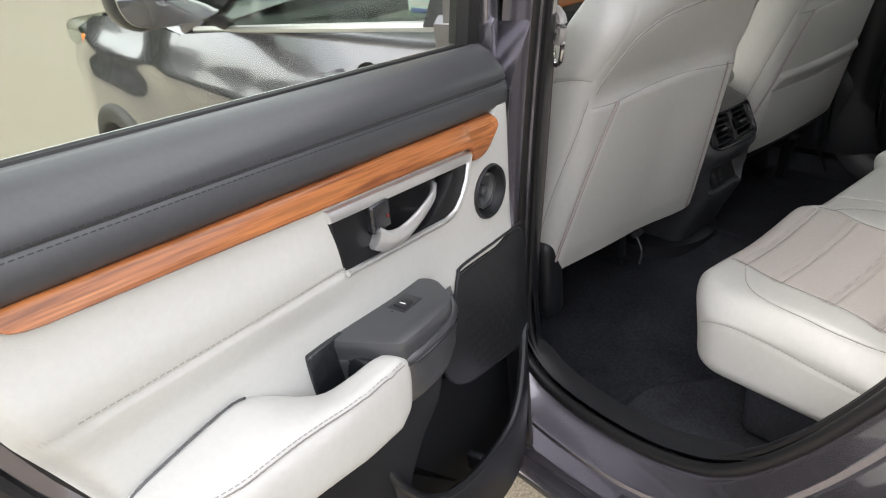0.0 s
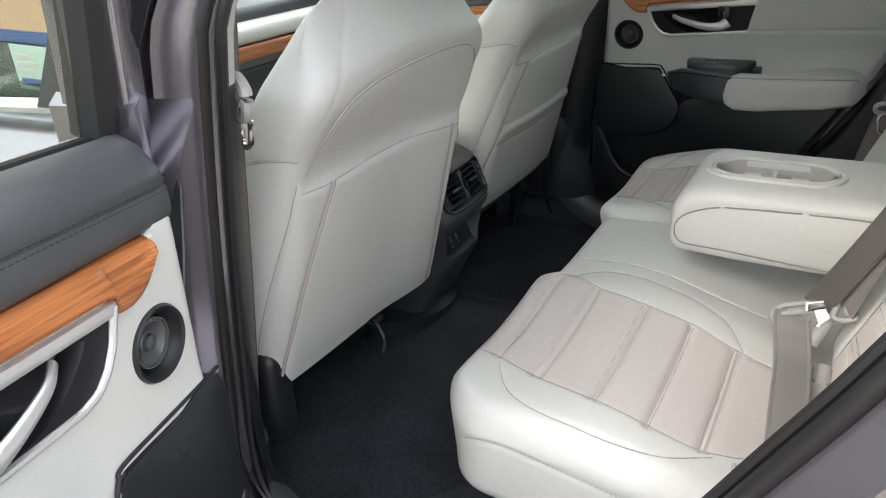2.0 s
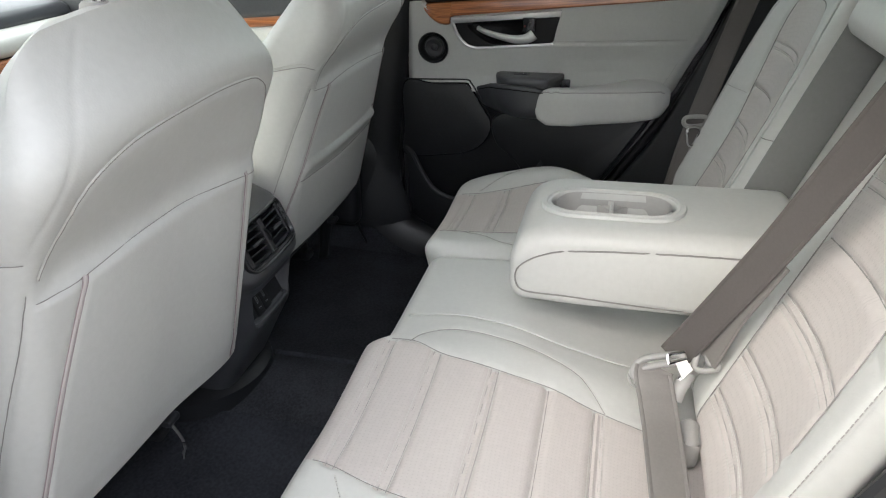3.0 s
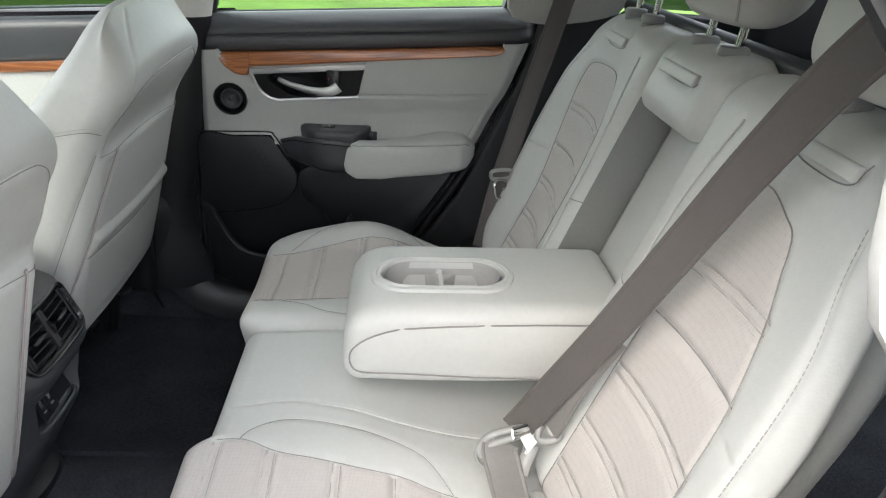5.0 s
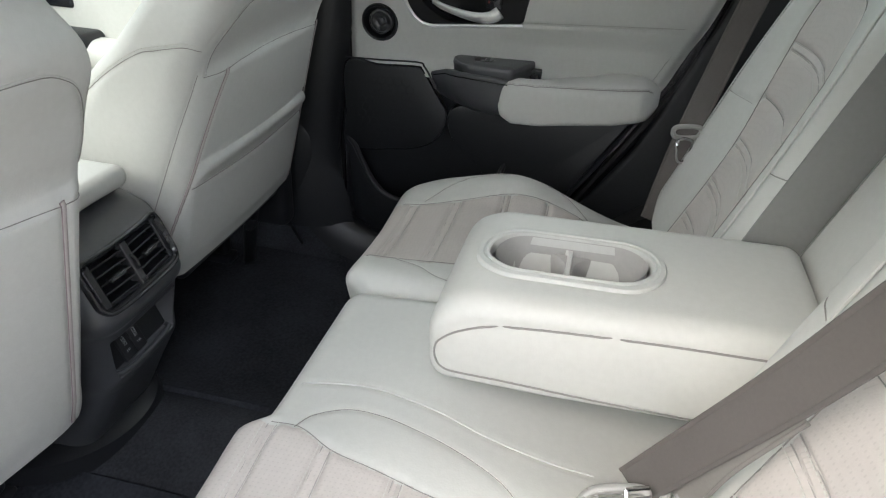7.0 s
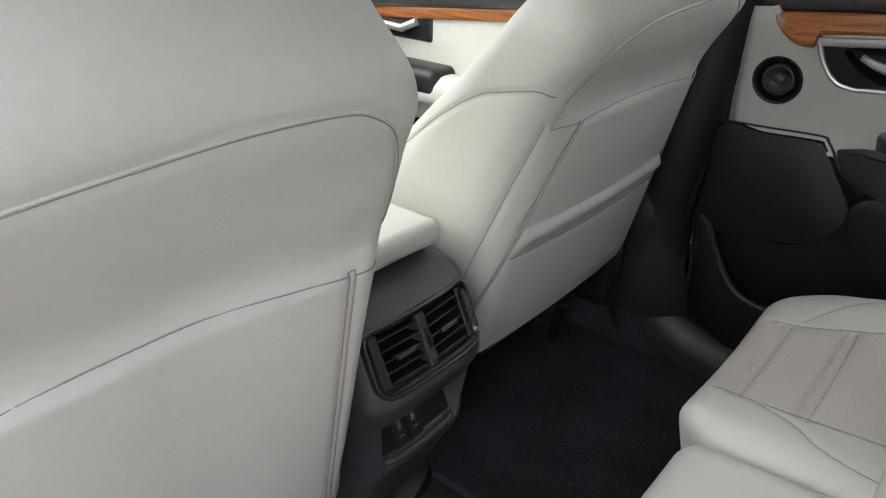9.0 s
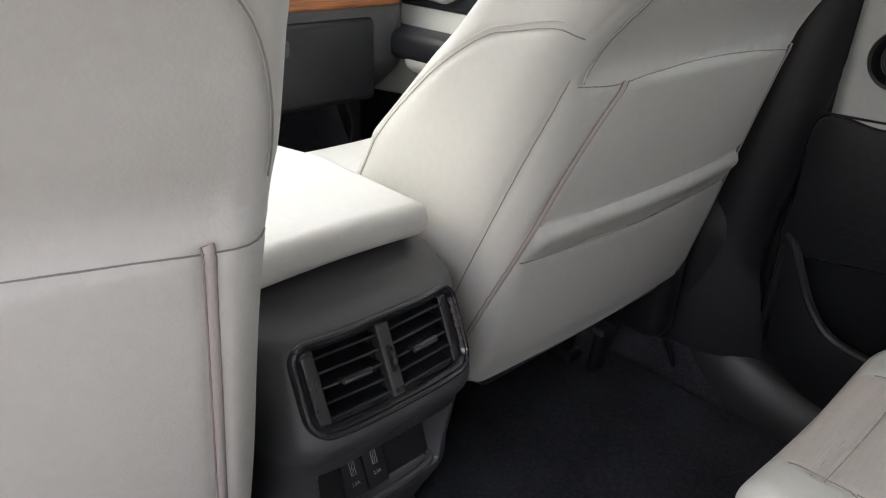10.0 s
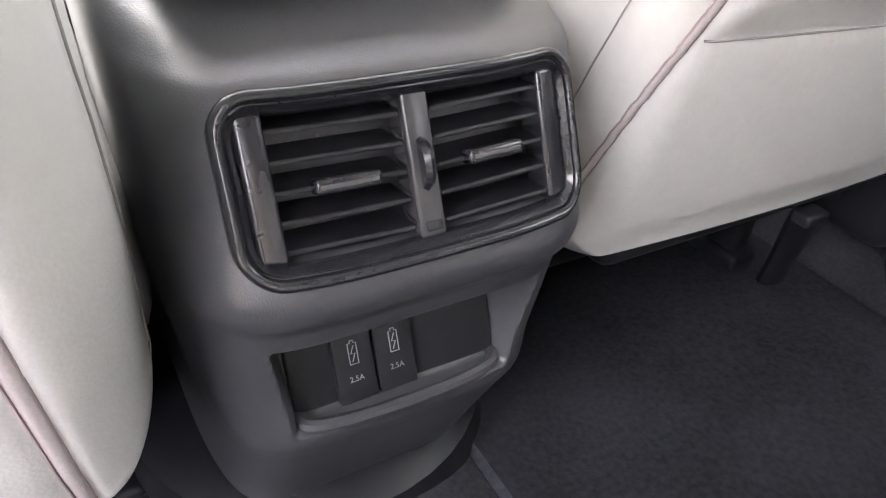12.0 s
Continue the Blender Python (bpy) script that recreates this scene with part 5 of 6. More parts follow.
    part("switch_seam", W(tube([(c0 * 1.002, c1 * 1.01, 0.9285 + float(np.interp(c0, [0.106, 0.15, 0.20, 0.25, 0.325], [-0.026, -0.007, 0.0, -0.001, -0.009]))) for c0, c1 in plan if c1 > 0.01], 0.0012, 5)), GLOSS_BLACK, sw)
    part("pull_pocket", WS(join(block((0.290, -0.022, 0.862), (0.346, -0.001 if near else 0.004, 0.952 if near else 0.944), 0.003), block((0.296, -0.014, 0.872), (0.365, 0.052, 0.884), 0.004), block((0.290, -0.014, 0.872), (0.300, 0.055, 0.928), 0.004))), GLOSS_BLACK, D, "dark pull pocket behind the armrest")
    # armrest pad: its top runs out to the panel behind the pull pocket
    ss = np.concatenate([np.linspace(0.268, 0.30, 9), np.linspace(0.306, 0.55, 34), 0.55 + 0.036 * np.sin(np.linspace(0.08, 1.0, 10) * math.pi / 2)])
    d_in = np.interp(ss, [0.268, 0.30, 0.335, 0.355, 0.372, 0.385, 0.41, 0.586], [0.044, 0.037, 0.028, 0.019, 0.008, -0.016, -0.026, -0.030])
    d_in = np.convolve(np.pad(d_in, 2, mode="edge"), np.ones(5) / 5, "valid")
    d_out = np.interp(ss, [0.268, 0.30, 0.40, 0.50, 0.55, 0.575, 0.586], [0.076, 0.080, 0.080, 0.075, 0.062, 0.040, 0.020])
    z_in = np.interp(ss, [0.268, 0.30, 0.39, 0.445, 0.47, 0.51, 0.546, 0.575, 0.586], [0.932, 0.936, 0.933, 0.940, 0.952, 0.960, 0.957, 0.943, 0.93])
    if near:
        z_in = np.interp(ss, [0.268, 0.30, 0.345, 0.368, 0.40, 0.432, 0.45, 0.502, 0.54, 0.575, 0.586], [0.932, 0.936, 0.926, 0.920, 0.940, 0.965, 0.968, 0.960, 0.953, 0.943, 0.93])
    z_in = np.convolve(np.pad(z_in, 2, mode="edge"), np.ones(5) / 5, "valid")
    z_out = np.interp(ss, [0.268, 0.30, 0.50, 0.56, 0.586], [0.934, 0.938, 0.944, 0.946, 0.93])
    z_low = np.interp(ss, [0.268, 0.275, 0.30, 0.36, 0.50, 0.567, 0.586], [0.880, 0.860, 0.846, 0.846, 0.862, 0.874, 0.90])
    swell = 1 - 0.55 * (1 - np.clip((ss - 0.262) / 0.022, 0, 1)) ** 2
    a = np.linspace(0, 2 * math.pi, 48, endpoint=False)
    cd, cu = (np.sign(q) * np.abs(q) ** 0.5 for q in (np.cos(a), np.sin(a)))
    sec, crest = [], []
    for s, i0, o0, zi, zo, zl, k in zip(ss, d_in, d_out, z_in, z_out, z_low, swell):
        dc, hd = (i0 + o0) / 2, (o0 - i0) / 2
        top = zo + (zi - zo) * (1 - cd) / 2
        zc = (top + zl) / 2
        hz = (top - zl) / 2 * k
        sec.append(np.stack([np.full(48, s), dc + hd * k * cd, zc + hz * cu], 1))
        crest.append((s, dc + hd * 0.80, zo + (zi - zo) * 0.1 - 0.0035))
    pv, pf = grid(np.array(sec), wrap_v=True)
    pf += [tuple(range(48))[::-1], tuple(range(len(pv) - 48, len(pv)))]
    pad = part("armrest_pad", WS((pv, pf)), LEATHER, D, "pale grey padded armrest")
    if near:
        far_in = (ss > 0.425) & (ss < 0.575)
        part("pad_edge", WS(tube(np.stack([ss[far_in], np.full(far_in.sum(), -0.0045), (0.22 * z_out + 0.78 * z_in)[far_in] + 0.0005], 1), 0.0013, 6)), DARK_GREY, pad, "dark gap between the armrest and the panel")
    ridge = drape(pv, np.array(crest)[4:-6, :2], (0, 1), pv[:, 2] > 0.90)
    part("stitching", WS(dashes(ridge + (0, 0, 0.0008))), PALE_THREAD, pad)
    part("stitching", WS(tube(ridge + (0, 0.004, -0.0006), 0.0009, 5)), SEAM, pad, "dark seam line")
    # bottle bin below the speaker
    rim = smooth_line([(-0.078, 0.004, 0.738), (-0.060, 0.010, 0.722), (-0.040, 0.018, 0.69), (-0.01, 0.026, 0.645), (0.03, 0.031, 0.615), (0.10, 0.034, 0.606), (0.18, 0.034, 0.615), (0.24, 0.030, 0.645), (0.275, 0.018, 0.69), (0.29, 0.004, 0.73)], 64)
    foot = np.array([(s * 0.9 + 0.01, d * 0.75, 0.47 + 0.02 * abs(s - 0.1)) for s, d, z in rim])
    outer = np.stack([rim + (0, 0.003, 0.003), rim + (0, 0.006, -0.006), rim * 0.5 + foot * 0.5 + (0, 0.006, 0), foot, foot * (1, 0, 1) + (0, -0.015, 0)])
    inner = np.stack([rim + (0, 0.003, 0.003), rim + (0, -0.004, -0.004), rim * (1, 0.8, 1) * 0.5 + foot * (1, 0.8, 1) * 0.5, foot * (1, 0.3, 1) + (0, 0, 0.02)])
    part("bottle_bin", W(join(grid(outer), grid(inner))), BLACK, D, "open black bottle bin", smooth=70)
    part("bin_end", W(block((-0.085, -0.045, 0.47), (-0.076, 0.006, 0.742), 0.004)), BLACK, D)
    part("bin_rim", W(tube(rim + (0, 0.001, 0.001), 0.0065, 8)), BLACK, D)
    part("bottle_rest", W(block((0.085, -0.01, 0.56), (0.10, 0.02, 0.595), 0.006)), BLACK, D)
    low = smooth_line([(0.165, 0.84), (0.30, 0.865), (0.42, 0.868), (0.52, 0.875), (0.568, 0.895), (0.50, 0.765), (0.45, 0.685), (0.38, 0.58), (0.32, 0.50), (0.27, 0.50), (0.262, 0.64), (0.22, 0.72), (0.165, 0.77)], 78, closed=True)
    part("lower_skin", pr(low, -0.014, 0.012, 0.008), BLACK, D, "black plastic lower skin")
    # window: outer belt strip, glass, frame
    strip = [(s, -0.060, 1.1915 + 0.083 * s) for s in np.linspace(-0.07, 0.70, 20)]
    part("belt_seal", W(tube(strip, 0.006, 8)), RUBBER, D)
    part("belt_moulding", W(tube(np.array(strip) + (0, -0.010, 0.0015), 0.0026, 8)), CHROME, D, "bright belt moulding")
    gl = [(-0.055, 1.19), (0.66, 1.25), (0.655, 1.35), (0.60, 1.46), (0.50, 1.535), (0.20, 1.555), (-0.03, 1.56)]
    pane = part("window_pane", W((lambda g: (np.stack([g[0][:, 0], g[0][:, 1] - 0.12 * (g[0][:, 2] - 1.2) * -1.0, g[0][:, 2]], 1), g[1]))(prism(gl, -0.066, -0.062, 0.001))), GLASS, D, "lightly tinted window glass", smooth=0)
    pane.visible_shadow = False
    fr_o = smooth_line([(-0.072, 1.19), (-0.078, 1.35), (-0.062, 1.56), (0.10, 1.585), (0.35, 1.58), (0.52, 1.56), (0.63, 1.48), (0.685, 1.37), (0.695, 1.25)], 60)
    lean = lambda q: np.stack([q[:, 0], q[:, 1] + 0.12 * (q[:, 2] - 1.2), q[:, 2]], 1)
    fr3 = np.stack([fr_o[:, 0], np.full(len(fr_o), -0.064), fr_o[:, 1]], 1)
    part("window_frame", W(tube(lean(fr3), 0.022, 8, up=(0, 1, 0), flat=1.0)), RUBBER if near else BLACK, D, "black window frame")
    corner = [(0.628, 1.245), (0.70, 1.26), (0.69, 1.36), (0.665, 1.40)]
    part("corner_piece", pr(corner, -0.075, -0.035, 0.006), BLACK, D, "black corner trim of the window")
    part("frame_post", W((lambda g: (np.stack([g[0][:, 0], g[0][:, 1] + 0.12 * np.clip(g[0][:, 2] - 1.2, 0, 1), g[0][:, 2]], 1), g[1]))(prism([(-0.126, 1.10), (-0.090, 1.10), (-0.082, 1.56), (-0.116, 1.56)], -0.12, -0.045, 0.01, steps=3))), PAINT, D, "painted front post of the window frame")
    part("pillar_edge", pr([(-0.104, 0.50), (-0.086, 0.48), (-0.086, 1.21), (-0.10, 1.22)], -0.125, -0.028, 0.006), PAINT, D, "painted leading edge")
    return D


A = radians(74.8)
ds, dn = np.array([-math.sin(A), -math.cos(A), 0]), np.array([math.cos(A), -math.sin(A), 0])
left_put = lambda s, d, z: np.array([-0.917, -0.156, -0.012]) + 0.985 * s * ds + d * dn + np.array([0, 0, z])
right_put = lambda s, d, z: np.array([0.715 - d, -0.136 - s, z])
rear_door(left_put, left_put(0.3, 0, 0.45), "open rear door with grey vinyl, wood strip and black top", True)
rear_door(right_put, right_put(0.3, 0, 0.45), "closed rear door with grey vinyl, wood strip and black top", False)

# ---- car body ----
def tumble(z):
    """How far the car's side leans in above the belt line."""
    return 0.50 * np.clip(np.asarray(z, float) - 1.26, 0, 1)


def side_x(y, z):
    front = ramp01(y, -0.10, 0.10)
    x = -0.905 + (1 - front) * 0.075 * (np.clip(z - 0.80, 0, 1) / 0.33) ** 2 + front * (0.075 * (np.clip(z - 0.95, 0, 1) / 0.19) ** 2 + 0.050 * ramp01(0.97 - z, 0.0, 0.36) * (1 - ramp01(y, 0.75, 1.3))) + 0.09 * ramp01(0.56 - z, 0.0, 0.2) - 0.010 * bell(z, 0.98, 0.03)
    x = x - 0.014 * bell(np.hypot(y - 1.72, z - 0.365), 0.46, 0.16) + 0.06 * ramp01(y, 1.1, 1.5) * ramp01(z, 0.84, 1.05)
    x = x + 0.10 * ramp01(y, 1.9, 2.75) + 0.10 * ramp01(-y, 1.1, 1.65)
    return x


OPENING = [(-0.150, 1.47), (-0.117, 1.32), (-0.086, 1.16), (-0.056, 0.97), (-0.031, 0.76), (-0.020, 0.63), (-0.042, 0.548), (-0.125, 0.506), (-0.26, 0.497), (-0.37, 0.515), (-0.46, 0.560), (-0.545, 0.655), (-0.624, 0.78), (-0.692, 0.915), (-0.748, 1.03), (-0.787, 1.13), (-0.803, 1.25), (-0.775, 1.36), (-0.69, 1.47), (-0.56, 1.515), (-0.40, 1.52)]
ARCH_R, ARCH_F = (-0.945, 0.365), (1.72, 0.365)
car = thing("car", (0, 0.4, 0.0), "dark grey metallic car with its rear door open", "car")


def grown(loop, k):
    c = loop.mean(0)
    t = np.roll(loop, -1, 0) - np.roll(loop, 1, 0)
    n = np.stack([t[:, 1], -t[:, 0]], 1)
    n /= np.linalg.norm(n, axis=1, keepdims=True)
    n *= np.sign(((loop - c) * n).sum(1, keepdims=True))
    return loop + k * n


def skin(region, holes, y0, y1, z0, z1, step, side, lift=0.0):
    ys, zs = np.arange(y0, y1 + step, step), np.arange(z0, z1 + step, step)
    Y, Z = np.meshgrid(ys, zs, indexing="ij")
    v, f = grid(np.stack([-side * (side_x(Y, Z) - lift), Y, Z], -1))
    c = v[np.array(f)].mean(1)
    ok = inside(region, c[:, 1], c[:, 2])
    for h in holes:
        ok &= ~inside(h, c[:, 1], c[:, 2])
    f = [q for q, k in zip(f, ok) if k]
    # draw the stepped rim onto the true outline
    count = collections.Counter(tuple(sorted((q[i], q[(i + 1) % 4]))) for q in f for i in range(4))
    rim = sorted({i for e, n in count.items() if n == 1 for i in e})
    line = np.concatenate([dense(np.vstack([h, h[:1]]), 0.004) for h in [np.array(region, float)] + [np.array(h) for h in holes]])
    for i in rim:
        d = ((line - v[i, 1:]) ** 2).sum(1)
        k = d.argmin()
        if d[k] < (2.2 * step) ** 2:
            v[i, 1:] = line[k]
    v[rim, 0] = -side * (side_x(v[rim, 1], v[rim, 2]) - lift)
    return v, f


def circle(c, r, n=48):
    a = np.linspace(0, 2 * math.pi, n, endpoint=False)
    return np.stack([c[0] + r * np.cos(a), c[1] + r * np.sin(a)], 1)


def belt(y):
    return 1.197 - 0.088 * (np.asarray(y, float) + 0.136)


LOOP = smooth_line(OPENING, 160, closed=True)
quarter = [(-0.02, 0.42), (-0.02, 0.47), (-0.1, 0.5), (-0.5, 1.23), (-0.85, 1.27), (-1.20, 1.24), (-1.52, 1.15), (-1.60, 0.85), (-1.62, 0.55), (-1.5, 0.36)]
door_f = [(-0.055, 0.40), (-0.055, 0.60), (-0.075, 0.80), (-0.12, 1.0), (-0.14, 1.20), (0.95, 1.10), (1.054, 1.09), (1.094, 0.98), (1.094, 0.62), (1.07, 0.46), (1.0, 0.40)]
fender = [(1.10, 0.40), (1.10, 0.98), (1.06, 1.09), (1.30, 1.09), (1.65, 1.085), (2.1, 1.055), (2.4, 0.99), (2.52, 0.90), (2.58, 0.55), (2.52, 0.33)]
for side in (-1, 1):
    hole = grown(LOOP, 0.058)
    q = part("quarter_panel", skin(quarter, [hole, circle(ARCH_R, 0.40)], -1.64, 0.0, 0.34, 1.30, 0.0125, side), PAINT, car, "dark grey metallic rear quarter")
    part("front_door", skin(door_f, [], -0.16, 1.10, 0.38, 1.22, 0.0125, side, 0.002), PAINT, car, "dark grey metallic front door")
    part("front_fender", skin(fender, [circle(ARCH_F, 0.40)], 1.05, 2.62, 0.31, 1.12, 0.0125, side), PAINT, car, "dark grey metallic front fender")
    # the jamb round the rear opening: rubber seal, then painted steps out to the skin
    steps = ((0.000, -0.735), (0.010, -0.742), (0.015, -0.763), (0.033, -0.799), (0.0345, -0.805), (0.042, -0.807), (0.0499, -0.838), (0.058, -0.872), (0.066, -0.884), (0.075, -0.886))
    rings = []
    for k, x in steps:
        lp = grown(LOOP, k)
        deep = 0.4 + 0.6 * ramp01(1.30 - lp[:, 1], 0, 0.25)
        if k > 0.05:
            outer_x = side_x(lp[:, 0], np.minimum(lp[:, 1], 1.2)) + {0.058: 0.010, 0.066: -0.002, 0.075: -0.003}[k]
            x = np.where(lp[:, 1] < 1.16, outer_x, x)
        rings.append(np.stack([-side * (-0.735 + (x + 0.735) * np.where((k > 0.05) & (lp[:, 1] < 1.16), 1.0, deep) + tumble(lp[:, 1])), lp[:, 0], lp[:, 1]], 1))
    part("door_jamb", grid(np.array(rings), wrap_v=True), PAINT, car, "painted door jamb with stepped edges", smooth=50)
    seal3 = lambda k, x: np.stack([-side * (x - (0.03 if side > 0 else 0.0) + tumble(grown(LOOP, k)[:, 1])), *grown(LOOP, k).T], 1)
    part("door_seal", join(tube(seal3(0.004, -0.742), 0.0105, 10, closed=True, up=(1, 0, 0)), tube(seal3(-0.005, -0.720), 0.007, 8, closed=True, up=(1, 0, 0))), RUBBER, car, "black rubber door seal")
    # black inner trim from the seal to the cabin
    tr = []
    for k, x in ((-0.008, -0.730), (-0.012, -0.720), (-0.015, -0.708), (-0.016, -0.69)):
        lp = LOOP + (grown(LOOP, k) - LOOP) * (0.15 + 0.85 * ramp01(0.60 - LOOP[:, 1], 0, 0.06))[:, None]
        x = -0.730 + (x + 0.730) * (0.25 + 0.75 * ramp01(0.60 - LOOP[:, 1], 0, 0.06))
        tr.append(np.stack([-side * (x + tumble(lp[:, 1])), lp[:, 0], lp[:, 1]], 1))
    gv, gf = grid(np.array(tr), wrap_v=True)
    gf = [q for q in gf if gv[list(q)][:, 2].mean() < 1.22]
    part("jamb_trim", (gv, gf), BLACK, car, "black plastic scuff trim", smooth=60)
    low_loop = LOOP[(LOOP[:, 1] < 1.02) & (LOOP[:, 0] > -0.56)]
    out = lambda k: grown(LOOP, k)[(LOOP[:, 1] < 1.02) & (LOOP[:, 0] > -0.56)]
    band = []
    for k, x in ((-0.004, -0.722), (-0.010, -0.712), (-0.008, -0.700), (0.004, -0.684), (0.024, -0.670), (0.050, -0.660), (0.074, -0.654)):
        lp = out(k)
        fade = ramp01(0.98 - low_loop[:, 1], 0.0, 0.30)
        band.append(np.stack([-side * (x * fade + -0.722 * (1 - fade)), lp[:, 0], np.maximum(lp[:, 1], 0.428)], 1))
    part("scuff_trim", grid(np.array(band)), BLACK, car, "broad black trim round the lower door opening", smooth=60)
    # sill
    prof = [(-0.735, 0.425), (-0.79, 0.418), (-0.825, 0.412), (-0.848, 0.408), (-0.858, 0.404), (-0.862, 0.398), (-0.856, 0.390)]
    ys = np.linspace(-0.62, 1.36, 60)
    part("sill", grid(np.array([[(-side * x, y, z) for x, z in prof] for y in ys])), PAINT, car, "painted sill under the doors", smooth=60)
    prof = [(-0.852, 0.398), (-0.862, 0.394), (-0.863, 0.386), (-0.850, 0.374), (-0.82, 0.366), (-0.70, 0.362)]
    part("sill_cladding", grid(np.array([[(-side * x, y, z) for x, z in prof] for y in ys])), CLADDING, car, "dark plastic sill cladding", smooth=60)
    for c, a0, a1 in ((ARCH_R, -10, 190), (ARCH_F, -10, 190)):
        t = np.radians(np.linspace(a0, a1, 50))
        rows = []
        for r, dx in ((0.372, 0.05), (0.376, -0.012), (0.385, -0.022), (0.43, -0.018), (0.440, -0.010), (0.445, 0.01)):
            yy, zz = c[0] + r * np.cos(t), c[1] + r * np.sin(t)
            rows.append(np.stack([-side * (side_x(yy, np.minimum(zz, 0.85)) + dx), yy, zz], 1))
        part("arch_cladding", grid(np.array(rows)), CLADDING, car, "dark plastic wheel-arch trim", smooth=60)
        t = np.radians(np.linspace(0, 360, 40))
        rows = [np.stack([np.full(40, -side * x), c[0] + r * np.cos(t), c[1] + r * np.sin(t)], 1) for r, x in ((0.375, -0.88), (0.385, -0.62), (0.01, -0.60))]
        part("wheel_housing", grid(np.array(rows)), RUBBER, car)
    # pillars, rails and glass of the side
    bp = [(-0.010, 0.52), (-0.025, 0.76), (-0.051, 0.97), (-0.081, 1.16), (-0.112, 1.32), (-0.145, 1.46)]
    pts = smooth_line(bp, 30)
    rows = []
    for y, z in pts:
        t = float(tumble(z))
        ox = max(-0.872, float(side_x(0.0, min(z, 1.2))) + 0.012)
        rows.append([(-side * (q + t), y + e, z) for q, e in ((-0.70, -0.006), (-0.735, -0.010), (-0.765, -0.004), (-0.772, 0.002), (-0.80, 0.004), (ox + 0.012, 0.006), (ox, 0.014), (ox, 0.07), (-0.80, 0.13), (-0.70, 0.14))])
    part("b_pillar", grid(np.array(rows)), PAINT, car, "painted middle pillar", smooth=50)
    rows = []
    for y, z in pts:
        t = float(tumble(z))
        fl = 0.10 * ramp01(0.75 - z, 0.0, 0.25)
        inn = 0.030 if side < 0 else 0.045
        rows.append([(-side * (-0.718 + t), y - 0.014 - 0.2 * fl, z), (-side * (-0.706 + 0.3 * inn + t), y - 0.006 - 0.6 * fl * (inn > 0.04), z), (-side * (-0.712 + inn + t + 0.2 * fl * (inn > 0.04)), y + 0.02, z), (-side * (-0.712 + inn + t + 0.2 * fl * (inn > 0.04)), y + 0.09 + fl, z), (-side * (-0.712 + t), y + 0.14 + fl, z)])
    lowp, upp = np.array([r for r, (y, z) in zip(rows, pts) if z < 1.19]), np.array([r for r, (y, z) in zip(rows, pts) if z > 1.175])
    part("pillar_trim", grid(lowp), BLACK, car, "black lower pillar trim", smooth=60)
    part("pillar_trim", grid(upp), CREAM, car, "pale grey upper pillar trim", smooth=60)
    rail = smooth_line([(-0.83 + 0.0, 1.05, 1.10), (-0.70, 0.70, 1.33), (-0.62, 0.30, 1.50), (-0.585, -0.2, 1.555), (-0.58, -0.8, 1.55), (-0.60, -1.25, 1.50), (-0.68, -1.5, 1.30)], 60)
    part("roof_rail", tube(rail * (-side, 1, 1), 0.04, 10), PAINT, car, "painted roof side rail")
    win = [(0.03, 1.19), (0.98, 1.105), (0.66, 1.34), (0.28, 1.47), (-0.02, 1.51)]
    gv, gf = prism([(-0.085, 1.195), (0.035, 1.187), (-0.015, 1.51), (-0.155, 1.52)], 0, 0.02, 0.006)
    gv = np.stack([-side * (-0.852 + tumble(gv[:, 2]) + gv[:, 1]), gv[:, 0], gv[:, 2]], 1)
    part("pillar_cover", (gv, gf), SATIN_BLACK, car, "black cover on the middle pillar")
    gv, gf = prism(win, 0, 0.004, 0.001)
    gv = np.stack([-side * (-0.83 + tumble(gv[:, 2]) + gv[:, 1]), gv[:, 0], gv[:, 2]], 1)
    part("front_door_glass", (gv, gf), FRONT_GLASS if side > 0 else SCREEN, car, "tinted front door glass", smooth=0)
    qy = [(-0.86, 1.26), (-0.83, 1.38), (-0.75, 1.48), (-1.15, 1.47), (-1.42, 1.27)]
    gv, gf = prism(qy, 0, 0.004, 0.001)
    gv = np.stack([-side * (-0.80 + tumble(gv[:, 2]) + gv[:, 1]), gv[:, 0], gv[:, 2]], 1)
    part("quarter_glass", (gv, gf), PRIVACY, car, "tinted rear side glass", smooth=0)
    strip = np.array([(-side * (-0.842), y, belt(y) + 0.004) for y in np.linspace(-0.05, 1.0, 30)])
    part("belt_moulding", tube(strip, 0.0085, 8), CHROME, car, "bright moulding under the front window")
    # handle and mirror of the front door
    hv = smooth_line([(-0.855, 0.075, 1.083), (-0.897, 0.095, 1.090), (-0.904, 0.18, 1.093), (-0.897, 0.26, 1.093), (-0.855, 0.28, 1.088)], 26) * (-side, 1, 1)
    part("door_handle", tube(hv, 0.014, 10, flat=0.7), PAINT, car, "body-coloured pull handle")
    a = np.linspace(0, 2 * math.pi, 28, endpoint=False)
    rows = [np.stack([np.full(28, -side * (side_x(np.array(0.17), np.array(1.088)) + dx)), 0.17 + r * 1.5 * np.cos(a), 1.088 + r * np.sin(a)], 1) for r, dx in ((0.034, -0.003), (0.026, 0.012), (0.002, 0.022))]
    part("handle_bowl", grid(np.array(rows), wrap_v=True), RUBBER, car, "dark hollow behind the handle")
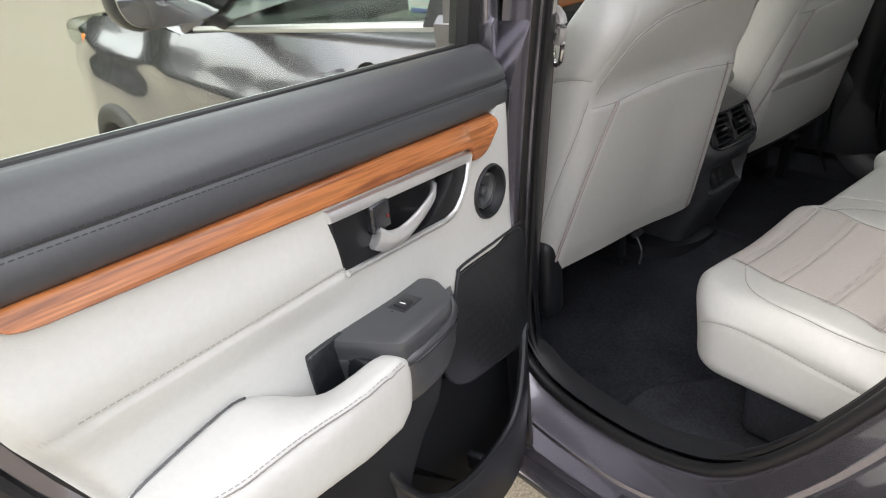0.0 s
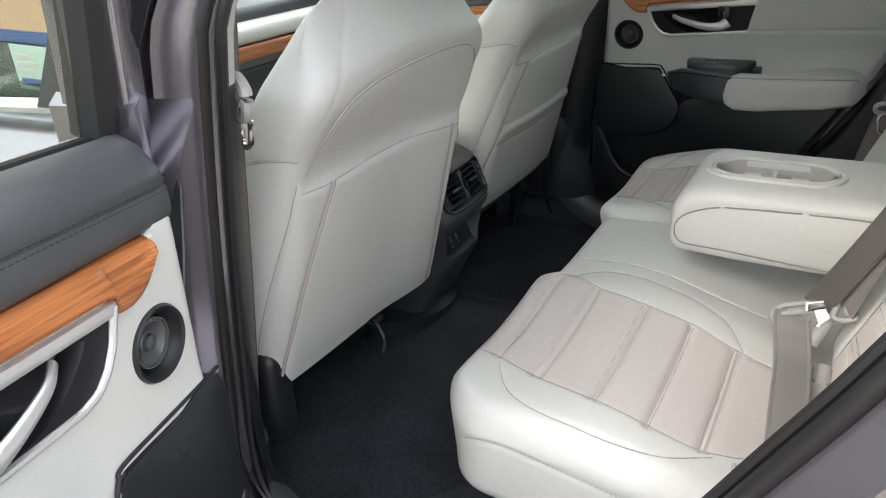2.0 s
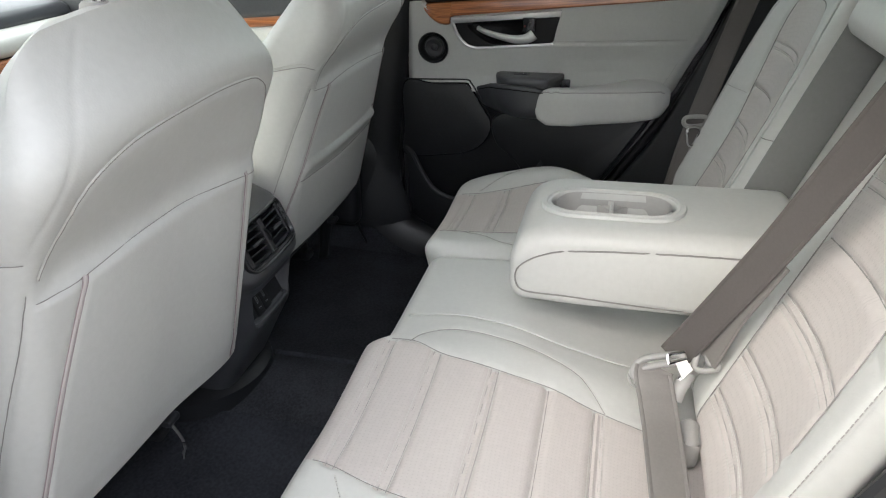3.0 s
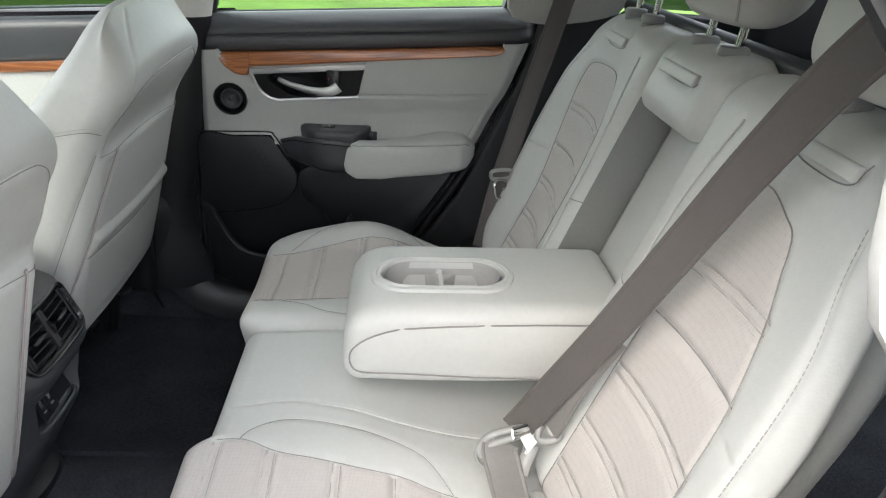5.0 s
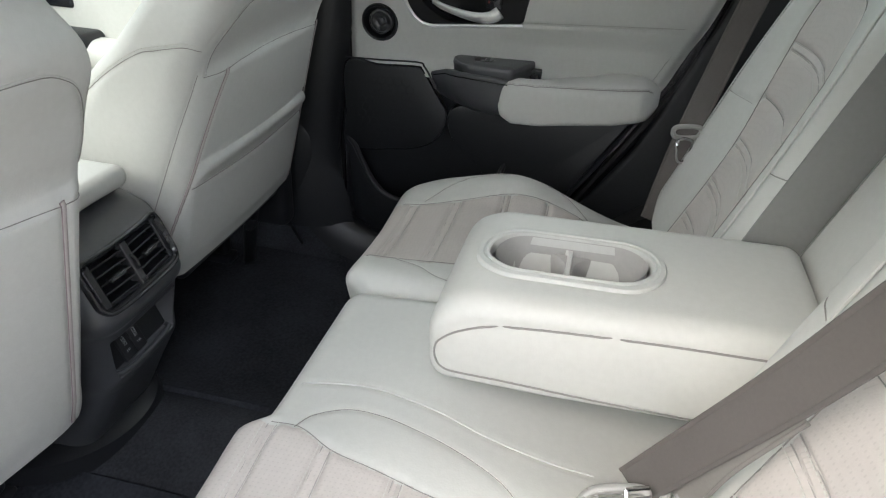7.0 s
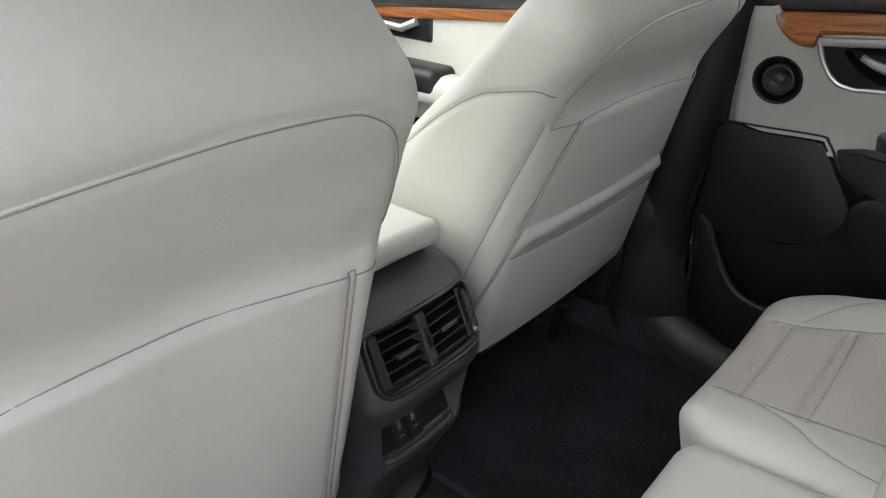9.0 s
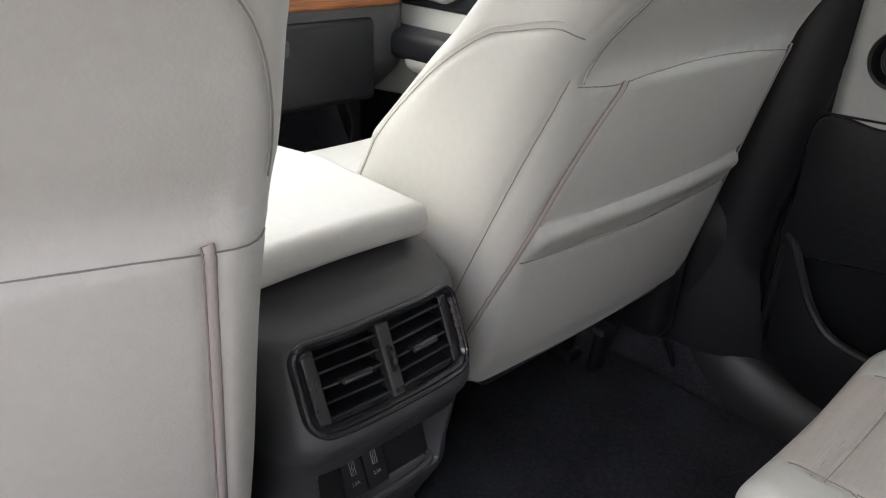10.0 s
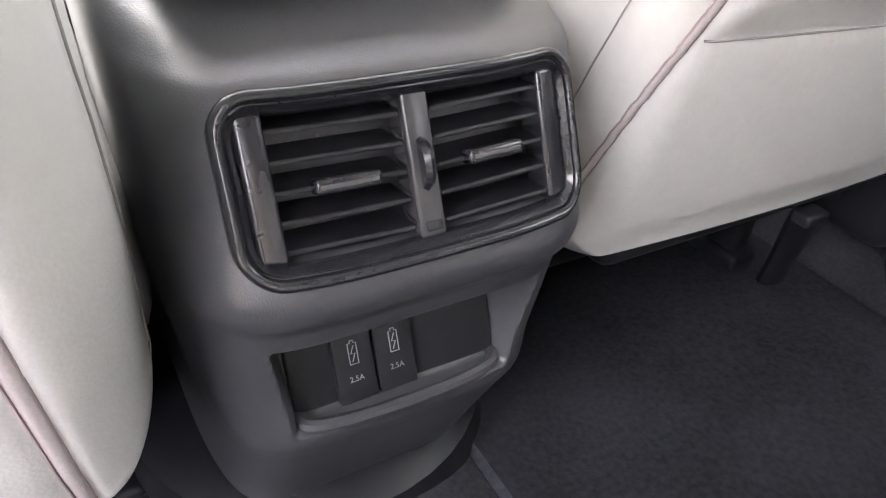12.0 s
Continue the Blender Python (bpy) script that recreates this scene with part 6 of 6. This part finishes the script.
    mirror = part("door_mirror", (lambda g: (g[0] * (-side, 1, 1) if side < 0 else g[0] * (-1, 1, 1), g[1]))((lambda v, f: (np.stack([v[:, 0], v[:, 1] + 0.25 * (v[:, 0] + 0.89) ** 2, v[:, 2]], 1), f))(*block((-1.095, 0.70, 1.155), (-0.865, 0.84, 1.32), 0.06, 0.02))), GLOSS_BLACK, car, "dark door mirror housing")
    mg = smooth_line([(-1.075, 1.18), (-0.895, 1.175), (-0.89, 1.29), (-1.07, 1.30)], 40, closed=True)
    part("mirror_glass", (lambda g: (np.stack([-side * g[0][:, 0], 0.70 - g[0][:, 1], g[0][:, 2]], 1), g[1]))(prism(mg, 0.0, 0.004, 0.002)), MIRROR, mirror, "mirror glass")
    part("mirror_foot", tube(np.array([(-0.84, 0.80, 1.13), (-0.90, 0.79, 1.17), (-0.96, 0.78, 1.20)]) * (-side, 1, 1), 0.03, 10, flat=0.5), GLOSS_BLACK, mirror)
    lamp = part("headlamp", (lambda v, f: (v * (-side, 1, 1), f))(*block((-0.835, 2.10, 0.91), (-0.60, 2.50, 1.02), 0.04, 0.05)), CLEAR, car, "headlamp with an amber marker")
    part("amber_marker", (lambda v, f: (v * (-side, 1, 1), f))(*block((-0.85, 2.10, 0.93), (-0.81, 2.20, 0.99), 0.012)), material("amber_lens", (0.75, 0.22, 0.03), 0.2), lamp, "amber side marker")
    for c in (ARCH_R, ARCH_F):
        wheel_p = part("wheel", lathe([(0.001, 0.04), (0.06, 0.05), (0.075, 0.03), (0.20, 0.015), (0.215, 0.045), (0.232, 0.05), (0.235, -0.15)], (-side * -0.80, c[0], 0.352), (side, 0, 0), 40), GLOSS_BLACK, car, "dark alloy wheel")
        tyre = lathe([(0.228, -0.10), (0.26, -0.118), (0.31, -0.118), (0.340, -0.10), (0.350, -0.08), (0.352, -0.045), (0.344, -0.04), (0.344, -0.034), (0.352, -0.03), (0.353, 0.0), (0.345, 0.004), (0.345, 0.010), (0.353, 0.014), (0.352, 0.05), (0.350, 0.08), (0.340, 0.10), (0.31, 0.118), (0.26, 0.118), (0.228, 0.10)], (-side * -0.79, c[0], 0.352), (1, 0, 0), 72)
        part("tyre", tyre, RUBBER, wheel_p, "black rubber tyre")
        tread = []
        for k in range(60):
            t = 2 * math.pi * k / 60
            for w0, w1 in ((-0.105, -0.05), (0.02, 0.045), (-0.025, 0.0), (0.055, 0.105)):
                bv, bf = block((w0, -0.013, 0.345), (w1, 0.012, 0.3575), 0.002)
                rv = np.stack([bv[:, 0] - side * -0.79, c[0] + bv[:, 1] * math.cos(t) + bv[:, 2] * math.sin(t), 0.352 - bv[:, 1] * math.sin(t) + bv[:, 2] * math.cos(t)], 1)
                tread.append((rv, bf))
        tagged(part("tread", join(*tread), RUBBER, wheel_p), kind="stuff")
        for k in range(5):
            t = 2 * math.pi * k / 5
            part("spoke", tube([(-side * -0.855 * 1.0, c[0] + r * math.cos(t), 0.352 + r * math.sin(t)) for r in (0.05, 0.13, 0.22)], 0.022, 8, flat=0.6), GREY_PLASTIC, wheel_p)

# roof, screens, bonnet, tail
xs = np.linspace(-1, 1, 25)
ry = [(1.08, 1.10, 0.83), (0.72, 1.33, 0.70), (0.34, 1.505, 0.62), (-0.1, 1.60, 0.585), (-0.6, 1.61, 0.58), (-1.1, 1.57, 0.60), (-1.42, 1.49, 0.63)]
roof = smooth_line([r for r in ry[2:]], 40)
part("roof", grid(np.array([[(h * u, y, z + 0.05 * (1 - u * u)) for u in xs] for y, z, h in roof])), PAINT, car, "painted roof", smooth=60)
part("headliner", grid(np.array([[(h * u * 0.98, y, z - 0.035 + 0.04 * (1 - u * u)) for u in xs] for y, z, h in roof])), CREAM, car, "pale grey headliner", smooth=60)
ws = grid(np.array([[(h * u * 0.96, y + 0.10 * (1 - u * u), z + 0.02) for u in xs] for y, z, h in smooth_line(ry[:3], 20)]))
part("windscreen", ws, SCREEN, car, "tinted windscreen glass")
bonnet = smooth_line([(1.12, 1.07, 0.83), (1.6, 1.085, 0.80), (2.1, 1.055, 0.77), (2.45, 0.97, 0.68), (2.58, 0.80, 0.64), (2.60, 0.45, 0.66), (2.52, 0.30, 0.70)], 40)
part("bonnet", grid(np.array([[(h * u, y, z + 0.06 * (1 - u * u)) for u in xs] for y, z, h in bonnet])), PAINT, car, "painted bonnet and nose", smooth=60)
tail = smooth_line([(-1.42, 1.49, 0.63), (-1.60, 1.25, 0.76), (-1.68, 1.05, 0.80), (-1.70, 0.7, 0.83), (-1.66, 0.4, 0.83)], 30)
part("tailgate", grid(np.array([[(h * u, y - 0.06 * (1 - u * u), z) for u in xs] for y, z, h in tail if z < 1.22])), PAINT, car, "painted tailgate", smooth=60)
part("rear_screen", grid(np.array([[(h * u * 0.97, y - 0.06 * (1 - u * u), z) for u in xs] for y, z, h in tail if z > 1.16])), PRIVACY, car, "tinted rear screen")
part("underbody", block((-0.68, -1.55, 0.24), (0.68, 2.45, 0.40), 0.05), RUBBER, car)
part("firewall", block((-0.74, 1.30, 0.36), (0.74, 1.38, 1.05), 0.02), RUBBER, car)
# window sheets on the front glass
def sheet(y0, y1, z0, z1, x, thick=0.0015, skew=0.0):
    return block((x, y0, z0), (x + thick, y1, z1), 0.0005)


stick = part("window_sticker", sheet(0.018, 0.104, 1.194, 1.242, -0.8235), PALE_GREEN, car, "pale green sticker inside the glass", smooth=0)
part("print_bar", sheet(0.036, 0.096, 1.199, 1.207, -0.8245, 0.0006), BLUE, stick, "dark printed bar", smooth=0)
for k in range(3):
    part("print_bar", sheet(0.05 + 0.01 * k, 0.098, 1.212 + 0.008 * k, 1.216 + 0.008 * k, -0.8245, 0.0006), GREY_PLASTIC, stick, smooth=0)
card = part("window_card", sheet(-0.01, 0.19, 1.246, 1.33, -0.817), KRAFT, car, "tan paper card behind the glass", smooth=0)
part("card_stripe", sheet(-0.01, 0.19, 1.243, 1.256, -0.8185, 0.001), BLUE, card, "dark blue stripe", smooth=0)

# ---- cabin trim ----
v, f = block((-0.70, 0.80, 0.74), (0.70, 1.28, 1.02), 0.05, 0.03)
v[:, 1] += 0.10 * ramp01(0.86 - v[:, 2], 0.0, 0.12) * 1.0
dash = thing("dashboard", (0, 1.0, 0.74), "black dashboard with a wood strip and glove box", "dashboard")
part("body", (v, f), BLACK_SOFT, dash)
part("upper_pad", block((-0.71, 0.90, 1.03), (0.71, 1.30, 1.085), 0.03, 0.05), BLACK_SOFT, dash)
part("middle_pad", block((-0.68, 0.80, 1.004), (0.68, 0.95, 1.05), 0.018, 0.05), TRIM, dash, "pale grey dashboard pad")
wv, wf = block((-0.66, 0.785, 0.965), (0.66, 0.81, 1.005), 0.008, 0.05)
part("wood_strip", (wv, wf), WOOD, dash, "brown wood-grain strip", along=wv * (1, 1, 1))
box = part("glove_box", block((0.16, 0.79, 0.775), (0.60, 0.83, 0.945), 0.015), BLACK, dash, "black glove-box lid")
part("latch", block((0.28, 0.780, 0.885), (0.39, 0.795, 0.917), 0.008), BLACK_SOFT, box, "dark grey latch pull")
for s in (-1, 1):
    fd = thing("front_door_trim", (s * 0.72, 0.5, 0.45), "pale grey front door panel with wood strip and black top", "door panel", "front door panels")
    ys = np.linspace(0.02, 1.02, 30)
    sl = -0.088
    bar = lambda z0, z1, d0, d1, r=0.01: (lambda v, f: (np.stack([s * (0.735 - v[:, 1]), v[:, 0], v[:, 2] + sl * (v[:, 0] + 0.136)], 1), f))(*block((0.03, d0, z0), (1.03, d1, z1), r, 0.06))
    part("grey_panel", bar(0.84, 1.11, -0.02, 0.012), TRIM, fd)
    part("top_pad", bar(1.10, 1.195, -0.04, 0.035, 0.02), BLACK_SOFT, fd)
    wv, wf = bar(1.075, 1.105, 0.0, 0.022, 0.008)
    part("wood_strip", (wv, wf), WOOD, fd, "brown wood-grain strip", along=wv[:, [1, 0, 2]])
    part("lower_panel", bar(0.44, 0.85, -0.02, 0.008, 0.012), BLACK, fd)
    part("armrest", (lambda v, f: (np.stack([s * (0.735 - v[:, 1]), v[:, 0], v[:, 2]], 1), f))(*block((0.30, 0.0, 0.83), (0.78, 0.085, 0.90), 0.03, 0.03)), LEATHER, fd)
    part("switch_block", (lambda v, f: (np.stack([s * (0.735 - v[:, 1]), v[:, 0], v[:, 2]], 1), f))(*block((0.55, 0.0, 0.855), (0.90, 0.09, 0.915), 0.02, 0.03)), BLACK, fd)
    part("handle_plate", (lambda v, f: (np.stack([s * (0.735 - v[:, 1]), v[:, 0], v[:, 2]], 1), f))(*block((0.62, 0.0, 0.955), (0.86, 0.018, 1.035), 0.01, 0.03)), GLOSS_BLACK, fd)
    part("lever", tube(np.array([(s * 0.712, 0.66, 1.0), (s * 0.705, 0.70, 0.982), (s * 0.705, 0.78, 0.985), (s * 0.715, 0.82, 1.0)]), 0.009, 10), CHROME, fd, "satin chrome pull lever")

# black trim between the rear doors and the bench back
for s in (-1, 1):
    o = [(-0.85, 1.245), (-1.05, 1.26), (-1.05, 0.48), (-0.47, 0.48), (-0.54, 0.56), (-0.615, 0.68), (-0.69, 0.80), (-0.748, 0.93), (-0.80, 1.06), (-0.835, 1.17)]
    v, f = prism(o, 0.0, 0.02, 0.012, steps=3)
    v = np.stack([s * (0.715 - v[:, 1]), v[:, 0] - (0.0 if s < 0 else 0.0), v[:, 2]], 1)
    part("wheel_house_trim", (v, f), BLACK, car, "black trim beside the bench")
for s in (-1, 1):
    part("tail_pillar_trim", block((min(s * 0.54, s * 0.62), -1.47, 1.20), (max(s * 0.54, s * 0.62), -1.28, 1.50), 0.03), BLACK, car, "dark trim beside the tailgate")
    part("cargo_side_trim", block((min(s * 0.66, s * 0.70), -1.66, 0.60), (max(s * 0.66, s * 0.70), -1.02, 1.27), 0.02), BLACK, car, "dark luggage-room side trim")
    pil = smooth_line([(-0.78, 1.235), (-1.02, 1.26), (-1.0, 1.40), (-0.98, 1.55), (-0.70, 1.55), (-0.77, 1.42)], 40, closed=True)
    v, f = prism(pil, 0.0, 0.015, 0.006)
    part("rear_pillar_trim", (np.stack([s * (0.70 - v[:, 1] - 0.3 * np.clip(v[:, 2] - 1.24, 0, 1)), v[:, 0], v[:, 2]], 1), f), CREAM, car, "pale grey rear pillar trim")
part("parcel_bar", tube([(-0.6, -1.02, 1.285), (0.6, -1.02, 1.285)], 0.016, 12), BLACK, car, "black luggage cover bar")
part("cargo_floor", block((-0.62, -1.62, 0.66), (0.62, -0.98, 0.70), 0.01), CARPET, car)

# ---- seat belts ----
def webbing(path, across, half=0.0215, thick=0.0012):
    p = smooth_line(path, 60)
    a = np.array([np.array(w) / np.linalg.norm(w) for w in across])
    t = np.linspace(0, 1, len(p))
    k = np.linspace(0, 1, len(a))
    w = np.stack([np.interp(t, k, a[:, i]) for i in range(3)], 1)
    tg = np.gradient(p, axis=0)
    tg /= np.linalg.norm(tg, axis=1, keepdims=True)
    w -= tg * (w * tg).sum(1, keepdims=True)
    w /= np.linalg.norm(w, axis=1, keepdims=True)
    n = np.cross(tg, w)
    rows = [p + half * u * w + thick * o * n for u, o in ((-1, -0.6), (-0.96, -1.3), (-0.84, -1.3), (-0.78, -0.5), (-0.72, -0.9), (0, -0.9), (0.72, -0.9), (0.78, -0.5), (0.84, -1.3), (0.96, -1.3), (1, -0.6), (1, 0.6), (0.96, 1.3), (0.84, 1.3), (0.78, 0.5), (0.72, 0.9), (0, 0.9), (-0.72, 0.9), (-0.78, 0.5), (-0.84, 1.3), (-0.96, 1.3), (-1, 0.6))]
    return grid(np.stack(rows, 1), wrap_v=True)


near_belt = thing("seat_belt", (-0.35, -0.72, 0.75), "taupe seat belt fastened across the rear seat", "seat belt", "rear seat belts")
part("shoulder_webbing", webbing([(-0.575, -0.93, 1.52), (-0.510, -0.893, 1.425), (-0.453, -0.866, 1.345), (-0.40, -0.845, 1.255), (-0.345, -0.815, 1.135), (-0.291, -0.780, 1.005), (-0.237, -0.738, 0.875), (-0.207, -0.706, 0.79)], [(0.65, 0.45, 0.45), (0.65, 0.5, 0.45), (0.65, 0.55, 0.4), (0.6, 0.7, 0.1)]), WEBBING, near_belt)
# lap and return straps are the same belt, painted as lit
part("lap_webbing", webbing([(-0.236, -0.684, 0.793), (-0.246, -0.681, 0.786), (-0.272, -0.688, 0.768), (-0.32, -0.696, 0.749), (-0.43, -0.704, 0.739), (-0.55, -0.714, 0.725)], [(0.1, 0.95, 0.2), (0.1, 0.95, 0.1), (0, 0.95, 0.1), (0, 0.9, 0.3)], 0.025), LIT_WEBBING, near_belt, "taupe lap strap lying over the cushion, coloured lighter as lit")
part("return_webbing", webbing([(-0.231, -0.746, 0.812), (-0.240, -0.752, 0.845), (-0.256, -0.762, 0.900), (-0.276, -0.776, 0.955), (-0.294, -0.7875, 1.000)], [(0.65, 0.6, 0.35), (0.65, 0.6, 0.35)], 0.018), LIT_WEBBING, near_belt, "strap running back behind the belt, coloured lighter as lit")
ton = part("tongue", tube(smooth_line([(-0.241, -0.655, 0.784), (-0.232, -0.664, 0.796), (-0.229, -0.682, 0.804), (-0.229, -0.712, 0.812), (-0.234, -0.715, 0.806), (-0.236, -0.690, 0.797), (-0.239, -0.668, 0.788), (-0.246, -0.660, 0.779)], 64, closed=True), 0.0052, 10, closed=True), BELT_GREY, near_belt, "grey plastic belt tongue")
part("tongue_slot", tube([(-0.2335, -0.672, 0.802), (-0.2315, -0.690, 0.808)], 0.0012, 8), GREY_PLASTIC, ton, "pale slot in the tongue")
part("tongue_wire", tube(smooth_line([(-0.234, -0.654, 0.784), (-0.241, -0.651, 0.776), (-0.248, -0.655, 0.768), (-0.252, -0.665, 0.764)], 20), 0.0022, 8), BELT_GREY, ton)
part("tongue_plate", join(tube([(-0.233, -0.697, 0.812), (-0.231, -0.718, 0.819)], 0.0024, 8), tube([(-0.240, -0.699, 0.803), (-0.236, -0.721, 0.812)], 0.0024, 8), tube([(-0.233, -0.697, 0.812), (-0.240, -0.699, 0.803)], 0.0030, 8)), STEEL, ton, "bright metal tongue plate")
tag = np.array([(-0.239, -0.707, 0.806), (-0.236, -0.720, 0.812), (-0.246, -0.730, 0.803), (-0.254, -0.718, 0.791)])
tag_n = np.cross(tag[1] - tag[0], tag[3] - tag[0])
tag_n /= np.linalg.norm(tag_n)
part("buckle_label", (np.vstack([tag, tag + tag_n * 0.0012]), [(0, 1, 2, 3), (4, 5, 6, 7), (0, 1, 5, 4), (1, 2, 6, 5), (2, 3, 7, 6), (3, 0, 4, 7)]), WHITE, near_belt, "white label", smooth=0)
part("upper_loop", tube(smooth_line([(-0.208, -0.732, 0.836), (-0.208, -0.742, 0.841), (-0.222, -0.745, 0.824), (-0.234, -0.750, 0.809), (-0.234, -0.759, 0.812), (-0.240, -0.760, 0.806), (-0.241, -0.745, 0.800), (-0.236, -0.733, 0.801), (-0.225, -0.735, 0.816)], 72, closed=True), 0.0046, 10, closed=True), BELT_GREY, near_belt, "grey plastic belt guide loop")
part("buckle", tube(smooth_line([(-0.236, -0.726, 0.790), (-0.243, -0.722, 0.781), (-0.250, -0.716, 0.770), (-0.258, -0.712, 0.758)], 14), 0.0105, 12, flat=0.75), BELT_GREY, near_belt, "grey buckle in the seat gap")
# small steel strip put in as the buckle's glint
part("buckle_glint", tube([(-0.2395, -0.7205, 0.7905), (-0.2455, -0.7165, 0.7830)], 0.0040, 8), STEEL, near_belt, "glint on the buckle, made as a small steel strip")
v, f = block((-0.315, -0.748, 0.690), (-0.262, -0.722, 0.742), 0.012, 0.006)
v[:, 2] += 0.25 * (v[:, 0] + 0.262) * (v[:, 2] > 0.735)
part("buckle_flap", (v, f), BELT_GREY, bench, "grey tab beside the belt buckle")
far_belt = thing("seat_belt", (0.55, -0.78, 0.75), "taupe seat belt hanging beside the rear seat", "seat belt", "rear seat belts")
part("webbing", webbing([(0.575, -0.90, 1.45), (0.575, -0.86, 1.26), (0.56, -0.80, 1.02), (0.535, -0.765, 0.88), (0.53, -0.74, 0.73)], [(0.35, 1, 0), (0.35, 1, 0), (0.3, 1, 0.1), (0.3, 1, 0.1)]), WEBBING, far_belt)
part("tongue", tube(smooth_line([(0.527, -0.748, 0.920), (0.531, -0.788, 0.923), (0.530, -0.786, 0.906), (0.526, -0.750, 0.903)], 30, closed=True), 0.0048, 8, closed=True), BELT_GREY, far_belt, "grey plastic belt tongue")
part("tongue_plate", tube(smooth_line([(0.522, -0.756, 0.898), (0.525, -0.780, 0.898), (0.524, -0.776, 0.862), (0.522, -0.760, 0.862)], 30, closed=True), 0.0048, 8, closed=True, flat=0.6), STEEL, far_belt, "bright metal tongue plate")
part("door_striker", tube(smooth_line([(-0.79, -0.075, 1.175), (-0.806, -0.085, 1.175), (-0.806, -0.085, 1.152), (-0.79, -0.075, 1.152)], 24), 0.0025, 8), STEEL, car, "bright steel catch on the pillar")
part("hinge_bolt", lathe([(0.001, 0.008), (0.009, 0.008), (0.011, 0.004), (0.011, -0.01)], (-0.80, -0.066, 0.77), (-0.3, -1, 0), 12), STEEL, car, "bright bolt head")
solid("belt_anchor", tube([(-0.585, -0.66, 0.77), (-0.575, -0.70, 0.762), (-0.565, -0.73, 0.755)], 0.012, 10, flat=0.5), GREY_PLASTIC, "grey plastic belt anchor cover beside the cushion", "belt anchor")
# D-ring belt fitting at the front pillar
front_fit = thing("front_belt_fitting", (-0.67, -0.06, 1.10), "pale plastic belt guide on the middle pillar", "belt guide")
part("tongue", tube(smooth_line([(-0.682, -0.090, 1.175), (-0.667, -0.06, 1.185), (-0.662, -0.05, 1.150), (-0.677, -0.08, 1.142)], 24, closed=True), 0.008, 8, closed=True), GREY_PLASTIC, front_fit)
part("tongue_plate", tube(smooth_line([(-0.677, -0.085, 1.142), (-0.672, -0.075, 1.108), (-0.662, -0.055, 1.10), (-0.664, -0.055, 1.142)], 24, closed=True), 0.004, 8, closed=True), STEEL, front_fit)
part("webbing", webbing([(-0.62, -0.06, 1.50), (-0.672, -0.062, 1.16), (-0.680, -0.02, 0.8), (-0.69, 0.02, 0.5)], [(0.9, 0.5, 0), (0.9, 0.5, 0)]), WEBBING, front_fit)
